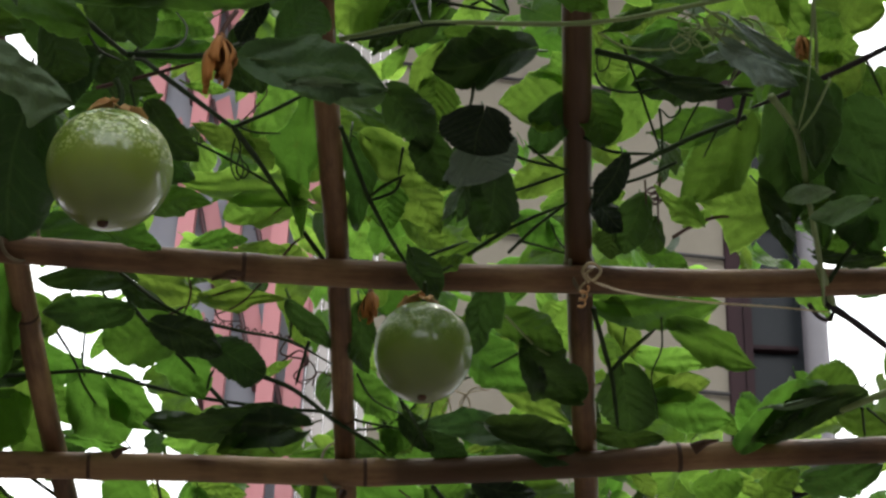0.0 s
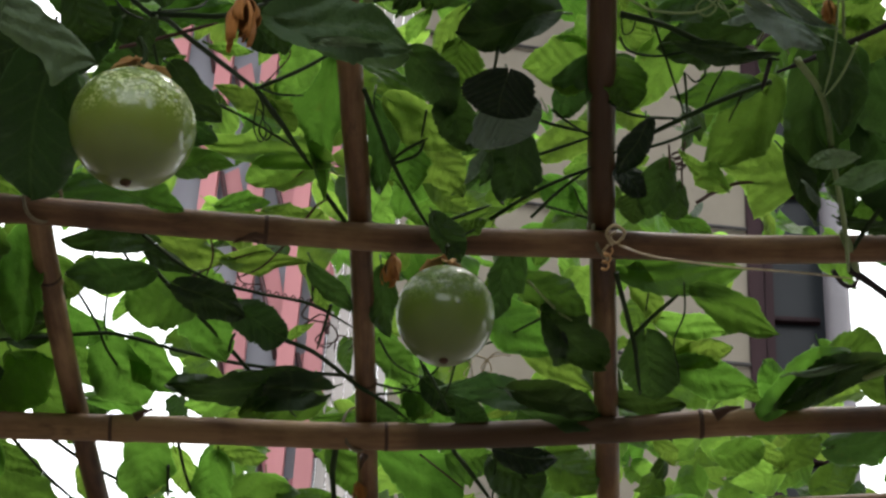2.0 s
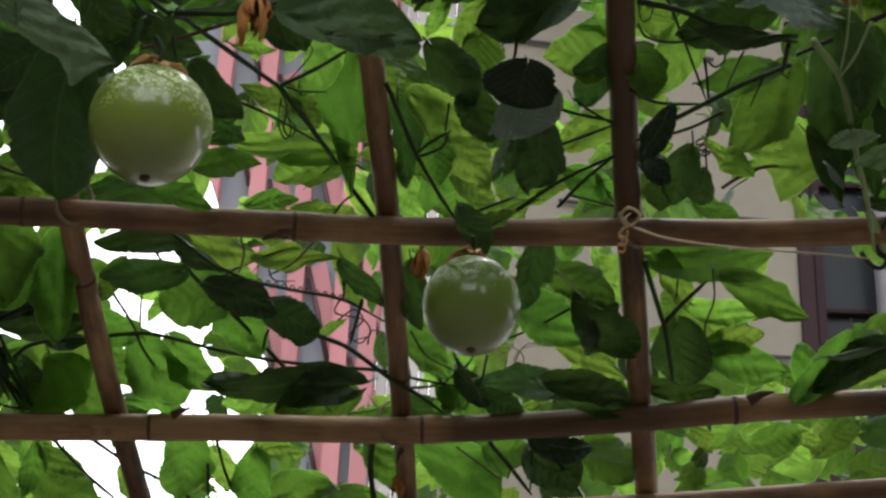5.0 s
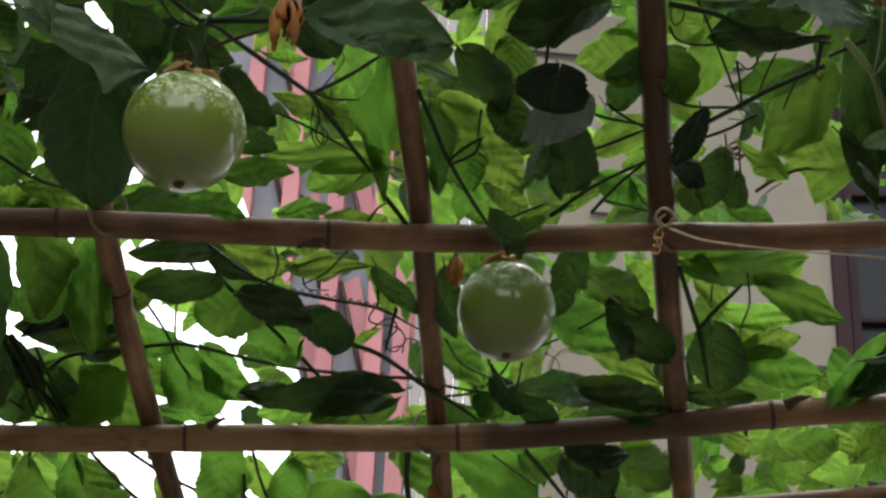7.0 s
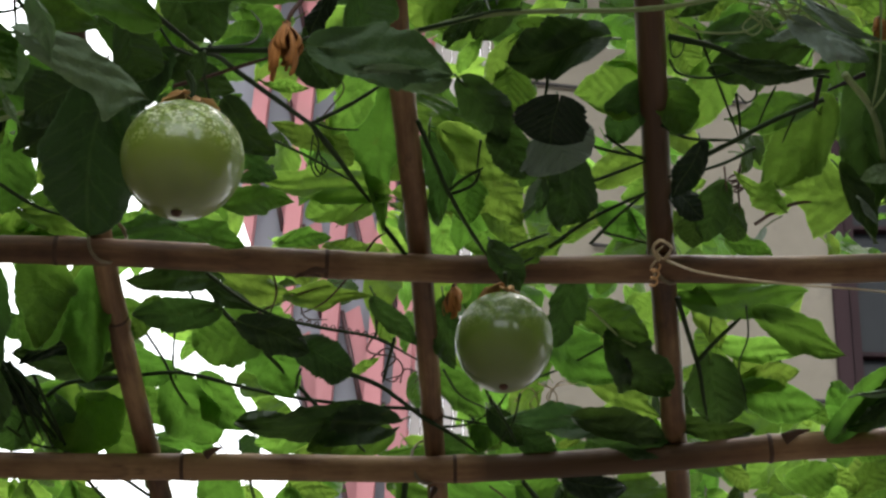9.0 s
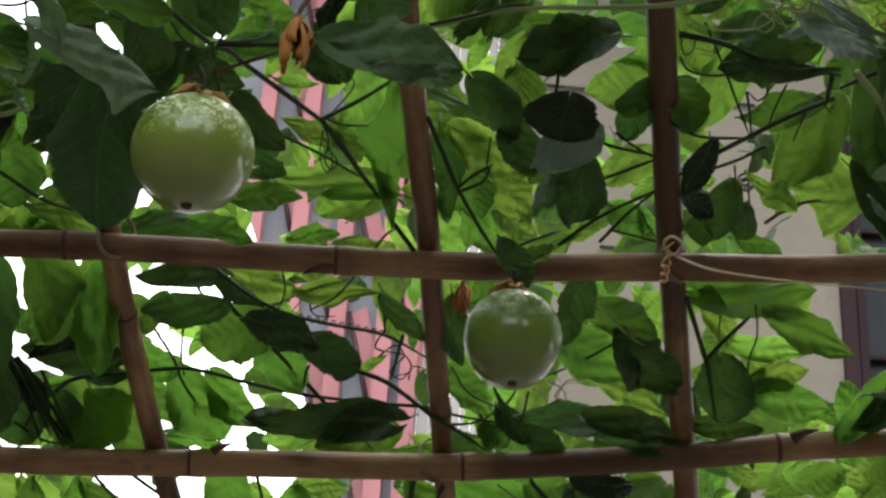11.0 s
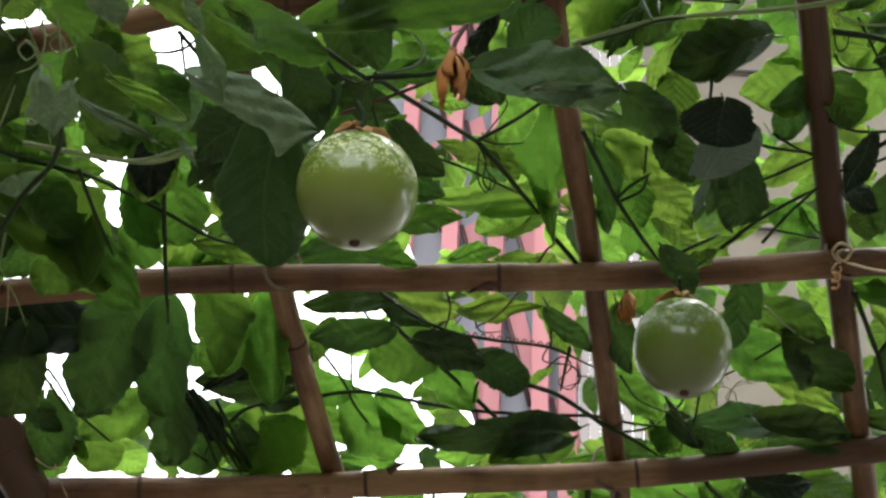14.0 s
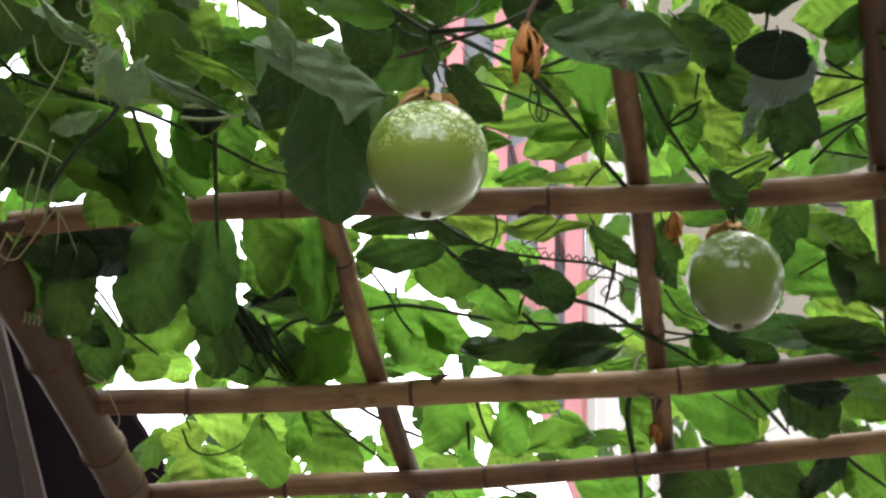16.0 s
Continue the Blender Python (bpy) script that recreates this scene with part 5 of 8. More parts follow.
leaf('g', (-0.456, 1.547, 2.479), (-0.499, 1.560, 2.469), 0.0096, 0.0084)
leaf('y', (-0.458, 1.568, 2.449), (-0.512, 1.547, 2.437), 0.0084, 0.0084)
leaf('d', (-0.331, 1.621, 2.483), (-0.431, 1.596, 2.474), 0.0196, 0.0171)
leaf('g', (-0.315, 1.480, 2.411), (-0.260, 1.491, 2.398), 0.0135, 0.0090)
leaf('y', (-0.409, 1.591, 2.485), (-0.391, 1.590, 2.494), 0.0049, 0.0037)
leaf('d', (-0.283, 1.531, 2.500), (-0.247, 1.532, 2.500), 0.0076, 0.0076, 0, 'n')
leaf('g', (-0.136, 1.476, 2.564), (-0.144, 1.563, 2.461), 0.0255, 0.0382, 0, 't')
leaf('d', (-0.093, 1.484, 2.515), (-0.084, 1.556, 2.460), 0.0183, 0.0137, -0.05, 'a')
leaf('s', (-0.135, 1.067, 2.317), (-0.044, 1.081, 2.305), 0.0214, 0.0206)
leaf('m', (-0.107, 1.079, 2.302), (-0.046, 1.088, 2.304), 0.0068, 0.0120, 0, 'r')
leaf('d', (-0.125, 1.107, 2.363), (-0.098, 1.094, 2.389), 0.0161, 0.0214, 0, 'r')
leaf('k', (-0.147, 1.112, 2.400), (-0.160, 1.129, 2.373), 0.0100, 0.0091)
leaf('d', (-0.181, 1.268, 2.480), (-0.161, 1.296, 2.441), 0.0179, 0.0128)
leaf('g', (-0.102, 1.460, 2.555), (-0.033, 1.488, 2.516), 0.0114, 0.0149)
leaf('y', (-0.110, 1.524, 2.576), (-0.053, 1.562, 2.558), 0.0130, 0.0154)
leaf('y', (-0.053, 1.343, 2.597), (-0.110, 1.368, 2.574), 0.0264, 0.0247, 0, 'r')
leaf('d', (-0.041, 1.307, 2.540), (-0.073, 1.325, 2.511), 0.0063, 0.0074, 0, 'n')
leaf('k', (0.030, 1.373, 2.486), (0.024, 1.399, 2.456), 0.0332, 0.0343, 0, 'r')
# pale piece painted as the sky sheen on the dark leaf's lower half
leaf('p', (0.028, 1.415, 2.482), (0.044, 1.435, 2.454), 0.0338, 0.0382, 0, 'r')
leaf('p', (0.019, 1.528, 2.504), (-0.004, 1.551, 2.477), 0.0058, 0.0075, 0, 'n')
leaf('y', (-0.038, 1.611, 2.513), (0.003, 1.622, 2.486), 0.0157, 0.0157)
leaf('d', (0.009, 1.562, 2.492), (-0.018, 1.577, 2.480), 0.0070, 0.0059, 0, 'n')
leaf('g', (-0.047, 1.586, 2.536), (-0.068, 1.651, 2.489), 0.0192, 0.0192)
leaf('y', (-0.100, 1.654, 2.533), (-0.074, 1.697, 2.509), 0.0174, 0.0186)
leaf('y', (-0.022, 1.679, 2.508), (0.052, 1.679, 2.526), 0.0093, 0.0093, 0, 'n')
leaf('y', (0.050, 1.649, 2.524), (0.087, 1.643, 2.547), 0.0123, 0.0123)
leaf('y', (0.124, 1.591, 2.549), (0.098, 1.601, 2.525), 0.0109, 0.0097)
leaf('g', (0.082, 1.629, 2.533), (0.112, 1.649, 2.505), 0.0184, 0.0171)
leaf('g', (0.108, 1.636, 2.533), (0.127, 1.664, 2.516), 0.0098, 0.0086)
leaf('d', (0.134, 1.451, 2.562), (0.146, 1.494, 2.531), 0.0297, 0.0125, 0, 'r')
leaf('y', (0.131, 1.394, 2.614), (0.141, 1.415, 2.593), 0.0079, 0.0057)
leaf('y', (0.181, 1.399, 2.616), (0.162, 1.415, 2.611), 0.0057, 0.0057)
leaf('g', (0.211, 1.373, 2.592), (0.173, 1.400, 2.574), 0.0156, 0.0156)
leaf('d', (0.141, 1.310, 2.538), (0.177, 1.299, 2.556), 0.0079, 0.0079, 0, 'n')
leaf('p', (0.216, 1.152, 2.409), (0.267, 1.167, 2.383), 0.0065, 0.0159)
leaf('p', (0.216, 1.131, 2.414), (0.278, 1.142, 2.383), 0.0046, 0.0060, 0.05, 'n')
leaf('m', (0.222, 1.157, 2.424), (0.286, 1.176, 2.399), 0.0047, 0.0057, 0.04, 'n')
leaf('p', (0.198, 1.182, 2.416), (0.221, 1.173, 2.415), 0.0038, 0.0048, 0, 'n')
leaf('y', (0.267, 1.312, 2.591), (0.301, 1.329, 2.568), 0.0174, 0.0174)
leaf('y', (0.287, 1.309, 2.593), (0.322, 1.350, 2.571), 0.0196, 0.0142)
leaf('y', (0.324, 1.339, 2.587), (0.356, 1.348, 2.570), 0.0111, 0.0111)
leaf('y', (0.356, 1.385, 2.576), (0.331, 1.395, 2.558), 0.0124, 0.0113)
leaf('d', (0.300, 1.273, 2.466), (0.315, 1.313, 2.402), 0.0215, 0.0174)
leaf('d', (0.324, 1.309, 2.475), (0.307, 1.356, 2.414), 0.0220, 0.0220)
leaf('m', (0.323, 1.334, 2.394), (0.289, 1.349, 2.393), 0.0083, 0.0083)
leaf('p', (0.303, 1.410, 2.410), (0.317, 1.424, 2.392), 0.0032, 0.0043, 0, 'n')
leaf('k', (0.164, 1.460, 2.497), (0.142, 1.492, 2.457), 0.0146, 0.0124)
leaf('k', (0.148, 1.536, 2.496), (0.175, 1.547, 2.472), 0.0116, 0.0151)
leaf('g', (0.212, 1.643, 2.508), (0.255, 1.664, 2.500), 0.0092, 0.0123)
leaf('y', (0.152, 1.713, 2.496), (0.166, 1.740, 2.464), 0.0201, 0.0088)
leaf('g', (0.368, 1.874, 2.407), (0.333, 1.835, 2.441), 0.0174, 0.0174, 0, 'r')
leaf('g', (0.343, 1.858, 2.396), (0.418, 1.781, 2.432), 0.0252, 0.0238)
leaf('d', (0.402, 1.817, 2.414), (0.357, 1.827, 2.390), 0.0098, 0.0105, 0, 'n')
leaf('y', (0.124, 1.893, 2.437), (0.156, 1.906, 2.409), 0.0121, 0.0107)
leaf('d', (0.065, 1.803, 2.374), (0.154, 1.824, 2.364), 0.0191, 0.0165)
leaf('d', (0.157, 1.874, 2.376), (0.054, 1.840, 2.382), 0.0171, 0.0197)
leaf('y', (0.041, 1.931, 2.403), (0.064, 1.922, 2.406), 0.0047, 0.0054)
leaf('g', (-0.025, 1.857, 2.399), (-0.063, 1.879, 2.370), 0.0170, 0.0170)
leaf('d', (-0.028, 1.543, 2.433), (-0.003, 1.568, 2.398), 0.0172, 0.0126)
leaf('g', (-0.008, 1.571, 2.434), (0.022, 1.570, 2.450), 0.0081, 0.0081)
leaf('g', (-0.161, 1.918, 2.404), (-0.239, 1.910, 2.373), 0.0176, 0.0203)
leaf('y', (-0.260, 1.956, 2.397), (-0.212, 1.943, 2.424), 0.0152, 0.0179)
leaf('d', (-0.419, 1.909, 2.383), (-0.389, 1.927, 2.379), 0.0096, 0.0096)
leaf('g', (-0.543, 1.856, 2.403), (-0.453, 1.885, 2.391), 0.0354, 0.0408, 0, 'r')
leaf('g', (-0.535, 1.836, 2.410), (-0.456, 1.874, 2.428), 0.0176, 0.0149)
leaf('d', (-0.533, 1.861, 2.388), (-0.500, 1.896, 2.357), 0.0177, 0.0217)
leaf('g', (-0.436, 1.636, 2.438), (-0.448, 1.692, 2.350), 0.0222, 0.0259)
leaf('k', (-0.458, 1.709, 2.413), (-0.530, 1.712, 2.379), 0.0114, 0.0152, 0, 'n')
leaf('g', (-0.492, 1.593, 2.446), (-0.480, 1.640, 2.362), 0.0318, 0.0208)
leaf('y', (-0.486, 1.629, 2.450), (-0.466, 1.642, 2.441), 0.0062, 0.0074)
leaf('g', (-0.550, 1.695, 2.424), (-0.520, 1.709, 2.412), 0.0115, 0.0141)
leaf('d', (-0.492, 1.776, 2.404), (-0.440, 1.804, 2.408), 0.0105, 0.0131)
leaf('d', (-0.565, 1.770, 2.399), (-0.526, 1.812, 2.382), 0.0099, 0.0171)
leaf('d', (-0.652, 1.266, 2.408), (-0.642, 1.302, 2.377), 0.0191, 0.0202, 0, 'r')
leaf('g', (-0.666, 1.374, 2.449), (-0.616, 1.403, 2.413), 0.0239, 0.0251, 0, 'r')
leaf('d', (-0.656, 1.473, 2.457), (-0.710, 1.480, 2.411), 0.0263, 0.0275, 0, 'r')
leaf('g', (-0.604, 1.352, 2.424), (-0.565, 1.390, 2.385), 0.0244, 0.0244)
leaf('g', (-0.621, 1.330, 2.466), (-0.596, 1.350, 2.446), 0.0128, 0.0128)
leaf('d', (-0.594, 1.328, 2.469), (-0.571, 1.350, 2.447), 0.0139, 0.0151)
leaf('m', (-0.414, 0.973, 2.248), (-0.428, 0.996, 2.232), 0.0111, 0.0086)
leaf('m', (-0.422, 1.015, 2.273), (-0.366, 1.043, 2.246), 0.0040, 0.0053, 0.05, 'n')
leaf('g', (-0.384, 1.058, 2.268), (-0.360, 1.061, 2.263), 0.0054, 0.0050)
leaf('m', (-0.363, 1.067, 2.267), (-0.356, 1.089, 2.257), 0.0036, 0.0036, 0, 'n')
leaf('m', (-0.395, 1.083, 2.328), (-0.374, 1.114, 2.307), 0.0291, 0.0122)
leaf('m', (-0.328, 0.977, 2.296), (-0.320, 1.029, 2.270), 0.0077, 0.0086, 0, 'n')
leaf('g', (-0.465, 1.278, 2.419), (-0.440, 1.295, 2.407), 0.0142, 0.0142, 0, 'r')
leaf('g', (-0.470, 1.300, 2.450), (-0.411, 1.321, 2.467), 0.0234, 0.0268, 0, 'r')
leaf('g', (-0.492, 1.217, 2.433), (-0.477, 1.267, 2.396), 0.0331, 0.0267, 0, 'r')
leaf('y', (-0.494, 1.276, 2.493), (-0.467, 1.307, 2.480), 0.0146, 0.0202)
leaf('g', (-0.416, 1.021, 2.339), (-0.415, 1.053, 2.317), 0.0119, 0.0100)
leaf('g', (-0.519, 1.403, 2.454), (-0.510, 1.453, 2.403), 0.0189, 0.0213, 0, 'r')
leaf('g', (-0.476, 1.517, 2.460), (-0.431, 1.512, 2.464), 0.0093, 0.0099)
leaf('y', (-0.462, 1.474, 2.475), (-0.435, 1.488, 2.460), 0.0085, 0.0092)
leaf('m', (-0.571, 1.432, 2.441), (-0.535, 1.485, 2.416), 0.0072, 0.0157)
leaf('g', (-0.567, 1.407, 2.405), (-0.611, 1.457, 2.359), 0.0330, 0.0260)
leaf('g', (-0.579, 1.415, 2.402), (-0.530, 1.492, 2.368), 0.0213, 0.0308)
leaf('y', (-0.525, 1.556, 2.444), (-0.481, 1.546, 2.462), 0.0127, 0.0140)
leaf('g', (-0.496, 1.553, 2.448), (-0.448, 1.560, 2.461), 0.0126, 0.0139)
leaf('y', (-0.649, 1.982, 2.334), (-0.697, 1.993, 2.314), 0.0197, 0.0213, 0, 'r')
leaf('y', (-0.640, 1.949, 2.346), (-0.580, 1.999, 2.314), 0.0270, 0.0240)
leaf('y', (-0.581, 1.958, 2.348), (-0.544, 2.005, 2.318), 0.0224, 0.0224)
leaf('g', (-0.540, 1.859, 2.295), (-0.543, 1.908, 2.236), 0.0255, 0.0255, 0, 'r')
leaf('y', (-0.700, 2.078, 2.311), (-0.619, 2.089, 2.341), 0.0206, 0.0237)
leaf('y', (-0.655, 2.044, 2.326), (-0.616, 2.089, 2.293), 0.0202, 0.0202)
leaf('g', (-0.726, 2.105, 2.301), (-0.681, 2.096, 2.320), 0.0160, 0.0160)
leaf('d', (-0.510, 1.818, 2.385), (-0.489, 1.869, 2.351), 0.0155, 0.0183)
leaf('g', (-0.478, 1.816, 2.389), (-0.424, 1.882, 2.355), 0.0322, 0.0294, 0, 'r')
leaf('g', (-0.407, 1.897, 2.383), (-0.342, 1.899, 2.372), 0.0086, 0.0108)
leaf('g', (-0.529, 2.012, 2.336), (-0.469, 2.073, 2.309), 0.0273, 0.0319, 0, 'r')
leaf('g', (-0.514, 1.971, 2.350), (-0.474, 2.013, 2.331), 0.0119, 0.0149)
leaf('g', (-0.523, 1.967, 2.351), (-0.542, 2.008, 2.302), 0.0164, 0.0134)
leaf('y', (-0.431, 2.014, 2.344), (-0.413, 2.033, 2.306), 0.0121, 0.0106)
leaf('g', (-0.344, 1.951, 2.359), (-0.358, 2.005, 2.310), 0.0307, 0.0307, 0, 'r')
leaf('y', (-0.336, 2.010, 2.354), (-0.354, 2.024, 2.319), 0.0120, 0.0120)
leaf('y', (-0.318, 1.989, 2.362), (-0.306, 2.033, 2.329), 0.0163, 0.0178)
leaf('g', (-0.272, 1.984, 2.356), (-0.276, 2.026, 2.309), 0.0236, 0.0236, 0, 'r')
leaf('y', (-0.266, 1.991, 2.367), (-0.213, 1.986, 2.361), 0.0089, 0.0148)
leaf('g', (-0.262, 2.062, 2.332), (-0.182, 2.046, 2.342), 0.0274, 0.0122)
leaf('g', (-0.156, 1.942, 2.392), (-0.097, 1.942, 2.405), 0.0044, 0.0102)
leaf('g', (-0.139, 1.996, 2.376), (-0.096, 2.035, 2.334), 0.0193, 0.0222)
leaf('g', (-0.077, 1.997, 2.381), (0.012, 2.051, 2.340), 0.0385, 0.0311, 0, 'r')
leaf('g', (-0.005, 2.024, 2.392), (0.003, 2.072, 2.351), 0.0150, 0.0150)
leaf('g', (-0.001, 1.992, 2.377), (0.050, 1.986, 2.373), 0.0148, 0.0310)
leaf('d', (0.051, 1.978, 2.367), (0.100, 1.989, 2.323), 0.0308, 0.0279, 0, 'r')
leaf('k', (0.053, 1.919, 2.354), (0.117, 1.937, 2.354), 0.0143, 0.0186)
leaf('g', (0.117, 1.995, 2.386), (0.166, 2.005, 2.342), 0.0312, 0.0282)
leaf('g', (-0.198, 2.069, 2.348), (-0.123, 2.093, 2.350), 0.0099, 0.0099)
leaf('d', (-0.058, 2.092, 2.323), (-0.068, 2.119, 2.267), 0.0428, 0.0428, 0, 'r')
leaf('g', (-0.195, 2.136, 2.315), (-0.113, 2.168, 2.307), 0.0234, 0.0328)
leaf('g', (0.005, 2.175, 2.333), (-0.035, 2.207, 2.302), 0.0174, 0.0174)
leaf('d', (0.013, 2.080, 2.333), (0.050, 2.147, 2.275), 0.0396, 0.0320, 0, 'r')
leaf('g', (0.060, 2.166, 2.328), (0.089, 2.155, 2.345), 0.0126, 0.0142)
leaf('k', (0.103, 2.068, 2.326), (0.066, 2.126, 2.277), 0.0228, 0.0197)
leaf('y', (0.122, 2.167, 2.345), (0.104, 2.186, 2.308), 0.0206, 0.0254)
leaf('g', (0.148, 2.140, 2.344), (0.130, 2.184, 2.297), 0.0251, 0.0251)
leaf('g', (-0.535, 2.127, 2.288), (-0.485, 2.124, 2.299), 0.0126, 0.0158)
leaf('g', (-0.449, 2.142, 2.291), (-0.425, 2.144, 2.304), 0.0111, 0.0111)
leaf('y', (0.340, 1.382, 2.574), (0.378, 1.376, 2.581), 0.0190, 0.0134)
leaf('y', (0.332, 1.372, 2.601), (0.398, 1.352, 2.607), 0.0235, 0.0146, 0, 'r')
leaf('y', (0.314, 1.384, 2.596), (0.330, 1.371, 2.606), 0.0067, 0.0067)
leaf('y', (0.378, 1.393, 2.574), (0.349, 1.414, 2.542), 0.0147, 0.0135)
leaf('g', (0.380, 1.419, 2.590), (0.407, 1.427, 2.563), 0.0126, 0.0149)
leaf('d', (0.380, 1.442, 2.567), (0.422, 1.504, 2.507), 0.0322, 0.0322)
leaf('d', (0.382, 1.519, 2.559), (0.445, 1.582, 2.484), 0.0309, 0.0368, 0, 'r')
leaf('m', (0.363, 1.356, 2.397), (0.319, 1.382, 2.394), 0.0084, 0.0115)
leaf('d', (0.378, 1.587, 2.478), (0.444, 1.588, 2.471), 0.0131, 0.0096)
leaf('g', (0.412, 1.826, 2.445), (0.462, 1.807, 2.440), 0.0344, 0.0225, 0, 'r')
leaf('d', (0.446, 1.795, 2.424), (0.342, 1.831, 2.386), 0.0169, 0.0234)
leaf('m', (0.361, 1.790, 2.411), (0.431, 1.784, 2.421), 0.0026, 0.0064, 0.05, 'n')
leaf('g', (0.464, 1.895, 2.449), (0.527, 1.901, 2.431), 0.0178, 0.0178)
leaf('g', (0.312, 2.006, 2.402), (0.360, 1.982, 2.403), 0.0182, 0.0224, 0, 'r')
leaf('y', (0.360, 2.007, 2.419), (0.391, 2.030, 2.399), 0.0099, 0.0113)
leaf('g', (0.392, 2.050, 2.408), (0.436, 2.029, 2.442), 0.0172, 0.0172)
leaf('d', (0.438, 1.975, 2.402), (0.513, 1.934, 2.405), 0.0154, 0.0252)
leaf('y', (0.239, 1.997, 2.412), (0.264, 2.016, 2.388), 0.0098, 0.0112)
leaf('d', (-0.374, 1.324, 2.530), (-0.319, 1.361, 2.503), 0.0215, 0.0226)
leaf('g', (-0.357, 1.361, 2.529), (-0.329, 1.400, 2.510), 0.0142, 0.0142)
leaf('d', (-0.318, 1.326, 2.493), (-0.259, 1.349, 2.474), 0.0158, 0.0169)
leaf('g', (-0.260, 1.359, 2.573), (-0.218, 1.372, 2.559), 0.0142, 0.0142)
leaf('g', (-0.650, 1.312, 2.514), (-0.611, 1.349, 2.493), 0.0236, 0.0212)
leaf('d', (-0.685, 1.306, 2.513), (-0.655, 1.346, 2.505), 0.0202, 0.0178)
leaf('g', (-0.620, 1.364, 2.533), (-0.580, 1.387, 2.507), 0.0181, 0.0181)
leaf('g', (-0.709, 1.546, 2.466), (-0.749, 1.565, 2.399), 0.0222, 0.0222)
leaf('g', (-0.654, 1.654, 2.437), (-0.618, 1.649, 2.461), 0.0135, 0.0175)
leaf('g', (-0.492, 1.225, 2.428), (-0.499, 1.278, 2.393), 0.0269, 0.0247, 0, 'r')
leaf('g', (-0.466, 1.291, 2.451), (-0.486, 1.348, 2.390), 0.0278, 0.0234)
leaf('d', (-0.398, 1.307, 2.452), (-0.439, 1.334, 2.411), 0.0222, 0.0200)
leaf('d', (-0.709, 1.400, 2.476), (-0.675, 1.489, 2.431), 0.0308, 0.0345, 0, 'r')
leaf('g', (-0.610, 1.509, 2.459), (-0.573, 1.566, 2.430), 0.0265, 0.0328, 0, 'r')
leaf('d', (-0.739, 1.438, 2.461), (-0.697, 1.475, 2.417), 0.0264, 0.0264, 0, 'r')
leaf('d', (-0.669, 1.413, 2.499), (-0.630, 1.470, 2.480), 0.0272, 0.0248, 0, 'r')
leaf('g', (-0.630, 1.416, 2.518), (-0.590, 1.452, 2.480), 0.0272, 0.0272, 0, 'r')
leaf('g', (-0.676, 1.361, 2.530), (-0.634, 1.406, 2.493), 0.0306, 0.0281, 0, 'r')
leaf('g', (-0.696, 1.300, 2.548), (-0.670, 1.365, 2.519), 0.0301, 0.0301, 0, 'r')
leaf('g', (-0.623, 1.312, 2.552), (-0.578, 1.357, 2.522), 0.0275, 0.0275, 0, 'r')
leaf('y', (-0.712, 1.797, 2.389), (-0.693, 1.840, 2.360), 0.0114, 0.0129)
leaf('y', (-0.459, 1.477, 2.483), (-0.449, 1.500, 2.451), 0.0086, 0.0122)
leaf('y', (-0.357, 0.727, 2.166), (-0.348, 0.740, 2.163), 0.0028, 0.0031, 0, 'n')
leaf('y', (-0.350, 0.754, 2.163), (-0.354, 0.741, 2.168), 0.0025, 0.0028, 0, 'n')
leaf('y', (-0.358, 0.778, 2.174), (-0.350, 0.784, 2.169), 0.0029, 0.0029, 0, 'n')
leaf('y', (-0.428, 0.939, 2.207), (-0.421, 0.928, 2.218), 0.0017, 0.0025, 0, 'n')
leaf('g', (-0.684, 1.331, 2.476), (-0.639, 1.311, 2.506), 0.0131, 0.0155)
leaf('g', (-0.615, 1.273, 2.483), (-0.640, 1.245, 2.499), 0.0138, 0.0138)
leaf('m', (-0.577, 1.310, 2.400), (-0.614, 1.318, 2.389), 0.0101, 0.0090)
leaf('g', (-0.674, 1.379, 2.478), (-0.706, 1.402, 2.449), 0.0158, 0.0158)
leaf('y', (-0.575, 1.491, 2.499), (-0.592, 1.474, 2.500), 0.0050, 0.0076)
leaf('d', (-0.736, 1.489, 2.469), (-0.771, 1.516, 2.413), 0.0257, 0.0257, 0, 'r')
leaf('d', (-0.720, 1.549, 2.407), (-0.708, 1.585, 2.375), 0.0220, 0.0194, 0, 'r')
leaf('g', (-0.767, 1.635, 2.432), (-0.783, 1.596, 2.467), 0.0204, 0.0204)
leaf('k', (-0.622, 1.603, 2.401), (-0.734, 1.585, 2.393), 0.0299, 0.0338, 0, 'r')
leaf('d', (-0.677, 1.583, 2.387), (-0.706, 1.633, 2.319), 0.0292, 0.0311, 0, 'r')
leaf('d', (-0.576, 1.588, 2.431), (-0.619, 1.632, 2.320), 0.0400, 0.0426, 0, 'r')
leaf('d', (-0.540, 1.597, 2.417), (-0.548, 1.658, 2.324), 0.0283, 0.0334, 0, 'r')
leaf('d', (-0.564, 1.716, 2.393), (-0.593, 1.791, 2.324), 0.0338, 0.0324, 0, 'r')
leaf('g', (-0.600, 1.644, 2.448), (-0.677, 1.614, 2.441), 0.0147, 0.0147)
leaf('g', (-0.479, 1.633, 2.441), (-0.519, 1.687, 2.385), 0.0300, 0.0261, 0, 'r')
leaf('g', (-0.456, 1.652, 2.459), (-0.454, 1.745, 2.395), 0.0263, 0.0237, 0, 'r')
leaf('d', (-0.445, 1.739, 2.397), (-0.541, 1.724, 2.394), 0.0162, 0.0202)
leaf('y', (-0.453, 1.800, 2.413), (-0.515, 1.851, 2.347), 0.0444, 0.0417, 0, 'r')
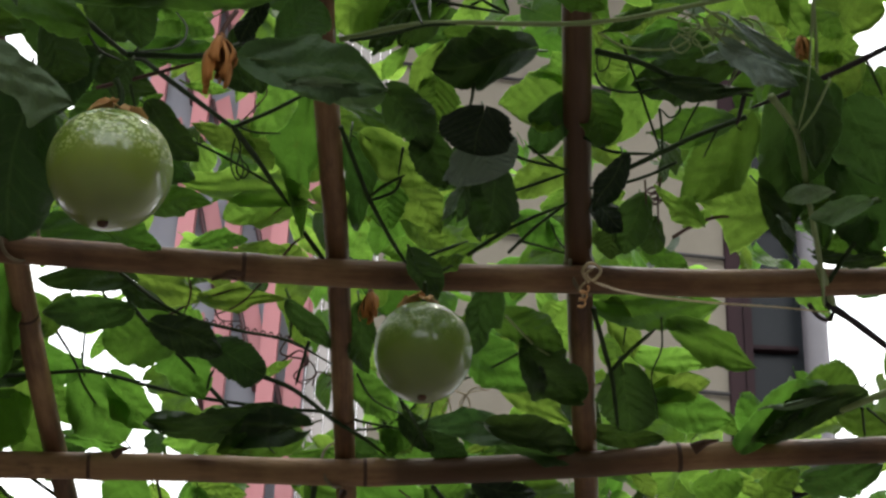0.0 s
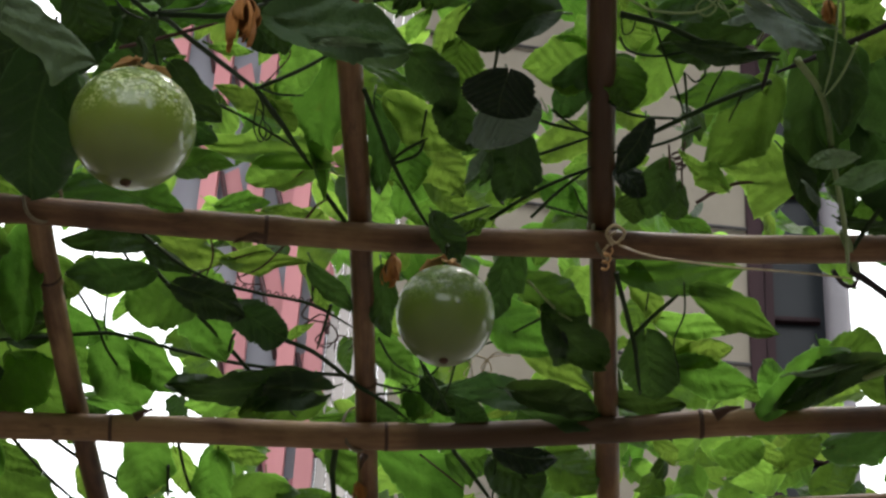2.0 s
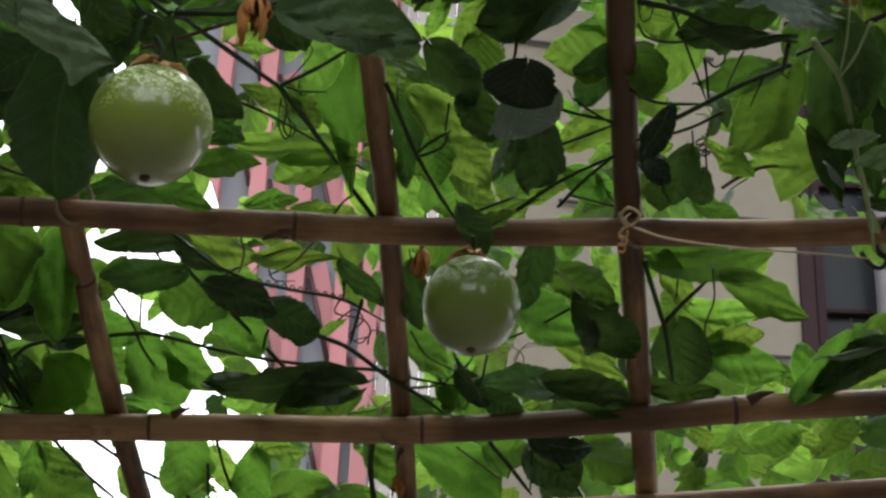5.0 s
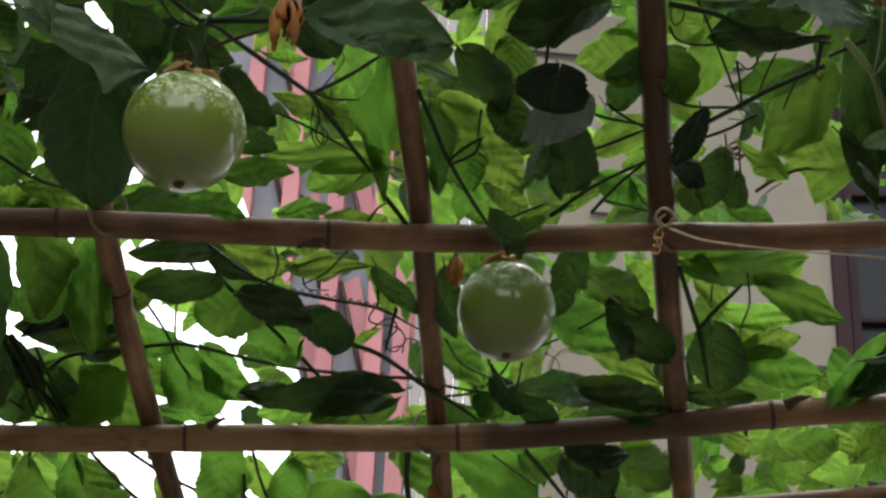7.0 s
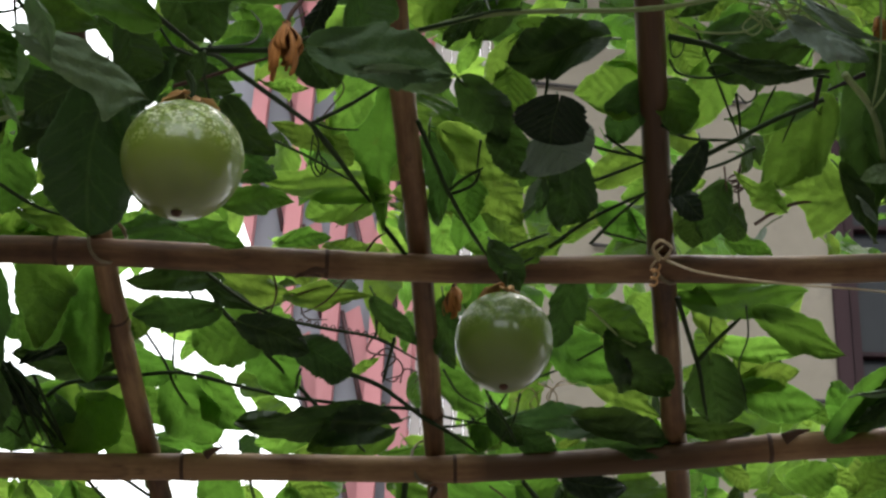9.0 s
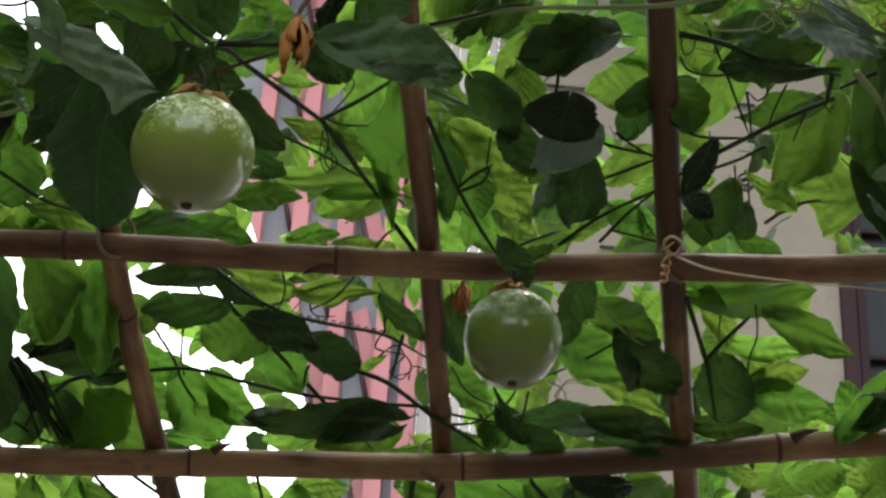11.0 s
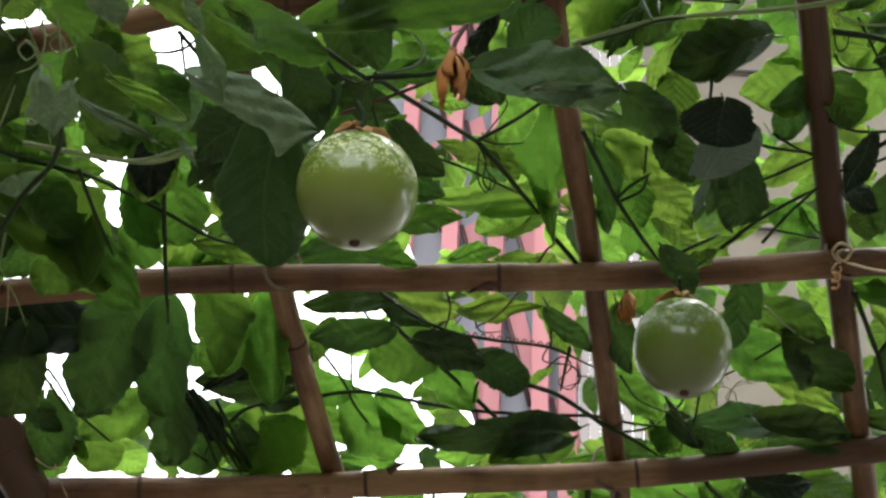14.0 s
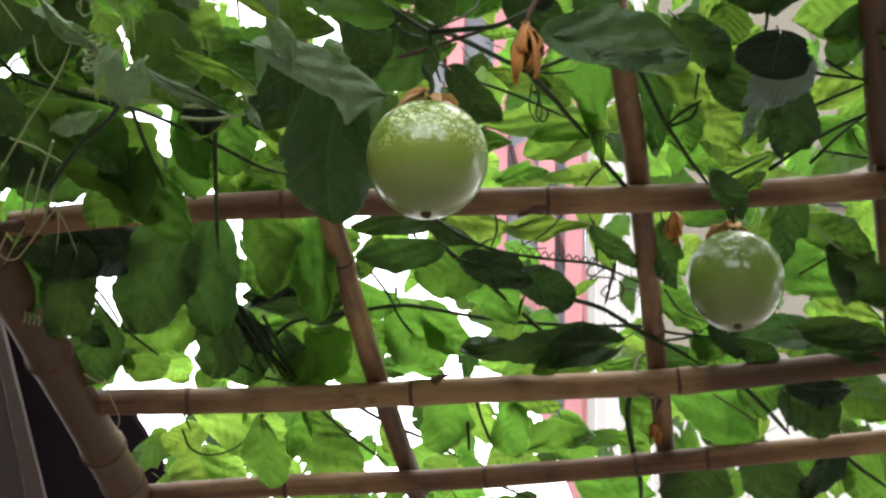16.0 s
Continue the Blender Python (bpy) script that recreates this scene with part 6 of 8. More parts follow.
leaf('k', (-0.558, 1.750, 2.397), (-0.522, 1.803, 2.354), 0.0178, 0.0165)
leaf('d', (-0.564, 1.819, 2.396), (-0.564, 1.855, 2.343), 0.0325, 0.0311, 0, 'r')
leaf('g', (-0.605, 1.766, 2.395), (-0.686, 1.788, 2.367), 0.0292, 0.0292)
leaf('d', (-0.708, 1.730, 2.382), (-0.720, 1.778, 2.320), 0.0361, 0.0291, 0, 'r')
leaf('y', (-0.706, 1.798, 2.389), (-0.706, 1.836, 2.360), 0.0128, 0.0128)
leaf('g', (-0.693, 1.809, 2.394), (-0.665, 1.848, 2.348), 0.0315, 0.0286, 0, 'r')
leaf('y', (-0.671, 1.864, 2.385), (-0.642, 1.900, 2.369), 0.0204, 0.0233)
leaf('d', (-0.529, 1.704, 2.451), (-0.475, 1.751, 2.432), 0.0203, 0.0203)
leaf('g', (-0.631, 1.353, 2.421), (-0.537, 1.451, 2.371), 0.0363, 0.0386, 0, 'r')
leaf('g', (-0.516, 1.409, 2.452), (-0.525, 1.466, 2.386), 0.0225, 0.0214, 0, 'r')
leaf('g', (-0.485, 1.435, 2.470), (-0.488, 1.469, 2.415), 0.0228, 0.0240, 0, 'r')
leaf('k', (-0.465, 1.295, 2.427), (-0.481, 1.341, 2.389), 0.0199, 0.0199)
leaf('y', (-0.489, 1.528, 2.457), (-0.431, 1.551, 2.443), 0.0112, 0.0137)
leaf('y', (-0.529, 1.549, 2.462), (-0.506, 1.579, 2.444), 0.0191, 0.0165)
leaf('y', (0.188, 1.406, 2.563), (0.155, 1.446, 2.504), 0.0200, 0.0256)
leaf('g', (0.132, 1.422, 2.537), (0.150, 1.442, 2.502), 0.0210, 0.0199, 0, 'r')
leaf('y', (0.144, 1.405, 2.576), (0.160, 1.421, 2.551), 0.0145, 0.0145)
leaf('d', (0.244, 1.353, 2.534), (0.164, 1.388, 2.529), 0.0194, 0.0237)
leaf('d', (0.171, 1.351, 2.545), (0.230, 1.328, 2.546), 0.0161, 0.0140)
leaf('d', (0.188, 1.343, 2.509), (0.274, 1.358, 2.512), 0.0095, 0.0116, 0, 'n')
leaf('g', (0.264, 1.457, 2.545), (0.189, 1.463, 2.539), 0.0193, 0.0182, 0, 'a')
leaf('g', (0.282, 1.471, 2.551), (0.233, 1.543, 2.490), 0.0264, 0.0322, 0, 'a')
leaf('y', (0.316, 1.553, 2.505), (0.244, 1.545, 2.513), 0.0437, 0.0366, 0, 't')
leaf('y', (0.245, 1.536, 2.481), (0.201, 1.518, 2.509), 0.0150, 0.0162, 0, 't')
leaf('y', (0.266, 1.574, 2.517), (0.238, 1.583, 2.500), 0.0083, 0.0071, 0, 'n')
leaf('d', (0.325, 1.468, 2.595), (0.340, 1.569, 2.482), 0.0280, 0.0280)
leaf('d', (0.357, 1.509, 2.569), (0.379, 1.607, 2.504), 0.0272, 0.0260)
leaf('g', (0.414, 1.534, 2.512), (0.342, 1.547, 2.491), 0.0083, 0.0107, 0, 'a')
leaf('g', (0.424, 1.575, 2.515), (0.390, 1.611, 2.491), 0.0157, 0.0181)
leaf('d', (0.308, 1.516, 2.508), (0.344, 1.555, 2.454), 0.0116, 0.0151, 0, 'a')
leaf('y', (0.157, 1.572, 2.525), (0.180, 1.564, 2.528), 0.0071, 0.0083)
leaf('d', (0.190, 1.535, 2.500), (0.177, 1.561, 2.454), 0.0174, 0.0197)
leaf('d', (0.210, 1.562, 2.494), (0.208, 1.578, 2.465), 0.0141, 0.0152, 0, 'r')
leaf('d', (0.170, 1.581, 2.492), (0.167, 1.607, 2.475), 0.0177, 0.0177)
leaf('g', (0.174, 1.694, 2.473), (0.293, 1.708, 2.479), 0.0173, 0.0272)
leaf('g', (0.252, 1.704, 2.455), (0.344, 1.742, 2.427), 0.0174, 0.0211, 0.04, 'a')
leaf('y', (0.185, 1.705, 2.478), (0.207, 1.754, 2.438), 0.0137, 0.0149)
leaf('y', (0.216, 1.774, 2.459), (0.293, 1.799, 2.453), 0.0153, 0.0153)
leaf('y', (0.243, 1.826, 2.438), (0.298, 1.804, 2.441), 0.0156, 0.0156)
leaf('y', (0.229, 1.807, 2.464), (0.248, 1.847, 2.421), 0.0156, 0.0143)
leaf('d', (0.202, 1.781, 2.435), (0.210, 1.824, 2.384), 0.0318, 0.0306, 0, 'r')
leaf('g', (0.241, 1.827, 2.424), (0.324, 1.837, 2.410), 0.0208, 0.0234)
leaf('d', (0.179, 1.882, 2.409), (0.261, 1.900, 2.412), 0.0132, 0.0146)
leaf('g', (0.305, 1.862, 2.433), (0.339, 1.883, 2.413), 0.0119, 0.0119)
leaf('d', (-0.725, 1.574, 2.406), (-0.752, 1.639, 2.352), 0.0262, 0.0275, 0, 'r')
leaf('g', (-0.701, 2.008, 2.334), (-0.737, 2.015, 2.290), 0.0201, 0.0232)
leaf('d', (-0.717, 1.714, 2.372), (-0.689, 1.746, 2.351), 0.0138, 0.0166)
leaf('d', (-0.093, 1.907, 2.395), (-0.042, 1.945, 2.361), 0.0243, 0.0214)
leaf('d', (0.110, 1.918, 2.409), (0.072, 1.950, 2.381), 0.0245, 0.0260)
leaf('g', (-0.023, 1.916, 2.411), (0.015, 1.946, 2.381), 0.0216, 0.0216)
leaf('d', (-0.015, 1.333, 2.595), (-0.048, 1.383, 2.563), 0.0218, 0.0229)
leaf('g', (-0.060, 1.359, 2.609), (-0.076, 1.389, 2.572), 0.0278, 0.0278)
leaf('d', (-0.107, 1.300, 2.562), (-0.180, 1.316, 2.560), 0.0213, 0.0235)
leaf('d', (-0.304, 1.254, 2.516), (-0.279, 1.290, 2.485), 0.0240, 0.0209)
leaf('g', (-0.627, 1.392, 2.470), (-0.558, 1.423, 2.472), 0.0145, 0.0145)
leaf('g', (-0.476, 1.177, 2.442), (-0.516, 1.211, 2.414), 0.0168, 0.0179)
leaf('d', (-0.290, 1.377, 2.497), (-0.345, 1.411, 2.462), 0.0207, 0.0219)
leaf('s', (0.073, 1.829, 2.381), (-0.021, 1.813, 2.382), 0.0164, 0.0191, 0, 'a')
leaf('e', (-0.033, 1.829, 2.392), (0.001, 1.845, 2.363), 0.0137, 0.0151)
leaf('e', (-0.003, 1.869, 2.390), (0.037, 1.884, 2.366), 0.0167, 0.0167)
leaf('e', (0.069, 1.832, 2.393), (0.137, 1.846, 2.384), 0.0137, 0.0165, 0, 'a')
leaf('e', (0.063, 1.341, 2.530), (-0.021, 1.374, 2.531), 0.0248, 0.0260)
leaf('g', (0.059, 1.356, 2.550), (-0.011, 1.364, 2.564), 0.0160, 0.0137)
leaf('y', (0.108, 1.433, 2.547), (0.046, 1.438, 2.538), 0.0285, 0.0273, 0, 'a')
leaf('y', (0.114, 1.411, 2.571), (0.075, 1.419, 2.561), 0.0166, 0.0178, 0, 't')
leaf('d', (0.106, 1.419, 2.535), (0.080, 1.467, 2.503), 0.0188, 0.0176)
leaf('g', (0.010, 1.468, 2.496), (0.038, 1.483, 2.474), 0.0154, 0.0154, 0, 'r')
leaf('d', (-0.053, 1.388, 2.514), (-0.013, 1.426, 2.475), 0.0207, 0.0195)
leaf('d', (-0.019, 1.431, 2.497), (-0.001, 1.454, 2.454), 0.0175, 0.0210)
leaf('g', (-0.012, 1.410, 2.544), (-0.019, 1.431, 2.513), 0.0211, 0.0223, 0, 'r')
leaf('y', (0.014, 1.464, 2.546), (-0.015, 1.481, 2.529), 0.0120, 0.0120)
leaf('y', (-0.014, 1.345, 2.581), (-0.068, 1.358, 2.574), 0.0127, 0.0127)
leaf('y', (-0.011, 1.374, 2.555), (-0.042, 1.409, 2.525), 0.0104, 0.0116, 0, 'n')
leaf('y', (-0.044, 1.373, 2.552), (-0.064, 1.393, 2.528), 0.0081, 0.0081, 0, 'n')
leaf('d', (-0.043, 1.321, 2.552), (-0.073, 1.352, 2.536), 0.0101, 0.0101)
leaf('y', (-0.074, 1.476, 2.518), (-0.004, 1.513, 2.491), 0.0204, 0.0204)
leaf('y', (-0.038, 1.538, 2.510), (-0.001, 1.562, 2.469), 0.0209, 0.0222, 0, 'a')
leaf('g', (-0.059, 1.522, 2.497), (-0.052, 1.544, 2.460), 0.0183, 0.0183)
leaf('e', (0.048, 1.457, 2.472), (0.037, 1.514, 2.436), 0.0223, 0.0246)
leaf('s', (0.021, 1.465, 2.460), (0.011, 1.496, 2.441), 0.0070, 0.0059, 0, 'n')
leaf('y', (0.115, 1.516, 2.522), (0.059, 1.547, 2.512), 0.0196, 0.0184)
leaf('y', (0.121, 1.566, 2.523), (0.096, 1.580, 2.511), 0.0113, 0.0100)
leaf('y', (-0.308, 1.652, 2.459), (-0.240, 1.670, 2.442), 0.0147, 0.0171)
leaf('d', (-0.317, 1.617, 2.431), (-0.393, 1.588, 2.414), 0.0132, 0.0143)
leaf('d', (-0.323, 1.656, 2.419), (-0.397, 1.642, 2.400), 0.0182, 0.0170)
leaf('g', (-0.383, 1.666, 2.433), (-0.402, 1.684, 2.397), 0.0135, 0.0123)
leaf('g', (-0.279, 1.702, 2.424), (-0.353, 1.725, 2.407), 0.0309, 0.0322, 0, 'r')
leaf('d', (-0.319, 1.618, 2.431), (-0.271, 1.660, 2.415), 0.0096, 0.0108, 0, 'n')
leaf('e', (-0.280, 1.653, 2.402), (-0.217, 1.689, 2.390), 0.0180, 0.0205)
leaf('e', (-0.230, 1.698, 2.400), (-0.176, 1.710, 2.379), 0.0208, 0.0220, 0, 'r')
leaf('g', (-0.279, 1.729, 2.430), (-0.246, 1.769, 2.375), 0.0263, 0.0263)
leaf('y', (-0.235, 1.667, 2.446), (-0.154, 1.669, 2.444), 0.0171, 0.0171, 0, 't')
leaf('d', (-0.151, 1.665, 2.439), (-0.114, 1.712, 2.413), 0.0121, 0.0121)
leaf('y', (-0.157, 1.704, 2.449), (-0.134, 1.724, 2.418), 0.0099, 0.0111)
leaf('g', (-0.377, 1.794, 2.408), (-0.347, 1.862, 2.357), 0.0298, 0.0311, 0, 'r')
leaf('g', (-0.421, 1.748, 2.419), (-0.382, 1.784, 2.397), 0.0192, 0.0204, 0, 'r')
leaf('g', (-0.420, 1.802, 2.402), (-0.395, 1.840, 2.367), 0.0195, 0.0169)
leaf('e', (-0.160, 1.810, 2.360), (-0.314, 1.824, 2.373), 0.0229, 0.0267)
leaf('g', (-0.164, 1.825, 2.383), (-0.235, 1.833, 2.345), 0.0154, 0.0193)
leaf('y', (-0.239, 1.888, 2.392), (-0.302, 1.892, 2.375), 0.0160, 0.0173)
leaf('g', (-0.349, 1.811, 2.413), (-0.302, 1.841, 2.368), 0.0195, 0.0221)
leaf('y', (-0.342, 1.736, 2.444), (-0.365, 1.751, 2.406), 0.0076, 0.0089)
leaf('y', (-0.189, 1.812, 2.427), (-0.158, 1.793, 2.440), 0.0052, 0.0065, 0, 'n')
leaf('d', (0.052, 1.652, 2.453), (0.028, 1.688, 2.404), 0.0194, 0.0218)
leaf('g', (0.031, 1.738, 2.441), (0.100, 1.756, 2.396), 0.0276, 0.0251)
leaf('g', (0.065, 1.693, 2.450), (0.129, 1.698, 2.420), 0.0197, 0.0209)
leaf('y', (0.141, 1.723, 2.477), (0.105, 1.743, 2.471), 0.0151, 0.0176)
leaf('y', (0.146, 1.785, 2.465), (0.127, 1.762, 2.485), 0.0116, 0.0129)
leaf('d', (0.089, 1.713, 2.424), (0.148, 1.765, 2.391), 0.0272, 0.0247)
leaf('k', (0.096, 1.722, 2.415), (0.114, 1.750, 2.390), 0.0087, 0.0099, 0, 'n')
leaf('y', (0.080, 1.828, 2.432), (0.153, 1.862, 2.409), 0.0169, 0.0182, 0, 'a')
leaf('y', (0.123, 1.885, 2.425), (0.156, 1.907, 2.405), 0.0120, 0.0133)
leaf('g', (-0.089, 1.792, 2.421), (-0.044, 1.842, 2.393), 0.0179, 0.0192)
leaf('d', (-0.085, 1.687, 2.446), (-0.074, 1.743, 2.405), 0.0135, 0.0148)
leaf('y', (-0.059, 1.690, 2.478), (-0.075, 1.711, 2.459), 0.0099, 0.0099)
leaf('g', (-0.053, 1.866, 2.394), (-0.025, 1.886, 2.374), 0.0145, 0.0145)
leaf('y', (-0.190, 1.463, 2.497), (-0.243, 1.449, 2.509), 0.0102, 0.0124, 0, 'a')
leaf('y', (-0.151, 1.538, 2.486), (-0.269, 1.521, 2.502), 0.0175, 0.0198, 0, 'a')
leaf('y', (-0.148, 1.549, 2.490), (-0.215, 1.561, 2.470), 0.0176, 0.0199)
leaf('y', (-0.150, 1.416, 2.540), (-0.182, 1.453, 2.499), 0.0168, 0.0179)
leaf('y', (-0.191, 1.457, 2.515), (-0.167, 1.481, 2.482), 0.0125, 0.0125)
leaf('g', (-0.288, 1.514, 2.465), (-0.227, 1.535, 2.474), 0.0150, 0.0162, 0, 'a')
leaf('g', (-0.243, 1.598, 2.467), (-0.195, 1.598, 2.475), 0.0096, 0.0096)
leaf('y', (-0.200, 1.623, 2.478), (-0.156, 1.617, 2.477), 0.0073, 0.0073)
leaf('e', (-0.201, 1.335, 2.518), (-0.177, 1.360, 2.486), 0.0182, 0.0193)
leaf('y', (-0.241, 1.408, 2.526), (-0.203, 1.421, 2.532), 0.0056, 0.0078, 0, 'n')
leaf('e', (-0.299, 1.251, 2.434), (-0.335, 1.272, 2.395), 0.0142, 0.0152)
leaf('d', (-0.629, 1.712, 2.401), (-0.671, 1.728, 2.361), 0.0232, 0.0205)
leaf('g', (-0.716, 1.827, 2.364), (-0.748, 1.844, 2.337), 0.0159, 0.0173)
leaf('d', (-0.655, 1.524, 2.450), (-0.702, 1.538, 2.430), 0.0141, 0.0141)

# ---------------------------------------------------------------- foliage past counting
# foliage openings on the camera's sight lines: two points of each, and its radius
GAPS = []


def gap(near, far, radius):
    near, far = Vector(near), Vector(far)
    GAPS.append((near, (far - near).normalized(), radius))


gap((-0.456, 1.317, 2.525), (-0.599, 1.698, 2.817), 0.019)
gap((-0.435, 1.313, 2.529), (-0.572, 1.694, 2.822), 0.012)
gap((-0.387, 1.349, 2.522), (-0.509, 1.738, 2.811), 0.014)
gap((-0.343, 1.350, 2.526), (-0.453, 1.741, 2.818), 0.007)
gap((-0.446, 1.373, 2.509), (-0.583, 1.763, 2.791), 0.007)
gap((-0.462, 1.463, 2.480), (-0.599, 1.864, 2.745), 0.010)
gap((-0.458, 1.497, 2.470), (-0.592, 1.904, 2.729), 0.011)
gap((-0.472, 1.517, 2.463), (-0.609, 1.925, 2.717), 0.010)
gap((-0.475, 1.549, 2.453), (-0.611, 1.961, 2.702), 0.007)
gap((-0.455, 1.613, 2.435), (-0.583, 2.033, 2.674), 0.012)
gap((-0.519, 1.631, 2.424), (-0.662, 2.050, 2.657), 0.012)
gap((-0.524, 1.669, 2.412), (-0.665, 2.092, 2.638), 0.010)
gap((-0.473, 1.681, 2.413), (-0.602, 2.108, 2.640), 0.010)
gap((-0.491, 1.704, 2.404), (-0.624, 2.132, 2.627), 0.007)
gap((-0.540, 1.724, 2.394), (-0.683, 2.152, 2.611), 0.006)
gap((-0.391, 1.645, 2.431), (-0.501, 2.071, 2.668), 0.017)
gap((-0.376, 1.705, 2.414), (-0.480, 2.138, 2.642), 0.012)
gap((-0.358, 1.731, 2.408), (-0.457, 2.167, 2.632), 0.011)
gap((-0.387, 1.721, 2.409), (-0.493, 2.155, 2.633), 0.012)
gap((-0.377, 1.763, 2.397), (-0.480, 2.201, 2.615), 0.005)
gap((-0.321, 1.651, 2.436), (-0.415, 2.080, 2.675), 0.009)
gap((-0.300, 1.637, 2.442), (-0.388, 2.066, 2.684), 0.007)
gap((-0.314, 1.764, 2.402), (-0.401, 2.204, 2.623), 0.007)
gap((-0.346, 1.778, 2.395), (-0.441, 2.218, 2.612), 0.004)
gap((-0.299, 1.829, 2.384), (-0.381, 2.275, 2.595), 0.012)
gap((-0.316, 1.837, 2.380), (-0.401, 2.283, 2.589), 0.009)
gap((-0.378, 1.814, 2.381), (-0.479, 2.256, 2.592), 0.006)
gap((-0.399, 1.857, 2.366), (-0.504, 2.301, 2.570), 0.007)
gap((-0.360, 1.842, 2.374), (-0.456, 2.287, 2.581), 0.002)
gap((-0.429, 1.845, 2.367), (-0.541, 2.288, 2.571), 0.005)
gap((-0.495, 1.831, 2.366), (-0.623, 2.269, 2.569), 0.005)
gap((-0.445, 1.789, 2.383), (-0.563, 2.226, 2.594), 0.006)
gap((-0.481, 1.746, 2.393), (-0.609, 2.178, 2.609), 0.006)
gap((-0.527, 1.819, 2.366), (-0.663, 2.255, 2.570), 0.004)
gap((-0.276, 1.885, 2.369), (-0.351, 2.336, 2.572), 0.004)
gap((-0.210, 1.317, 2.548), (-0.283, 1.707, 2.852), 0.023)
gap((-0.255, 1.406, 2.517), (-0.339, 1.808, 2.802), 0.019)
gap((-0.237, 1.440, 2.508), (-0.315, 1.847, 2.788), 0.019)
gap((-0.209, 1.429, 2.514), (-0.279, 1.835, 2.797), 0.016)
gap((-0.247, 1.542, 2.476), (-0.324, 1.961, 2.737), 0.019)
gap((-0.271, 1.561, 2.468), (-0.355, 1.982, 2.724), 0.010)
gap((-0.177, 1.583, 2.469), (-0.235, 2.009, 2.725), 0.023)
gap((-0.199, 1.567, 2.473), (-0.262, 1.990, 2.731), 0.013)
gap((-0.167, 1.599, 2.466), (-0.221, 2.026, 2.719), 0.013)
gap((-0.221, 1.702, 2.429), (-0.287, 2.139, 2.663), 0.019)
gap((-0.185, 1.705, 2.432), (-0.242, 2.143, 2.666), 0.019)
gap((-0.156, 1.707, 2.434), (-0.205, 2.146, 2.669), 0.016)
gap((-0.177, 1.763, 2.415), (-0.231, 2.206, 2.640), 0.016)
gap((-0.215, 1.785, 2.405), (-0.278, 2.229, 2.625), 0.016)
gap((-0.135, 1.774, 2.415), (-0.178, 2.219, 2.640), 0.016)
gap((-0.170, 1.840, 2.392), (-0.220, 2.290, 2.605), 0.016)
gap((-0.146, 1.860, 2.388), (-0.190, 2.311, 2.599), 0.019)
gap((-0.121, 1.871, 2.387), (-0.159, 2.323, 2.597), 0.013)
gap((-0.078, 1.892, 2.384), (-0.105, 2.346, 2.592), 0.016)
gap((-0.038, 1.384, 2.543), (-0.059, 1.786, 2.840), 0.013)
gap((-0.021, 1.307, 2.568), (-0.038, 1.697, 2.880), 0.019)
gap((0.015, 1.306, 2.571), (0.008, 1.696, 2.885), 0.016)
gap((0.004, 1.425, 2.534), (-0.005, 1.832, 2.824), 0.013)
gap((0.047, 1.422, 2.538), (0.050, 1.828, 2.830), 0.019)
gap((0.057, 1.410, 2.543), (0.063, 1.814, 2.837), 0.016)
gap((0.086, 1.463, 2.529), (0.099, 1.875, 2.813), 0.009)
gap((0.058, 1.442, 2.533), (0.064, 1.851, 2.821), 0.013)
gap((0.208, 1.443, 2.546), (0.256, 1.848, 2.834), 0.012)
gap((0.256, 1.446, 2.549), (0.318, 1.850, 2.837), 0.014)
gap((0.178, 1.477, 2.533), (0.218, 1.887, 2.815), 0.008)
gap((0.206, 1.482, 2.534), (0.253, 1.892, 2.815), 0.008)
gap((0.194, 1.539, 2.515), (0.236, 1.957, 2.786), 0.016)
gap((0.256, 1.608, 2.499), (0.313, 2.032, 2.758), 0.026)
gap((0.291, 1.618, 2.499), (0.357, 2.041, 2.756), 0.023)
gap((0.230, 1.570, 2.509), (0.281, 1.990, 2.774), 0.010)
gap((0.312, 1.707, 2.474), (0.382, 2.139, 2.716), 0.023)
gap((0.318, 1.759, 2.458), (0.387, 2.196, 2.692), 0.023)
gap((0.322, 1.801, 2.446), (0.392, 2.241, 2.673), 0.016)
gap((0.173, 1.749, 2.449), (0.207, 2.189, 2.684), 0.013)
gap((0.183, 1.725, 2.457), (0.220, 2.163, 2.696), 0.012)
gap((0.247, 1.775, 2.448), (0.299, 2.215, 2.679), 0.008)
gap((0.042, 1.822, 2.416), (0.043, 2.271, 2.637), 0.026)
gap((0.079, 1.843, 2.413), (0.089, 2.292, 2.631), 0.016)
gap((0.083, 1.556, 2.501), (0.095, 1.978, 2.767), 0.009)
gap((-0.658, 1.342, 2.497), (-0.834, 1.741, 2.742), 0.019)
gap((-0.682, 1.366, 2.487), (-0.862, 1.766, 2.727), 0.019)
gap((-0.657, 1.391, 2.482), (-0.829, 1.796, 2.719), 0.016)
gap((-0.671, 1.403, 2.477), (-0.846, 1.808, 2.711), 0.016)
gap((-0.718, 1.461, 2.455), (-0.901, 1.871, 2.676), 0.019)
gap((-0.704, 1.471, 2.453), (-0.883, 1.883, 2.674), 0.013)
gap((-0.558, 1.457, 2.471), (-0.701, 1.876, 2.703), 0.008)
gap((-0.558, 1.479, 2.464), (-0.700, 1.901, 2.692), 0.009)
gap((-0.447, 1.355, 2.512), (-0.565, 1.768, 2.769), 0.009)
gap((-0.636, 1.590, 2.423), (-0.791, 2.018, 2.629), 0.006)
gap((-0.666, 1.676, 2.394), (-0.823, 2.111, 2.586), 0.010)
gap((-0.662, 1.695, 2.389), (-0.816, 2.131, 2.578), 0.009)
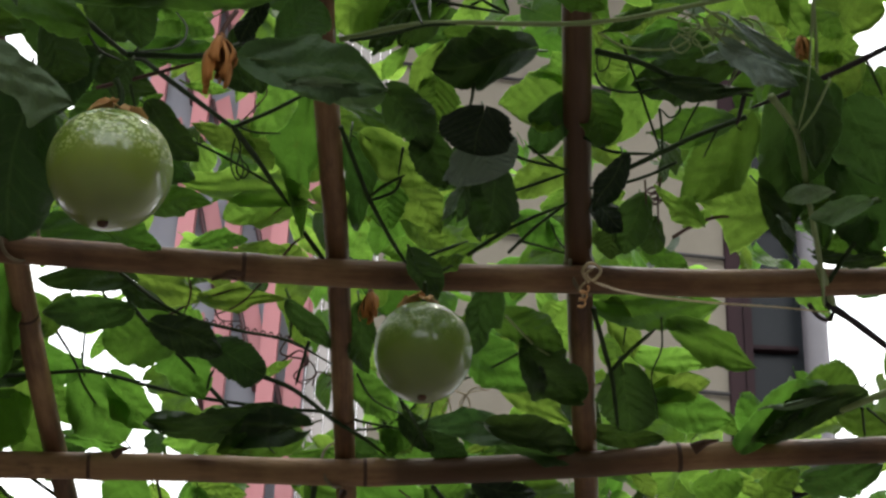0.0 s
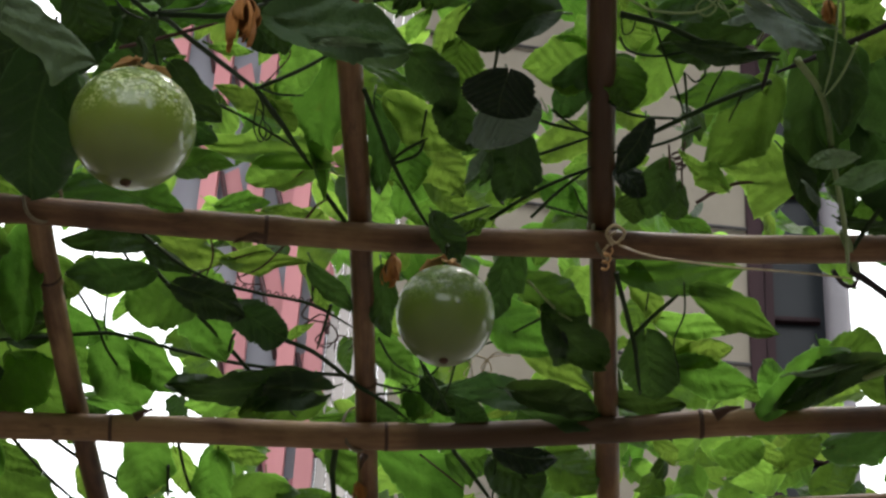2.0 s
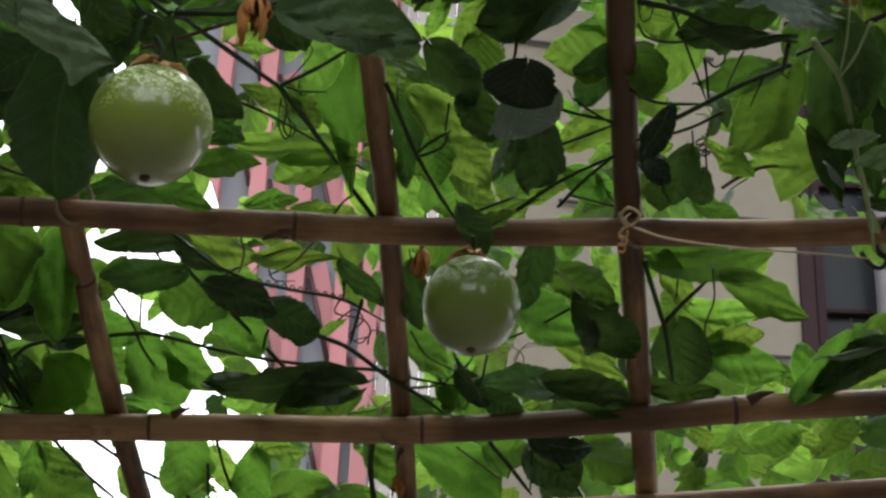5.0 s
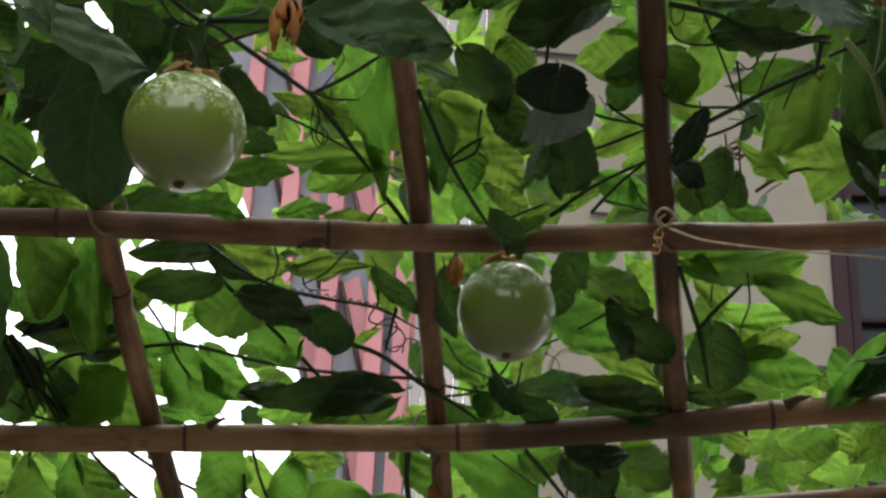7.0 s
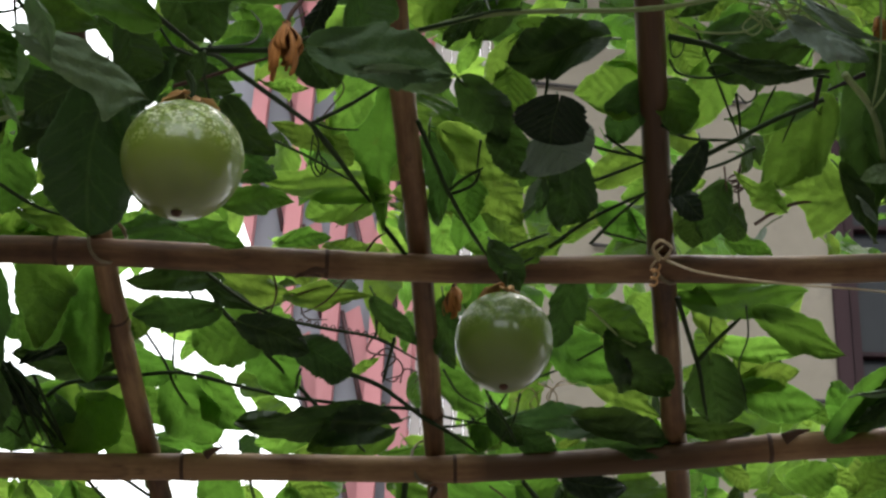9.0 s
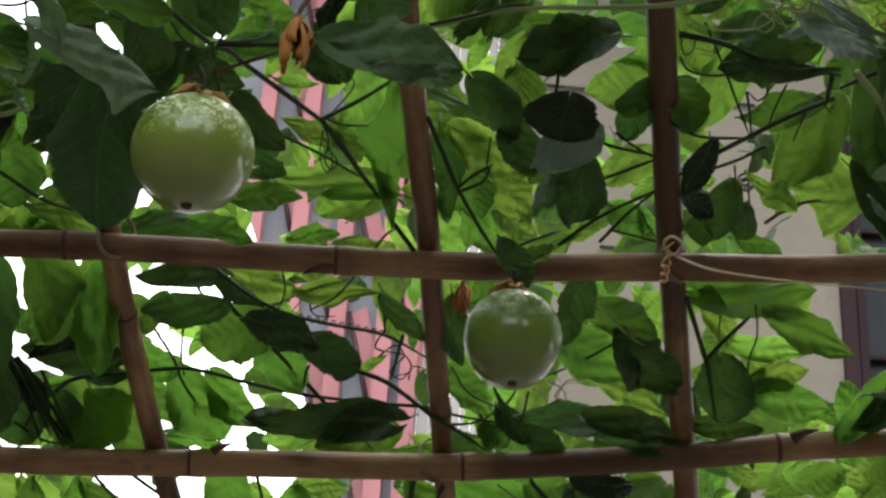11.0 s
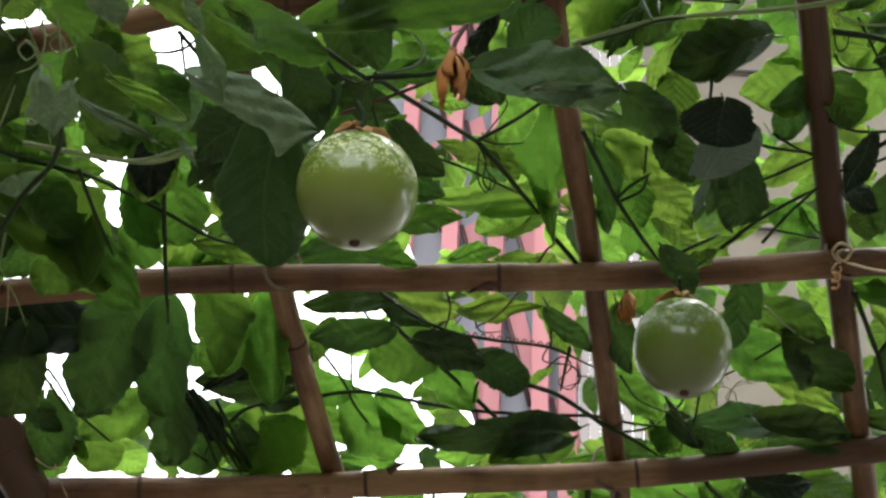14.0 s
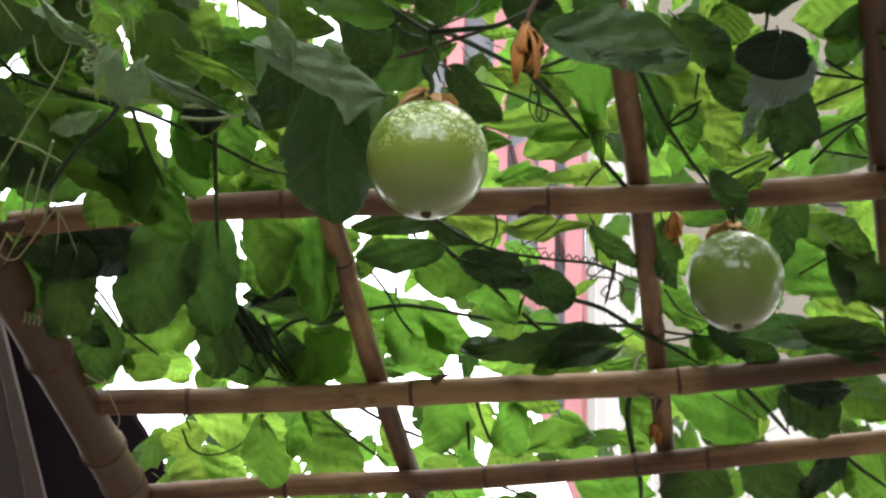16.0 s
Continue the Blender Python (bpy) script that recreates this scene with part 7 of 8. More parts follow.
gap((-0.688, 1.709, 2.382), (-0.847, 2.145, 2.568), 0.009)
gap((-0.726, 1.649, 2.397), (-0.898, 2.077, 2.589), 0.005)
gap((-0.517, 1.605, 2.430), (-0.643, 2.041, 2.639), 0.010)
gap((-0.508, 1.631, 2.423), (-0.630, 2.070, 2.628), 0.010)
gap((-0.503, 1.649, 2.418), (-0.623, 2.090, 2.621), 0.006)
gap((-0.494, 1.694, 2.405), (-0.610, 2.140, 2.601), 0.009)
gap((-0.602, 1.633, 2.413), (-0.747, 2.068, 2.614), 0.004)
gap((-0.575, 1.673, 2.404), (-0.711, 2.112, 2.600), 0.005)
gap((-0.684, 1.826, 2.348), (-0.836, 2.271, 2.517), 0.019)
gap((-0.652, 1.831, 2.349), (-0.797, 2.278, 2.519), 0.013)
gap((-0.570, 1.844, 2.352), (-0.696, 2.296, 2.524), 0.012)
gap((-0.523, 1.821, 2.363), (-0.640, 2.274, 2.540), 0.010)
gap((-0.654, 1.919, 2.322), (-0.795, 2.372, 2.480), 0.013)
gap((-0.680, 1.915, 2.321), (-0.827, 2.366, 2.479), 0.013)
gap((-0.659, 1.979, 2.304), (-0.797, 2.435, 2.454), 0.005)
gap((-0.629, 2.018, 2.294), (-0.760, 2.477, 2.442), 0.006)
gap((-0.600, 2.011, 2.299), (-0.725, 2.472, 2.448), 0.005)
gap((-0.562, 1.945, 2.323), (-0.681, 2.403, 2.481), 0.004)
gap((-0.508, 1.964, 2.322), (-0.615, 2.426, 2.480), 0.008)
gap((-0.451, 1.946, 2.332), (-0.546, 2.409, 2.494), 0.016)
gap((-0.438, 1.992, 2.320), (-0.529, 2.458, 2.476), 0.019)
gap((-0.448, 1.968, 2.326), (-0.542, 2.433, 2.485), 0.013)
gap((-0.382, 1.936, 2.341), (-0.463, 2.400, 2.507), 0.008)
gap((-0.377, 1.969, 2.332), (-0.455, 2.435, 2.494), 0.006)
gap((-0.349, 1.839, 2.374), (-0.425, 2.299, 2.554), 0.016)
gap((-0.373, 1.825, 2.376), (-0.454, 2.284, 2.557), 0.013)
gap((-0.368, 2.025, 2.316), (-0.442, 2.495, 2.470), 0.008)
gap((-0.319, 1.961, 2.339), (-0.385, 2.429, 2.503), 0.005)
gap((-0.299, 2.014, 2.325), (-0.358, 2.485, 2.483), 0.005)
gap((-0.263, 1.867, 2.373), (-0.317, 2.331, 2.552), 0.005)
gap((-0.250, 2.005, 2.332), (-0.299, 2.476, 2.493), 0.005)
gap((-0.240, 1.963, 2.346), (-0.287, 2.433, 2.512), 0.005)
gap((-0.161, 1.858, 2.384), (-0.191, 2.323, 2.567), 0.013)
gap((-0.169, 1.980, 2.347), (-0.199, 2.451, 2.513), 0.023)
gap((-0.131, 2.018, 2.339), (-0.152, 2.491, 2.500), 0.006)
gap((0.034, 2.027, 2.350), (0.050, 2.500, 2.513), 0.013)
gap((-0.006, 2.110, 2.322), (0.001, 2.587, 2.474), 0.013)
gap((0.063, 2.150, 2.316), (0.084, 2.627, 2.464), 0.008)
gap((0.110, 2.134, 2.325), (0.142, 2.610, 2.475), 0.006)
gap((0.145, 2.017, 2.363), (0.186, 2.487, 2.529), 0.006)
gap((0.146, 2.169, 2.317), (0.184, 2.645, 2.464), 0.008)
gap((-0.447, 2.092, 2.289), (-0.536, 2.562, 2.433), 0.016)
gap((-0.323, 2.114, 2.293), (-0.386, 2.588, 2.438), 0.019)
gap((-0.262, 2.129, 2.294), (-0.311, 2.605, 2.438), 0.016)
gap((-0.227, 2.129, 2.297), (-0.268, 2.605, 2.442), 0.019)
gap((0.379, 1.367, 2.582), (0.487, 1.757, 2.876), 0.023)
gap((0.470, 1.733, 2.478), (0.587, 2.162, 2.708), 0.039)
gap((0.434, 1.732, 2.476), (0.541, 2.162, 2.706), 0.026)
gap((0.467, 1.809, 2.455), (0.580, 2.245, 2.673), 0.016)
gap((0.458, 1.889, 2.430), (0.565, 2.332, 2.636), 0.014)
gap((0.471, 1.995, 2.399), (0.577, 2.444, 2.591), 0.012)
gap((0.523, 1.987, 2.406), (0.640, 2.434, 2.598), 0.010)
gap((0.364, 1.713, 2.476), (0.456, 2.145, 2.709), 0.026)
gap((0.375, 1.779, 2.456), (0.468, 2.217, 2.679), 0.026)
gap((0.315, 1.743, 2.462), (0.394, 2.181, 2.691), 0.019)
gap((-0.457, 1.315, 2.525), (-0.587, 1.707, 2.806), 0.032)
gap((-0.480, 1.299, 2.528), (-0.617, 1.688, 2.811), 0.019)
gap((-0.434, 1.331, 2.522), (-0.557, 1.727, 2.802), 0.023)
gap((-0.381, 1.361, 2.518), (-0.488, 1.764, 2.795), 0.018)
gap((-0.444, 1.355, 2.514), (-0.569, 1.754, 2.788), 0.013)
gap((-0.525, 1.642, 2.419), (-0.657, 2.071, 2.639), 0.006)
gap((-0.523, 1.667, 2.412), (-0.653, 2.099, 2.628), 0.006)
gap((-0.526, 1.617, 2.427), (-0.659, 2.044, 2.651), 0.012)
gap((-0.542, 1.607, 2.428), (-0.679, 2.032, 2.653), 0.009)
gap((-0.568, 1.603, 2.427), (-0.712, 2.026, 2.651), 0.006)
gap((-0.466, 1.614, 2.433), (-0.584, 2.043, 2.660), 0.009)
gap((-0.687, 1.698, 2.387), (-0.853, 2.124, 2.591), 0.010)
gap((-0.684, 1.729, 2.378), (-0.848, 2.158, 2.577), 0.006)
gap((-0.592, 1.692, 2.398), (-0.737, 2.123, 2.607), 0.005)
gap((-0.484, 1.689, 2.409), (-0.603, 2.125, 2.623), 0.008)
gap((-0.496, 1.704, 2.403), (-0.617, 2.141, 2.614), 0.005)
gap((-0.737, 1.594, 2.414), (-0.921, 2.006, 2.630), 0.008)
gap((-0.741, 1.660, 2.394), (-0.922, 2.078, 2.600), 0.005)
gap((-0.536, 1.707, 2.398), (-0.668, 2.142, 2.608), 0.004)
gap((-0.490, 1.464, 2.477), (-0.621, 1.875, 2.729), 0.009)
gap((-0.471, 1.456, 2.481), (-0.598, 1.867, 2.735), 0.008)
gap((-0.566, 1.474, 2.466), (-0.716, 1.883, 2.712), 0.012)
gap((-0.566, 1.453, 2.473), (-0.718, 1.859, 2.722), 0.008)
gap((-0.469, 1.471, 2.477), (-0.594, 1.884, 2.728), 0.008)
gap((-0.690, 1.355, 2.491), (-0.878, 1.739, 2.749), 0.010)
gap((-0.682, 1.366, 2.489), (-0.868, 1.753, 2.745), 0.006)
gap((-0.668, 1.385, 2.484), (-0.850, 1.775, 2.739), 0.005)
gap((-0.672, 1.467, 2.459), (-0.848, 1.868, 2.699), 0.005)
gap((-0.631, 1.535, 2.442), (-0.793, 1.947, 2.674), 0.009)
gap((-0.733, 1.532, 2.433), (-0.920, 1.937, 2.659), 0.013)
gap((-0.567, 1.549, 2.444), (-0.713, 1.966, 2.677), 0.005)
gap((-0.550, 1.565, 2.440), (-0.691, 1.985, 2.672), 0.004)
gap((-0.596, 1.514, 2.452), (-0.752, 1.926, 2.689), 0.005)
gap((-0.502, 1.520, 2.458), (-0.634, 1.938, 2.700), 0.006)
gap((-0.488, 1.537, 2.454), (-0.616, 1.958, 2.694), 0.009)
gap((0.174, 1.467, 2.535), (0.222, 1.879, 2.814), 0.006)
gap((0.192, 1.550, 2.511), (0.242, 1.972, 2.774), 0.013)
gap((0.175, 1.525, 2.517), (0.222, 1.945, 2.785), 0.010)
gap((0.211, 1.478, 2.535), (0.268, 1.891, 2.811), 0.006)
gap((0.246, 1.600, 2.500), (0.310, 2.026, 2.755), 0.015)
gap((0.270, 1.611, 2.499), (0.340, 2.036, 2.752), 0.018)
gap((0.332, 1.603, 2.507), (0.418, 2.025, 2.760), 0.013)
gap((0.265, 1.440, 2.551), (0.338, 1.845, 2.834), 0.008)
gap((0.199, 1.428, 2.549), (0.254, 1.835, 2.835), 0.005)
gap((0.298, 1.749, 2.459), (0.372, 2.187, 2.689), 0.014)
gap((0.300, 1.783, 2.449), (0.373, 2.224, 2.673), 0.014)
gap((0.312, 1.826, 2.437), (0.387, 2.270, 2.654), 0.010)
gap((0.250, 1.725, 2.463), (0.312, 2.162, 2.696), 0.005)
gap((0.175, 1.778, 2.440), (0.217, 2.223, 2.664), 0.006)
gap((0.204, 1.738, 2.455), (0.254, 2.178, 2.686), 0.004)
gap((0.363, 1.719, 2.474), (0.453, 2.151, 2.708), 0.026)
gap((0.356, 1.751, 2.464), (0.443, 2.187, 2.693), 0.026)
gap((0.363, 1.793, 2.451), (0.451, 2.233, 2.674), 0.016)
gap((0.067, 1.474, 2.524), (0.084, 1.890, 2.800), 0.006)
gap((0.052, 1.415, 2.540), (0.066, 1.824, 2.828), 0.009)
gap((0.099, 1.544, 2.505), (0.125, 1.968, 2.769), 0.008)
gap((0.049, 1.817, 2.418), (0.060, 2.267, 2.634), 0.019)
gap((-0.035, 1.386, 2.541), (-0.042, 1.797, 2.826), 0.008)
gap((-0.046, 1.403, 2.535), (-0.056, 1.817, 2.816), 0.006)
gap((0.034, 1.421, 2.536), (0.047, 1.836, 2.815), 0.012)
gap((0.049, 1.420, 2.538), (0.067, 1.835, 2.817), 0.009)
gap((0.060, 1.467, 2.524), (0.080, 1.888, 2.794), 0.008)
gap((0.075, 1.411, 2.543), (0.100, 1.824, 2.824), 0.008)
gap((0.013, 1.425, 2.533), (0.020, 1.840, 2.811), 0.006)
gap((0.070, 1.385, 2.550), (0.094, 1.794, 2.836), 0.008)
gap((0.081, 1.548, 2.502), (0.107, 1.977, 2.757), 0.009)
gap((-0.389, 1.644, 2.431), (-0.494, 2.074, 2.664), 0.010)
gap((-0.403, 1.643, 2.430), (-0.512, 2.073, 2.662), 0.008)
gap((-0.307, 1.629, 2.443), (-0.392, 2.061, 2.682), 0.006)
gap((-0.331, 1.640, 2.438), (-0.422, 2.071, 2.674), 0.005)
gap((-0.397, 1.711, 2.410), (-0.502, 2.147, 2.632), 0.008)
gap((-0.378, 1.700, 2.416), (-0.479, 2.135, 2.639), 0.008)
gap((-0.385, 1.732, 2.405), (-0.486, 2.170, 2.624), 0.007)
gap((-0.359, 1.725, 2.410), (-0.454, 2.164, 2.630), 0.008)
gap((-0.360, 1.750, 2.402), (-0.454, 2.190, 2.618), 0.006)
gap((-0.371, 1.766, 2.396), (-0.467, 2.208, 2.610), 0.006)
gap((-0.319, 1.762, 2.402), (-0.403, 2.205, 2.618), 0.005)
gap((-0.381, 1.804, 2.384), (-0.478, 2.248, 2.591), 0.006)
gap((-0.303, 1.812, 2.388), (-0.381, 2.260, 2.597), 0.010)
gap((-0.295, 1.835, 2.382), (-0.371, 2.284, 2.588), 0.006)
gap((-0.370, 1.839, 2.374), (-0.463, 2.287, 2.576), 0.004)
gap((-0.384, 1.861, 2.366), (-0.480, 2.310, 2.565), 0.004)
gap((-0.258, 1.793, 2.398), (-0.327, 2.240, 2.611), 0.006)
gap((-0.218, 1.884, 2.374), (-0.274, 2.339, 2.574), 0.004)
gap((-0.227, 1.782, 2.404), (-0.288, 2.229, 2.620), 0.008)
gap((-0.217, 1.708, 2.427), (-0.277, 2.149, 2.656), 0.012)
gap((-0.194, 1.718, 2.427), (-0.248, 2.160, 2.654), 0.012)
gap((-0.182, 1.702, 2.432), (-0.232, 2.143, 2.663), 0.014)
gap((-0.171, 1.735, 2.423), (-0.219, 2.179, 2.648), 0.014)
gap((-0.167, 1.786, 2.408), (-0.213, 2.234, 2.625), 0.014)
gap((-0.186, 1.810, 2.399), (-0.236, 2.260, 2.612), 0.009)
gap((-0.150, 1.838, 2.394), (-0.191, 2.291, 2.603), 0.014)
gap((-0.226, 1.668, 2.439), (-0.290, 2.105, 2.673), 0.007)
gap((-0.245, 1.691, 2.430), (-0.313, 2.130, 2.660), 0.006)
gap((-0.126, 1.849, 2.393), (-0.161, 2.302, 2.601), 0.012)

rnd = random.Random(5)
FAR, middles = [], []
for _ in range(4200):
    x, y, size = rnd.uniform(-1.0, 0.85), rnd.uniform(1.15, 2.8), rnd.uniform(0.045, 0.085)
    at = Vector(deck(x, y, rnd.uniform(0.16, 0.45)))
    if y > 1.6 and x < -0.34 * (y + 0.07) or y > 2.0 and rnd.random() < 0.2:
        continue
    if any((at - q).cross(d).length < w + 0.30 * size for q, d, w in GAPS):
        continue
    if any((at - q).length < 0.058 for q in middles):
        continue
    middles.append(at)
    a = rnd.gauss(math.pi / 2, 1.0)
    half = Vector((math.cos(a), rnd.uniform(-0.5, 0.5), -math.sin(a))).normalized() * (size / 2)
    FAR.append((rnd.choices("gdy", (6, 1.2, 4.0))[0], at - half, at + half, rnd.gauss(0, 38), rnd.uniform(0.8, 1.0), rnd.randrange(14)))
joined_leaves("foliage", FAR, VINE)


# curled tendrils and dry bits on the vine
stem(VINE, [(0.104, 1.143, 2.188), (0.099, 1.132, 2.191), (0.104, 1.124, 2.193), (0.112, 1.132, 2.192), (0.107, 1.142, 2.189), (0.102, 1.135, 2.190), (0.106, 1.130, 2.192)], 0.0012, 0.0010, TENDRIL, "tendril")
stem(VINE, [(0.102, 1.149, 2.191), (0.099, 1.156, 2.189), (0.102, 1.162, 2.187), (0.099, 1.168, 2.186)], 0.0009, 0.0007, TENDRIL, "tendril")
stem(VINE, [(0.109, 1.143, 2.188), (0.149, 1.256, 2.243), (0.225, 1.369, 2.300), (0.309, 1.480, 2.359), (0.382, 1.590, 2.416)], 0.0010, 0.0010, TENDRIL, "tendril")
coil(VINE, (0.102, 1.147, 2.186), (0.101, 1.169, 2.180), 3, 0.0030, 0.0008, CALYX)
stem(VINE, [(-0.291, 1.700, 2.431), (-0.263, 1.682, 2.439), (-0.233, 1.668, 2.446), (-0.188, 1.654, 2.454)], 0.0012, 0.0010, STEM_WOODY, "tendril")
stem(VINE, [(-0.155, 1.673, 2.451), (-0.155, 1.721, 2.436), (-0.167, 1.753, 2.426), (-0.137, 1.765, 2.424), (-0.131, 1.789, 2.418), (-0.151, 1.797, 2.414)], 0.0011, 0.0009, STEM_WOODY, "tendril")
stem(VINE, [(-0.134, 1.802, 2.413), (-0.129, 1.783, 2.420), (-0.113, 1.791, 2.419), (-0.119, 1.806, 2.414)], 0.0009, 0.0007, STEM_WOODY, "tendril")
stem(VINE, [(-0.233, 1.668, 2.446), (-0.229, 1.700, 2.436), (-0.206, 1.706, 2.437)], 0.0010, 0.0008, STEM_WOODY, "tendril")
stem(VINE, [(-0.009, 1.805, 2.395), (0.002, 1.787, 2.402), (0.012, 1.791, 2.401), (0.016, 1.816, 2.394), (0.007, 1.810, 2.395), (0.017, 1.789, 2.402)], 0.0008, 0.0006, TENDRIL, "tendril")
stem(VINE, [(0.025, 1.816, 2.395), (0.032, 1.789, 2.404), (0.042, 1.778, 2.408), (0.055, 1.785, 2.407)], 0.0008, 0.0006, TENDRIL, "tendril")
stem(VINE, [(-0.091, 1.865, 2.391), (-0.060, 1.863, 2.395), (-0.029, 1.838, 2.405), (-0.016, 1.813, 2.413)], 0.0016, 0.0013, STEM, "tendril")
stem(VINE, [(-0.078, 1.817, 2.407), (-0.054, 1.859, 2.397), (-0.036, 1.900, 2.385)], 0.0018, 0.0014, STEM, "tendril")
stem(VINE, [(-0.041, 1.812, 2.412), (-0.032, 1.856, 2.399), (-0.039, 1.909, 2.382)], 0.0016, 0.0013, STEM, "tendril")
coil(VINE, (-0.245, 1.704, 2.434), (-0.153, 1.734, 2.433), 11, 0.0035, 0.0008, STEM_WOODY)
coil(VINE, (-0.280, 1.695, 2.434), (-0.246, 1.716, 2.430), 4, 0.0050, 0.0008, STEM_WOODY)
stem(VINE, [(-0.192, 1.362, 2.454), (-0.185, 1.388, 2.447), (-0.190, 1.414, 2.440), (-0.184, 1.424, 2.437), (-0.179, 1.414, 2.441), (-0.186, 1.401, 2.444)], 0.0010, 0.0008, STEM, "tendril")
coil(VINE, (0.208, 1.576, 2.544), (0.217, 1.598, 2.537), 3, 0.0070, 0.0012, STEM_WOODY)
stem(VINE, [(0.016, 1.780, 2.405), (0.032, 1.789, 2.403), (0.036, 1.807, 2.398), (0.025, 1.802, 2.399), (0.035, 1.785, 2.405), (0.059, 1.782, 2.408)], 0.0008, 0.0006, TENDRIL, "tendril")
stem(VINE, [(-0.169, 1.801, 2.440), (-0.150, 1.785, 2.446), (-0.141, 1.802, 2.442), (-0.157, 1.823, 2.434), (-0.145, 1.836, 2.431), (-0.132, 1.819, 2.437)], 0.0010, 0.0008, STEM_WOODY, "tendril")
stem(VINE, [(0.196, 1.240, 2.505), (0.208, 1.251, 2.503), (0.201, 1.260, 2.500), (0.190, 1.252, 2.501), (0.199, 1.241, 2.505), (0.213, 1.248, 2.504), (0.225, 1.270, 2.499)], 0.0010, 0.0008, STEM_PALE, "tendril")
stem(VINE, [(0.210, 1.255, 2.502), (0.222, 1.266, 2.500), (0.215, 1.276, 2.497), (0.204, 1.267, 2.498), (0.213, 1.256, 2.502), (0.227, 1.263, 2.501), (0.239, 1.286, 2.496)], 0.0010, 0.0008, STEM_PALE, "tendril")
stem(VINE, [(0.217, 1.238, 2.507), (0.229, 1.249, 2.505), (0.222, 1.258, 2.502), (0.212, 1.249, 2.504), (0.220, 1.239, 2.507), (0.234, 1.245, 2.507), (0.246, 1.268, 2.502)], 0.0010, 0.0008, STEM_PALE, "tendril")
stem(VINE, [(0.235, 1.262, 2.502), (0.247, 1.273, 2.500), (0.240, 1.282, 2.497), (0.230, 1.274, 2.499), (0.238, 1.263, 2.502), (0.252, 1.270, 2.502), (0.265, 1.293, 2.497)], 0.0010, 0.0008, STEM_PALE, "tendril")
stem(VINE, [(0.242, 1.245, 2.508), (0.254, 1.255, 2.506), (0.247, 1.265, 2.503), (0.237, 1.256, 2.504), (0.245, 1.246, 2.507), (0.259, 1.252, 2.507), (0.272, 1.275, 2.502)], 0.0010, 0.0008, STEM_PALE, "tendril")
stem(VINE, [(0.191, 1.260, 2.499), (0.203, 1.272, 2.497), (0.196, 1.281, 2.494), (0.186, 1.272, 2.495), (0.194, 1.262, 2.499), (0.208, 1.268, 2.498), (0.220, 1.291, 2.493)], 0.0010, 0.0008, STEM_PALE, "tendril")
stem(VINE, [(0.125, 1.274, 2.506), (0.151, 1.290, 2.504), (0.186, 1.293, 2.506), (0.203, 1.283, 2.510), (0.203, 1.265, 2.515)], 0.0012, 0.0010, STEM_PALE, "tendril")
stem(VINE, [(0.190, 1.315, 2.558), (0.227, 1.329, 2.557), (0.256, 1.353, 2.552)], 0.0012, 0.0010, STEM_PALE, "tendril")
stem(VINE, [(0.218, 1.304, 2.564), (0.250, 1.330, 2.559), (0.273, 1.366, 2.550)], 0.0012, 0.0010, STEM_PALE, "tendril")
stem(VINE, [(0.201, 1.327, 2.555), (0.253, 1.330, 2.559), (0.295, 1.342, 2.559)], 0.0012, 0.0010, STEM_PALE, "tendril")
stem(VINE, [(0.245, 1.310, 2.564), (0.243, 1.335, 2.556), (0.233, 1.371, 2.545)], 0.0012, 0.0010, STEM_PALE, "tendril")
stem(VINE, [(0.233, 1.334, 2.556), (0.281, 1.346, 2.556), (0.320, 1.367, 2.553)], 0.0012, 0.0010, STEM_PALE, "tendril")
stem(VINE, [(0.269, 1.335, 2.559), (0.267, 1.357, 2.552), (0.256, 1.390, 2.541)], 0.0012, 0.0010, STEM_PALE, "tendril")
stem(VINE, [(0.256, 1.353, 2.552), (0.277, 1.370, 2.549), (0.289, 1.398, 2.542)], 0.0012, 0.0010, STEM_PALE, "tendril")
stem(VINE, [(-0.484, 1.041, 2.393), (-0.479, 1.053, 2.391), (-0.488, 1.060, 2.389), (-0.492, 1.049, 2.391), (-0.481, 1.043, 2.393), (-0.480, 1.064, 2.388)], 0.0009, 0.0007, STEM_PALE, "tendril")
stem(VINE, [(-0.483, 1.069, 2.387), (-0.478, 1.081, 2.385), (-0.488, 1.088, 2.383), (-0.491, 1.077, 2.385), (-0.480, 1.071, 2.387), (-0.479, 1.093, 2.382)], 0.0009, 0.0007, STEM_PALE, "tendril")
stem(VINE, [(-0.507, 1.089, 2.381), (-0.502, 1.101, 2.379), (-0.512, 1.108, 2.376), (-0.515, 1.097, 2.379), (-0.504, 1.091, 2.381), (-0.503, 1.113, 2.376)], 0.0009, 0.0007, STEM_PALE, "tendril")
stem(VINE, [(-0.500, 1.113, 2.376), (-0.496, 1.126, 2.374), (-0.505, 1.133, 2.371), (-0.508, 1.122, 2.374), (-0.497, 1.115, 2.376), (-0.496, 1.138, 2.371)], 0.0009, 0.0007, STEM_PALE, "tendril")
stem(VINE, [(-0.481, 1.087, 2.383), (-0.477, 1.099, 2.381), (-0.486, 1.106, 2.379), (-0.489, 1.095, 2.381), (-0.478, 1.088, 2.383), (-0.477, 1.111, 2.378)], 0.0009, 0.0007, STEM_PALE, "tendril")
coil(VINE, (-0.529, 1.178, 2.397), (-0.546, 1.214, 2.387), 4, 0.0060, 0.0014, STEM_PALE)
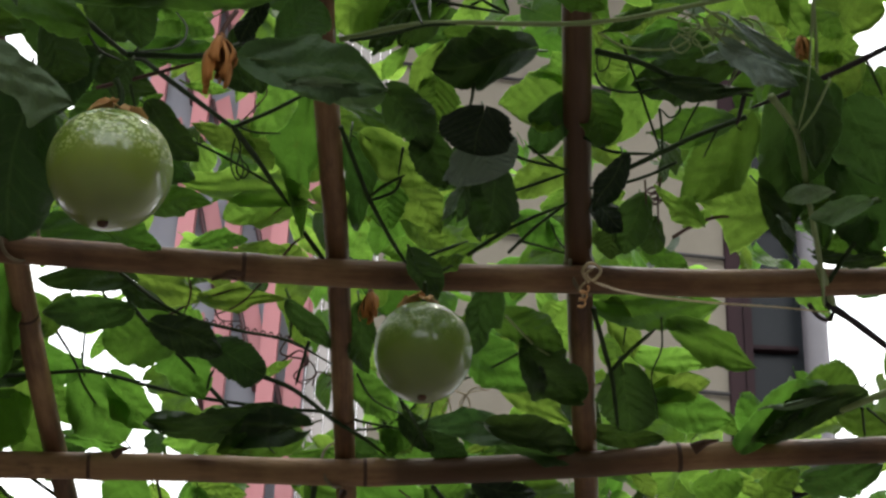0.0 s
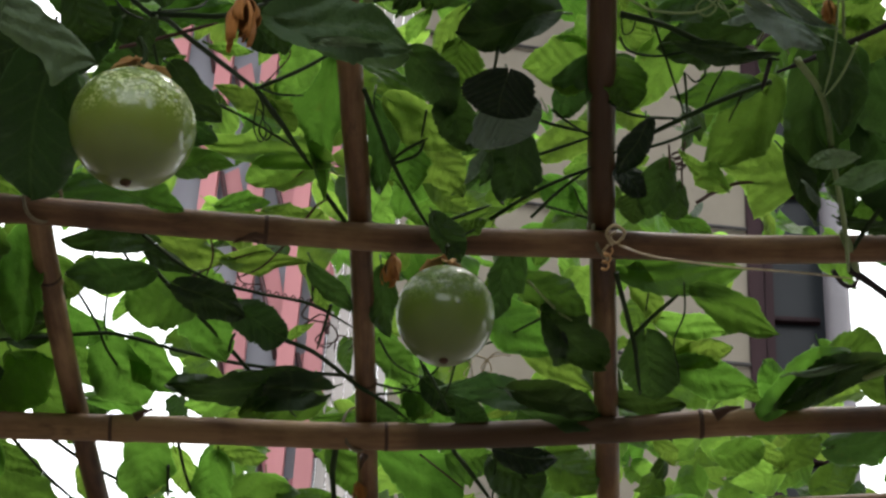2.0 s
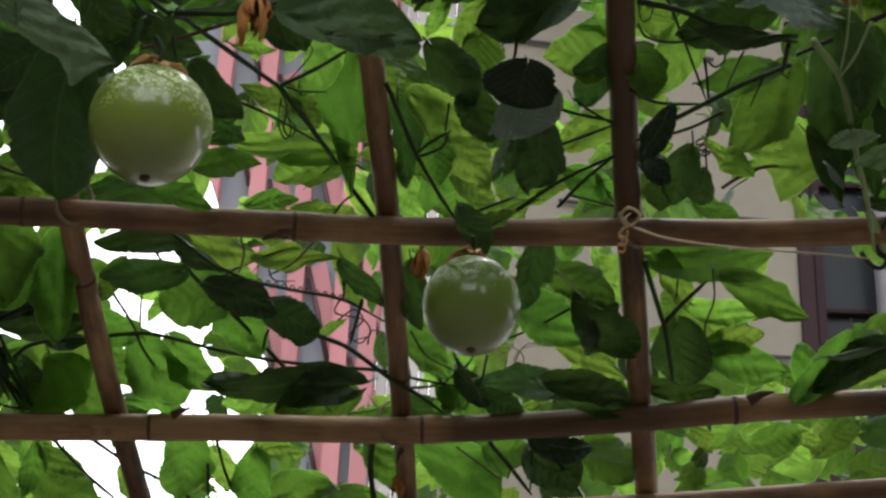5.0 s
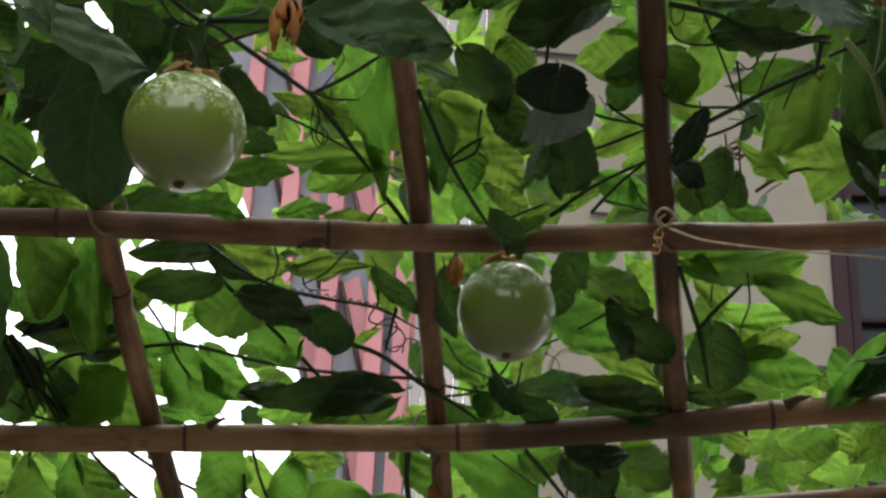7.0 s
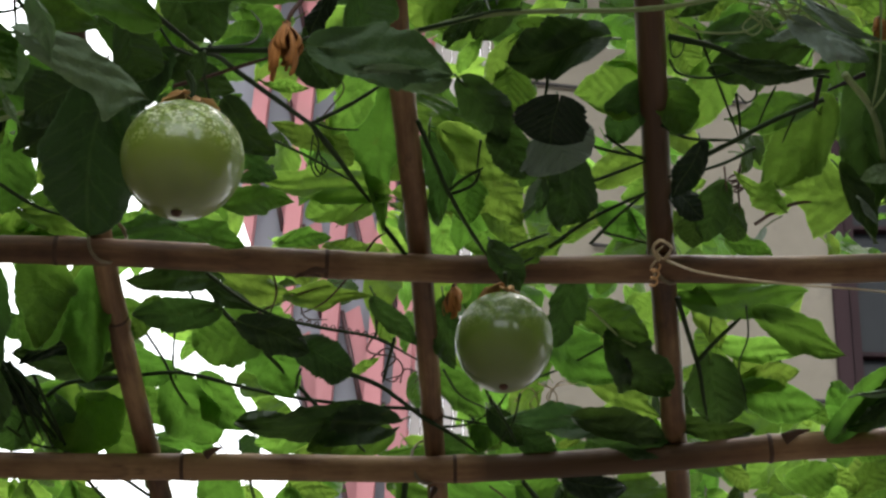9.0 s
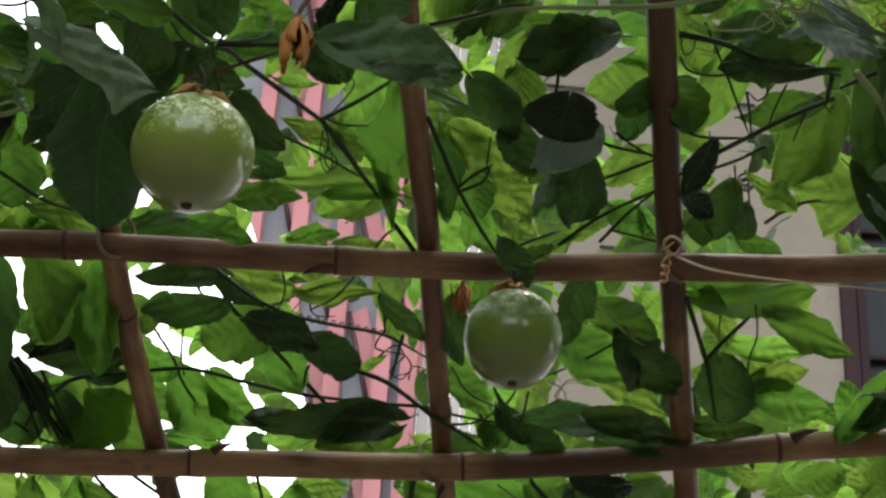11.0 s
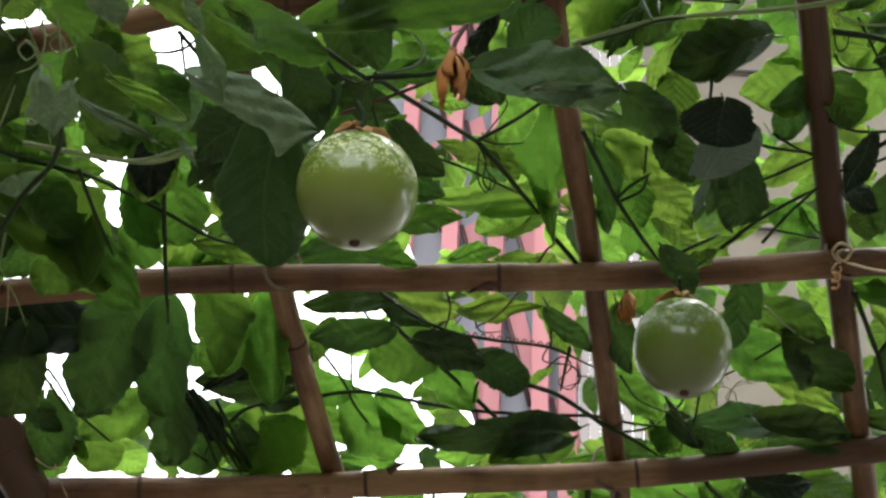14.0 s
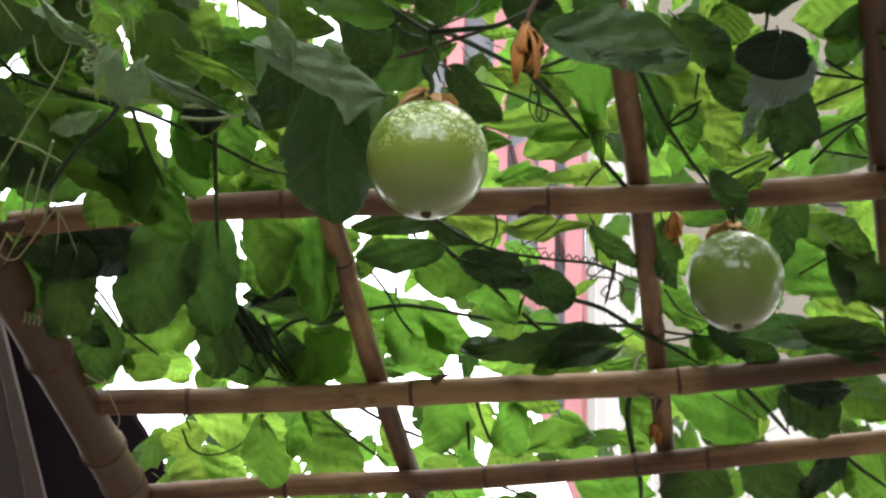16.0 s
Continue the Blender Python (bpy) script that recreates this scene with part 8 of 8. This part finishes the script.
stem(VINE, [(-0.721, 1.501, 2.378), (-0.739, 1.530, 2.369), (-0.725, 1.540, 2.367), (-0.691, 1.505, 2.380), (-0.665, 1.478, 2.390), (-0.669, 1.501, 2.383), (-0.683, 1.538, 2.371)], 0.0009, 0.0007, TENDRIL, "tendril")
coil(VINE, (-0.744, 1.620, 2.338), (-0.727, 1.631, 2.336), 4, 0.0060, 0.0010, STEM_PALE)
stem(VINE, [(-0.696, 1.755, 2.317), (-0.698, 1.785, 2.308), (-0.699, 1.826, 2.296), (-0.714, 1.856, 2.287)], 0.0009, 0.0007, TENDRIL, "tendril")
stem(VINE, [(-0.715, 1.743, 2.319), (-0.703, 1.759, 2.315), (-0.685, 1.762, 2.316), (-0.680, 1.778, 2.312)], 0.0009, 0.0007, TENDRIL, "tendril")
withered_flower((-0.155, 1.002, 2.270), 0.0265, 3)
withered_flower((-0.071, 1.649, 2.436), 0.024, 8)
withered_flower((0.332, 1.412, 2.607), 0.018, 5)
withered_flower((-0.105, 2.002, 2.334), 0.018, 6)
tie((-0.408, 1.547, 2.434))
tie((0.142, 1.614, 2.462))
tie((-0.108, 1.892, 2.360))
nub((-0.713, 1.521, 2.394), (-1.0, -0.3, -0.25), 0.035)
nub((-0.722, 1.530, 2.391), (-1.0, -0.3, 0.30), 0.030)
nub((-0.700, 1.539, 2.390), (-1.0, -0.3, -0.60), 0.030)
nub((-0.681, 1.518, 2.398), (-0.6, -0.3, 0.80), 0.020)
nub((-0.194, 1.574, 2.424), (-1.0, -0.3, -0.60), 0.028)
nub((-0.201, 1.578, 2.422), (-1.0, -0.3, -0.50), 0.026)
nub((-0.344, 1.833, 2.335), (1.0, -0.3, 0.35), 0.022)
nub((0.284, 1.857, 2.383), (1.0, -0.3, 0.30), 0.030)
nub((-0.098, 1.908, 2.335), (-0.2, -0.3, -1.00), 0.020)
nub((-0.140, 1.252, 2.522), (1.0, -0.3, 0.20), 0.020)

# ---------------------------------------------------------------- fruits


def passion_fruit(centre, radius, squash, mat, lean, stalk_to, label, seed):
    top = new("passion_fruit")
    top.matrix_world = Matrix.Translation(centre) @ pose(0, 0, 0, *lean)
    tagged(top, label, "fruit", group="passion fruits on the vine")
    rnd = random.Random(seed)
    bm = bmesh.new()
    bmesh.ops.create_uvsphere(bm, u_segments=48, v_segments=32, radius=1)
    for v in bm.verts:
        a, z = math.atan2(v.co.y, v.co.x), v.co.z
        r = 1 + 0.012 * math.cos(3 * a + seed) * (1 - z * z) + 0.02 * (1 - z * z) * z
        dent = 0.05 * math.exp(-((1 - z) / 0.03)) + 0.03 * math.exp(-((1 + z) / 0.02))
        v.co = Vector((v.co.x * r * radius, v.co.y * r * radius, (z * r - math.copysign(dent, z)) * radius * squash))
    part("body", bm_mesh("body", bm, mat, True), top)
    # dried sepals round the stalk
    for k in range(5):
        a = 2 * math.pi * k / 5 + rnd.uniform(-0.3, 0.3)
        d = Vector((math.cos(a), math.sin(a), 0))
        s = Vector((-math.sin(a), math.cos(a), 0))
        z0 = radius * squash * 0.97
        verts, faces = [], []
        for j in range(6):
            q = j / 5
            w = radius * 0.15 * math.sin(math.pi * (0.18 + 0.8 * q)) + 0.0006
            c = d * (radius * (0.06 + 0.50 * q)) + Vector((0, 0, z0 + radius * (0.05 + 0.16 * math.sin(2.4 * q + 0.6 * k) - 0.05 * q * q)))
            for e in (-1, 0, 1):
                verts.append(c + s * (w * e) + Vector((0, 0, 0.004 * abs(e) * rnd.uniform(0.2, 1.2))))
        for j in range(5):
            for e in range(2):
                o = j * 3 + e
                faces.append((o, o + 1, o + 4, o + 3))
        ob = part("sepal", mesh_of("sepal", verts, faces, CALYX), top, "dry brown curled sepal")
        mod = ob.modifiers.new("thick", "SOLIDIFY")
        mod.thickness = 0.0008
    # dark stub of the flower at the lower end
    bm = bmesh.new()
    bmesh.ops.create_icosphere(bm, subdivisions=2, radius=radius * 0.10)
    for v in bm.verts:
        v.co = v.co * (1 + 0.25 * noise.noise(v.co * 400)) + Vector((0, 0, -radius * squash * 0.955))
    part("blossom_end", bm_mesh("blossom_end", bm, BAMBOO_NODE, True), top, "dark dried blossom end")
    inv = top.matrix_world.inverted()
    e = inv @ Vector(stalk_to)
    z0 = Vector((0, 0, radius * squash * 0.95))
    v, f = tube_data(smooth_line([z0, z0.lerp(e, 0.5) + Vector((0.004, 0, 0.004)), e], 8), 0.0022, 7)
    part("stalk", mesh_of("stalk", v, f, STEM), top)
    return top


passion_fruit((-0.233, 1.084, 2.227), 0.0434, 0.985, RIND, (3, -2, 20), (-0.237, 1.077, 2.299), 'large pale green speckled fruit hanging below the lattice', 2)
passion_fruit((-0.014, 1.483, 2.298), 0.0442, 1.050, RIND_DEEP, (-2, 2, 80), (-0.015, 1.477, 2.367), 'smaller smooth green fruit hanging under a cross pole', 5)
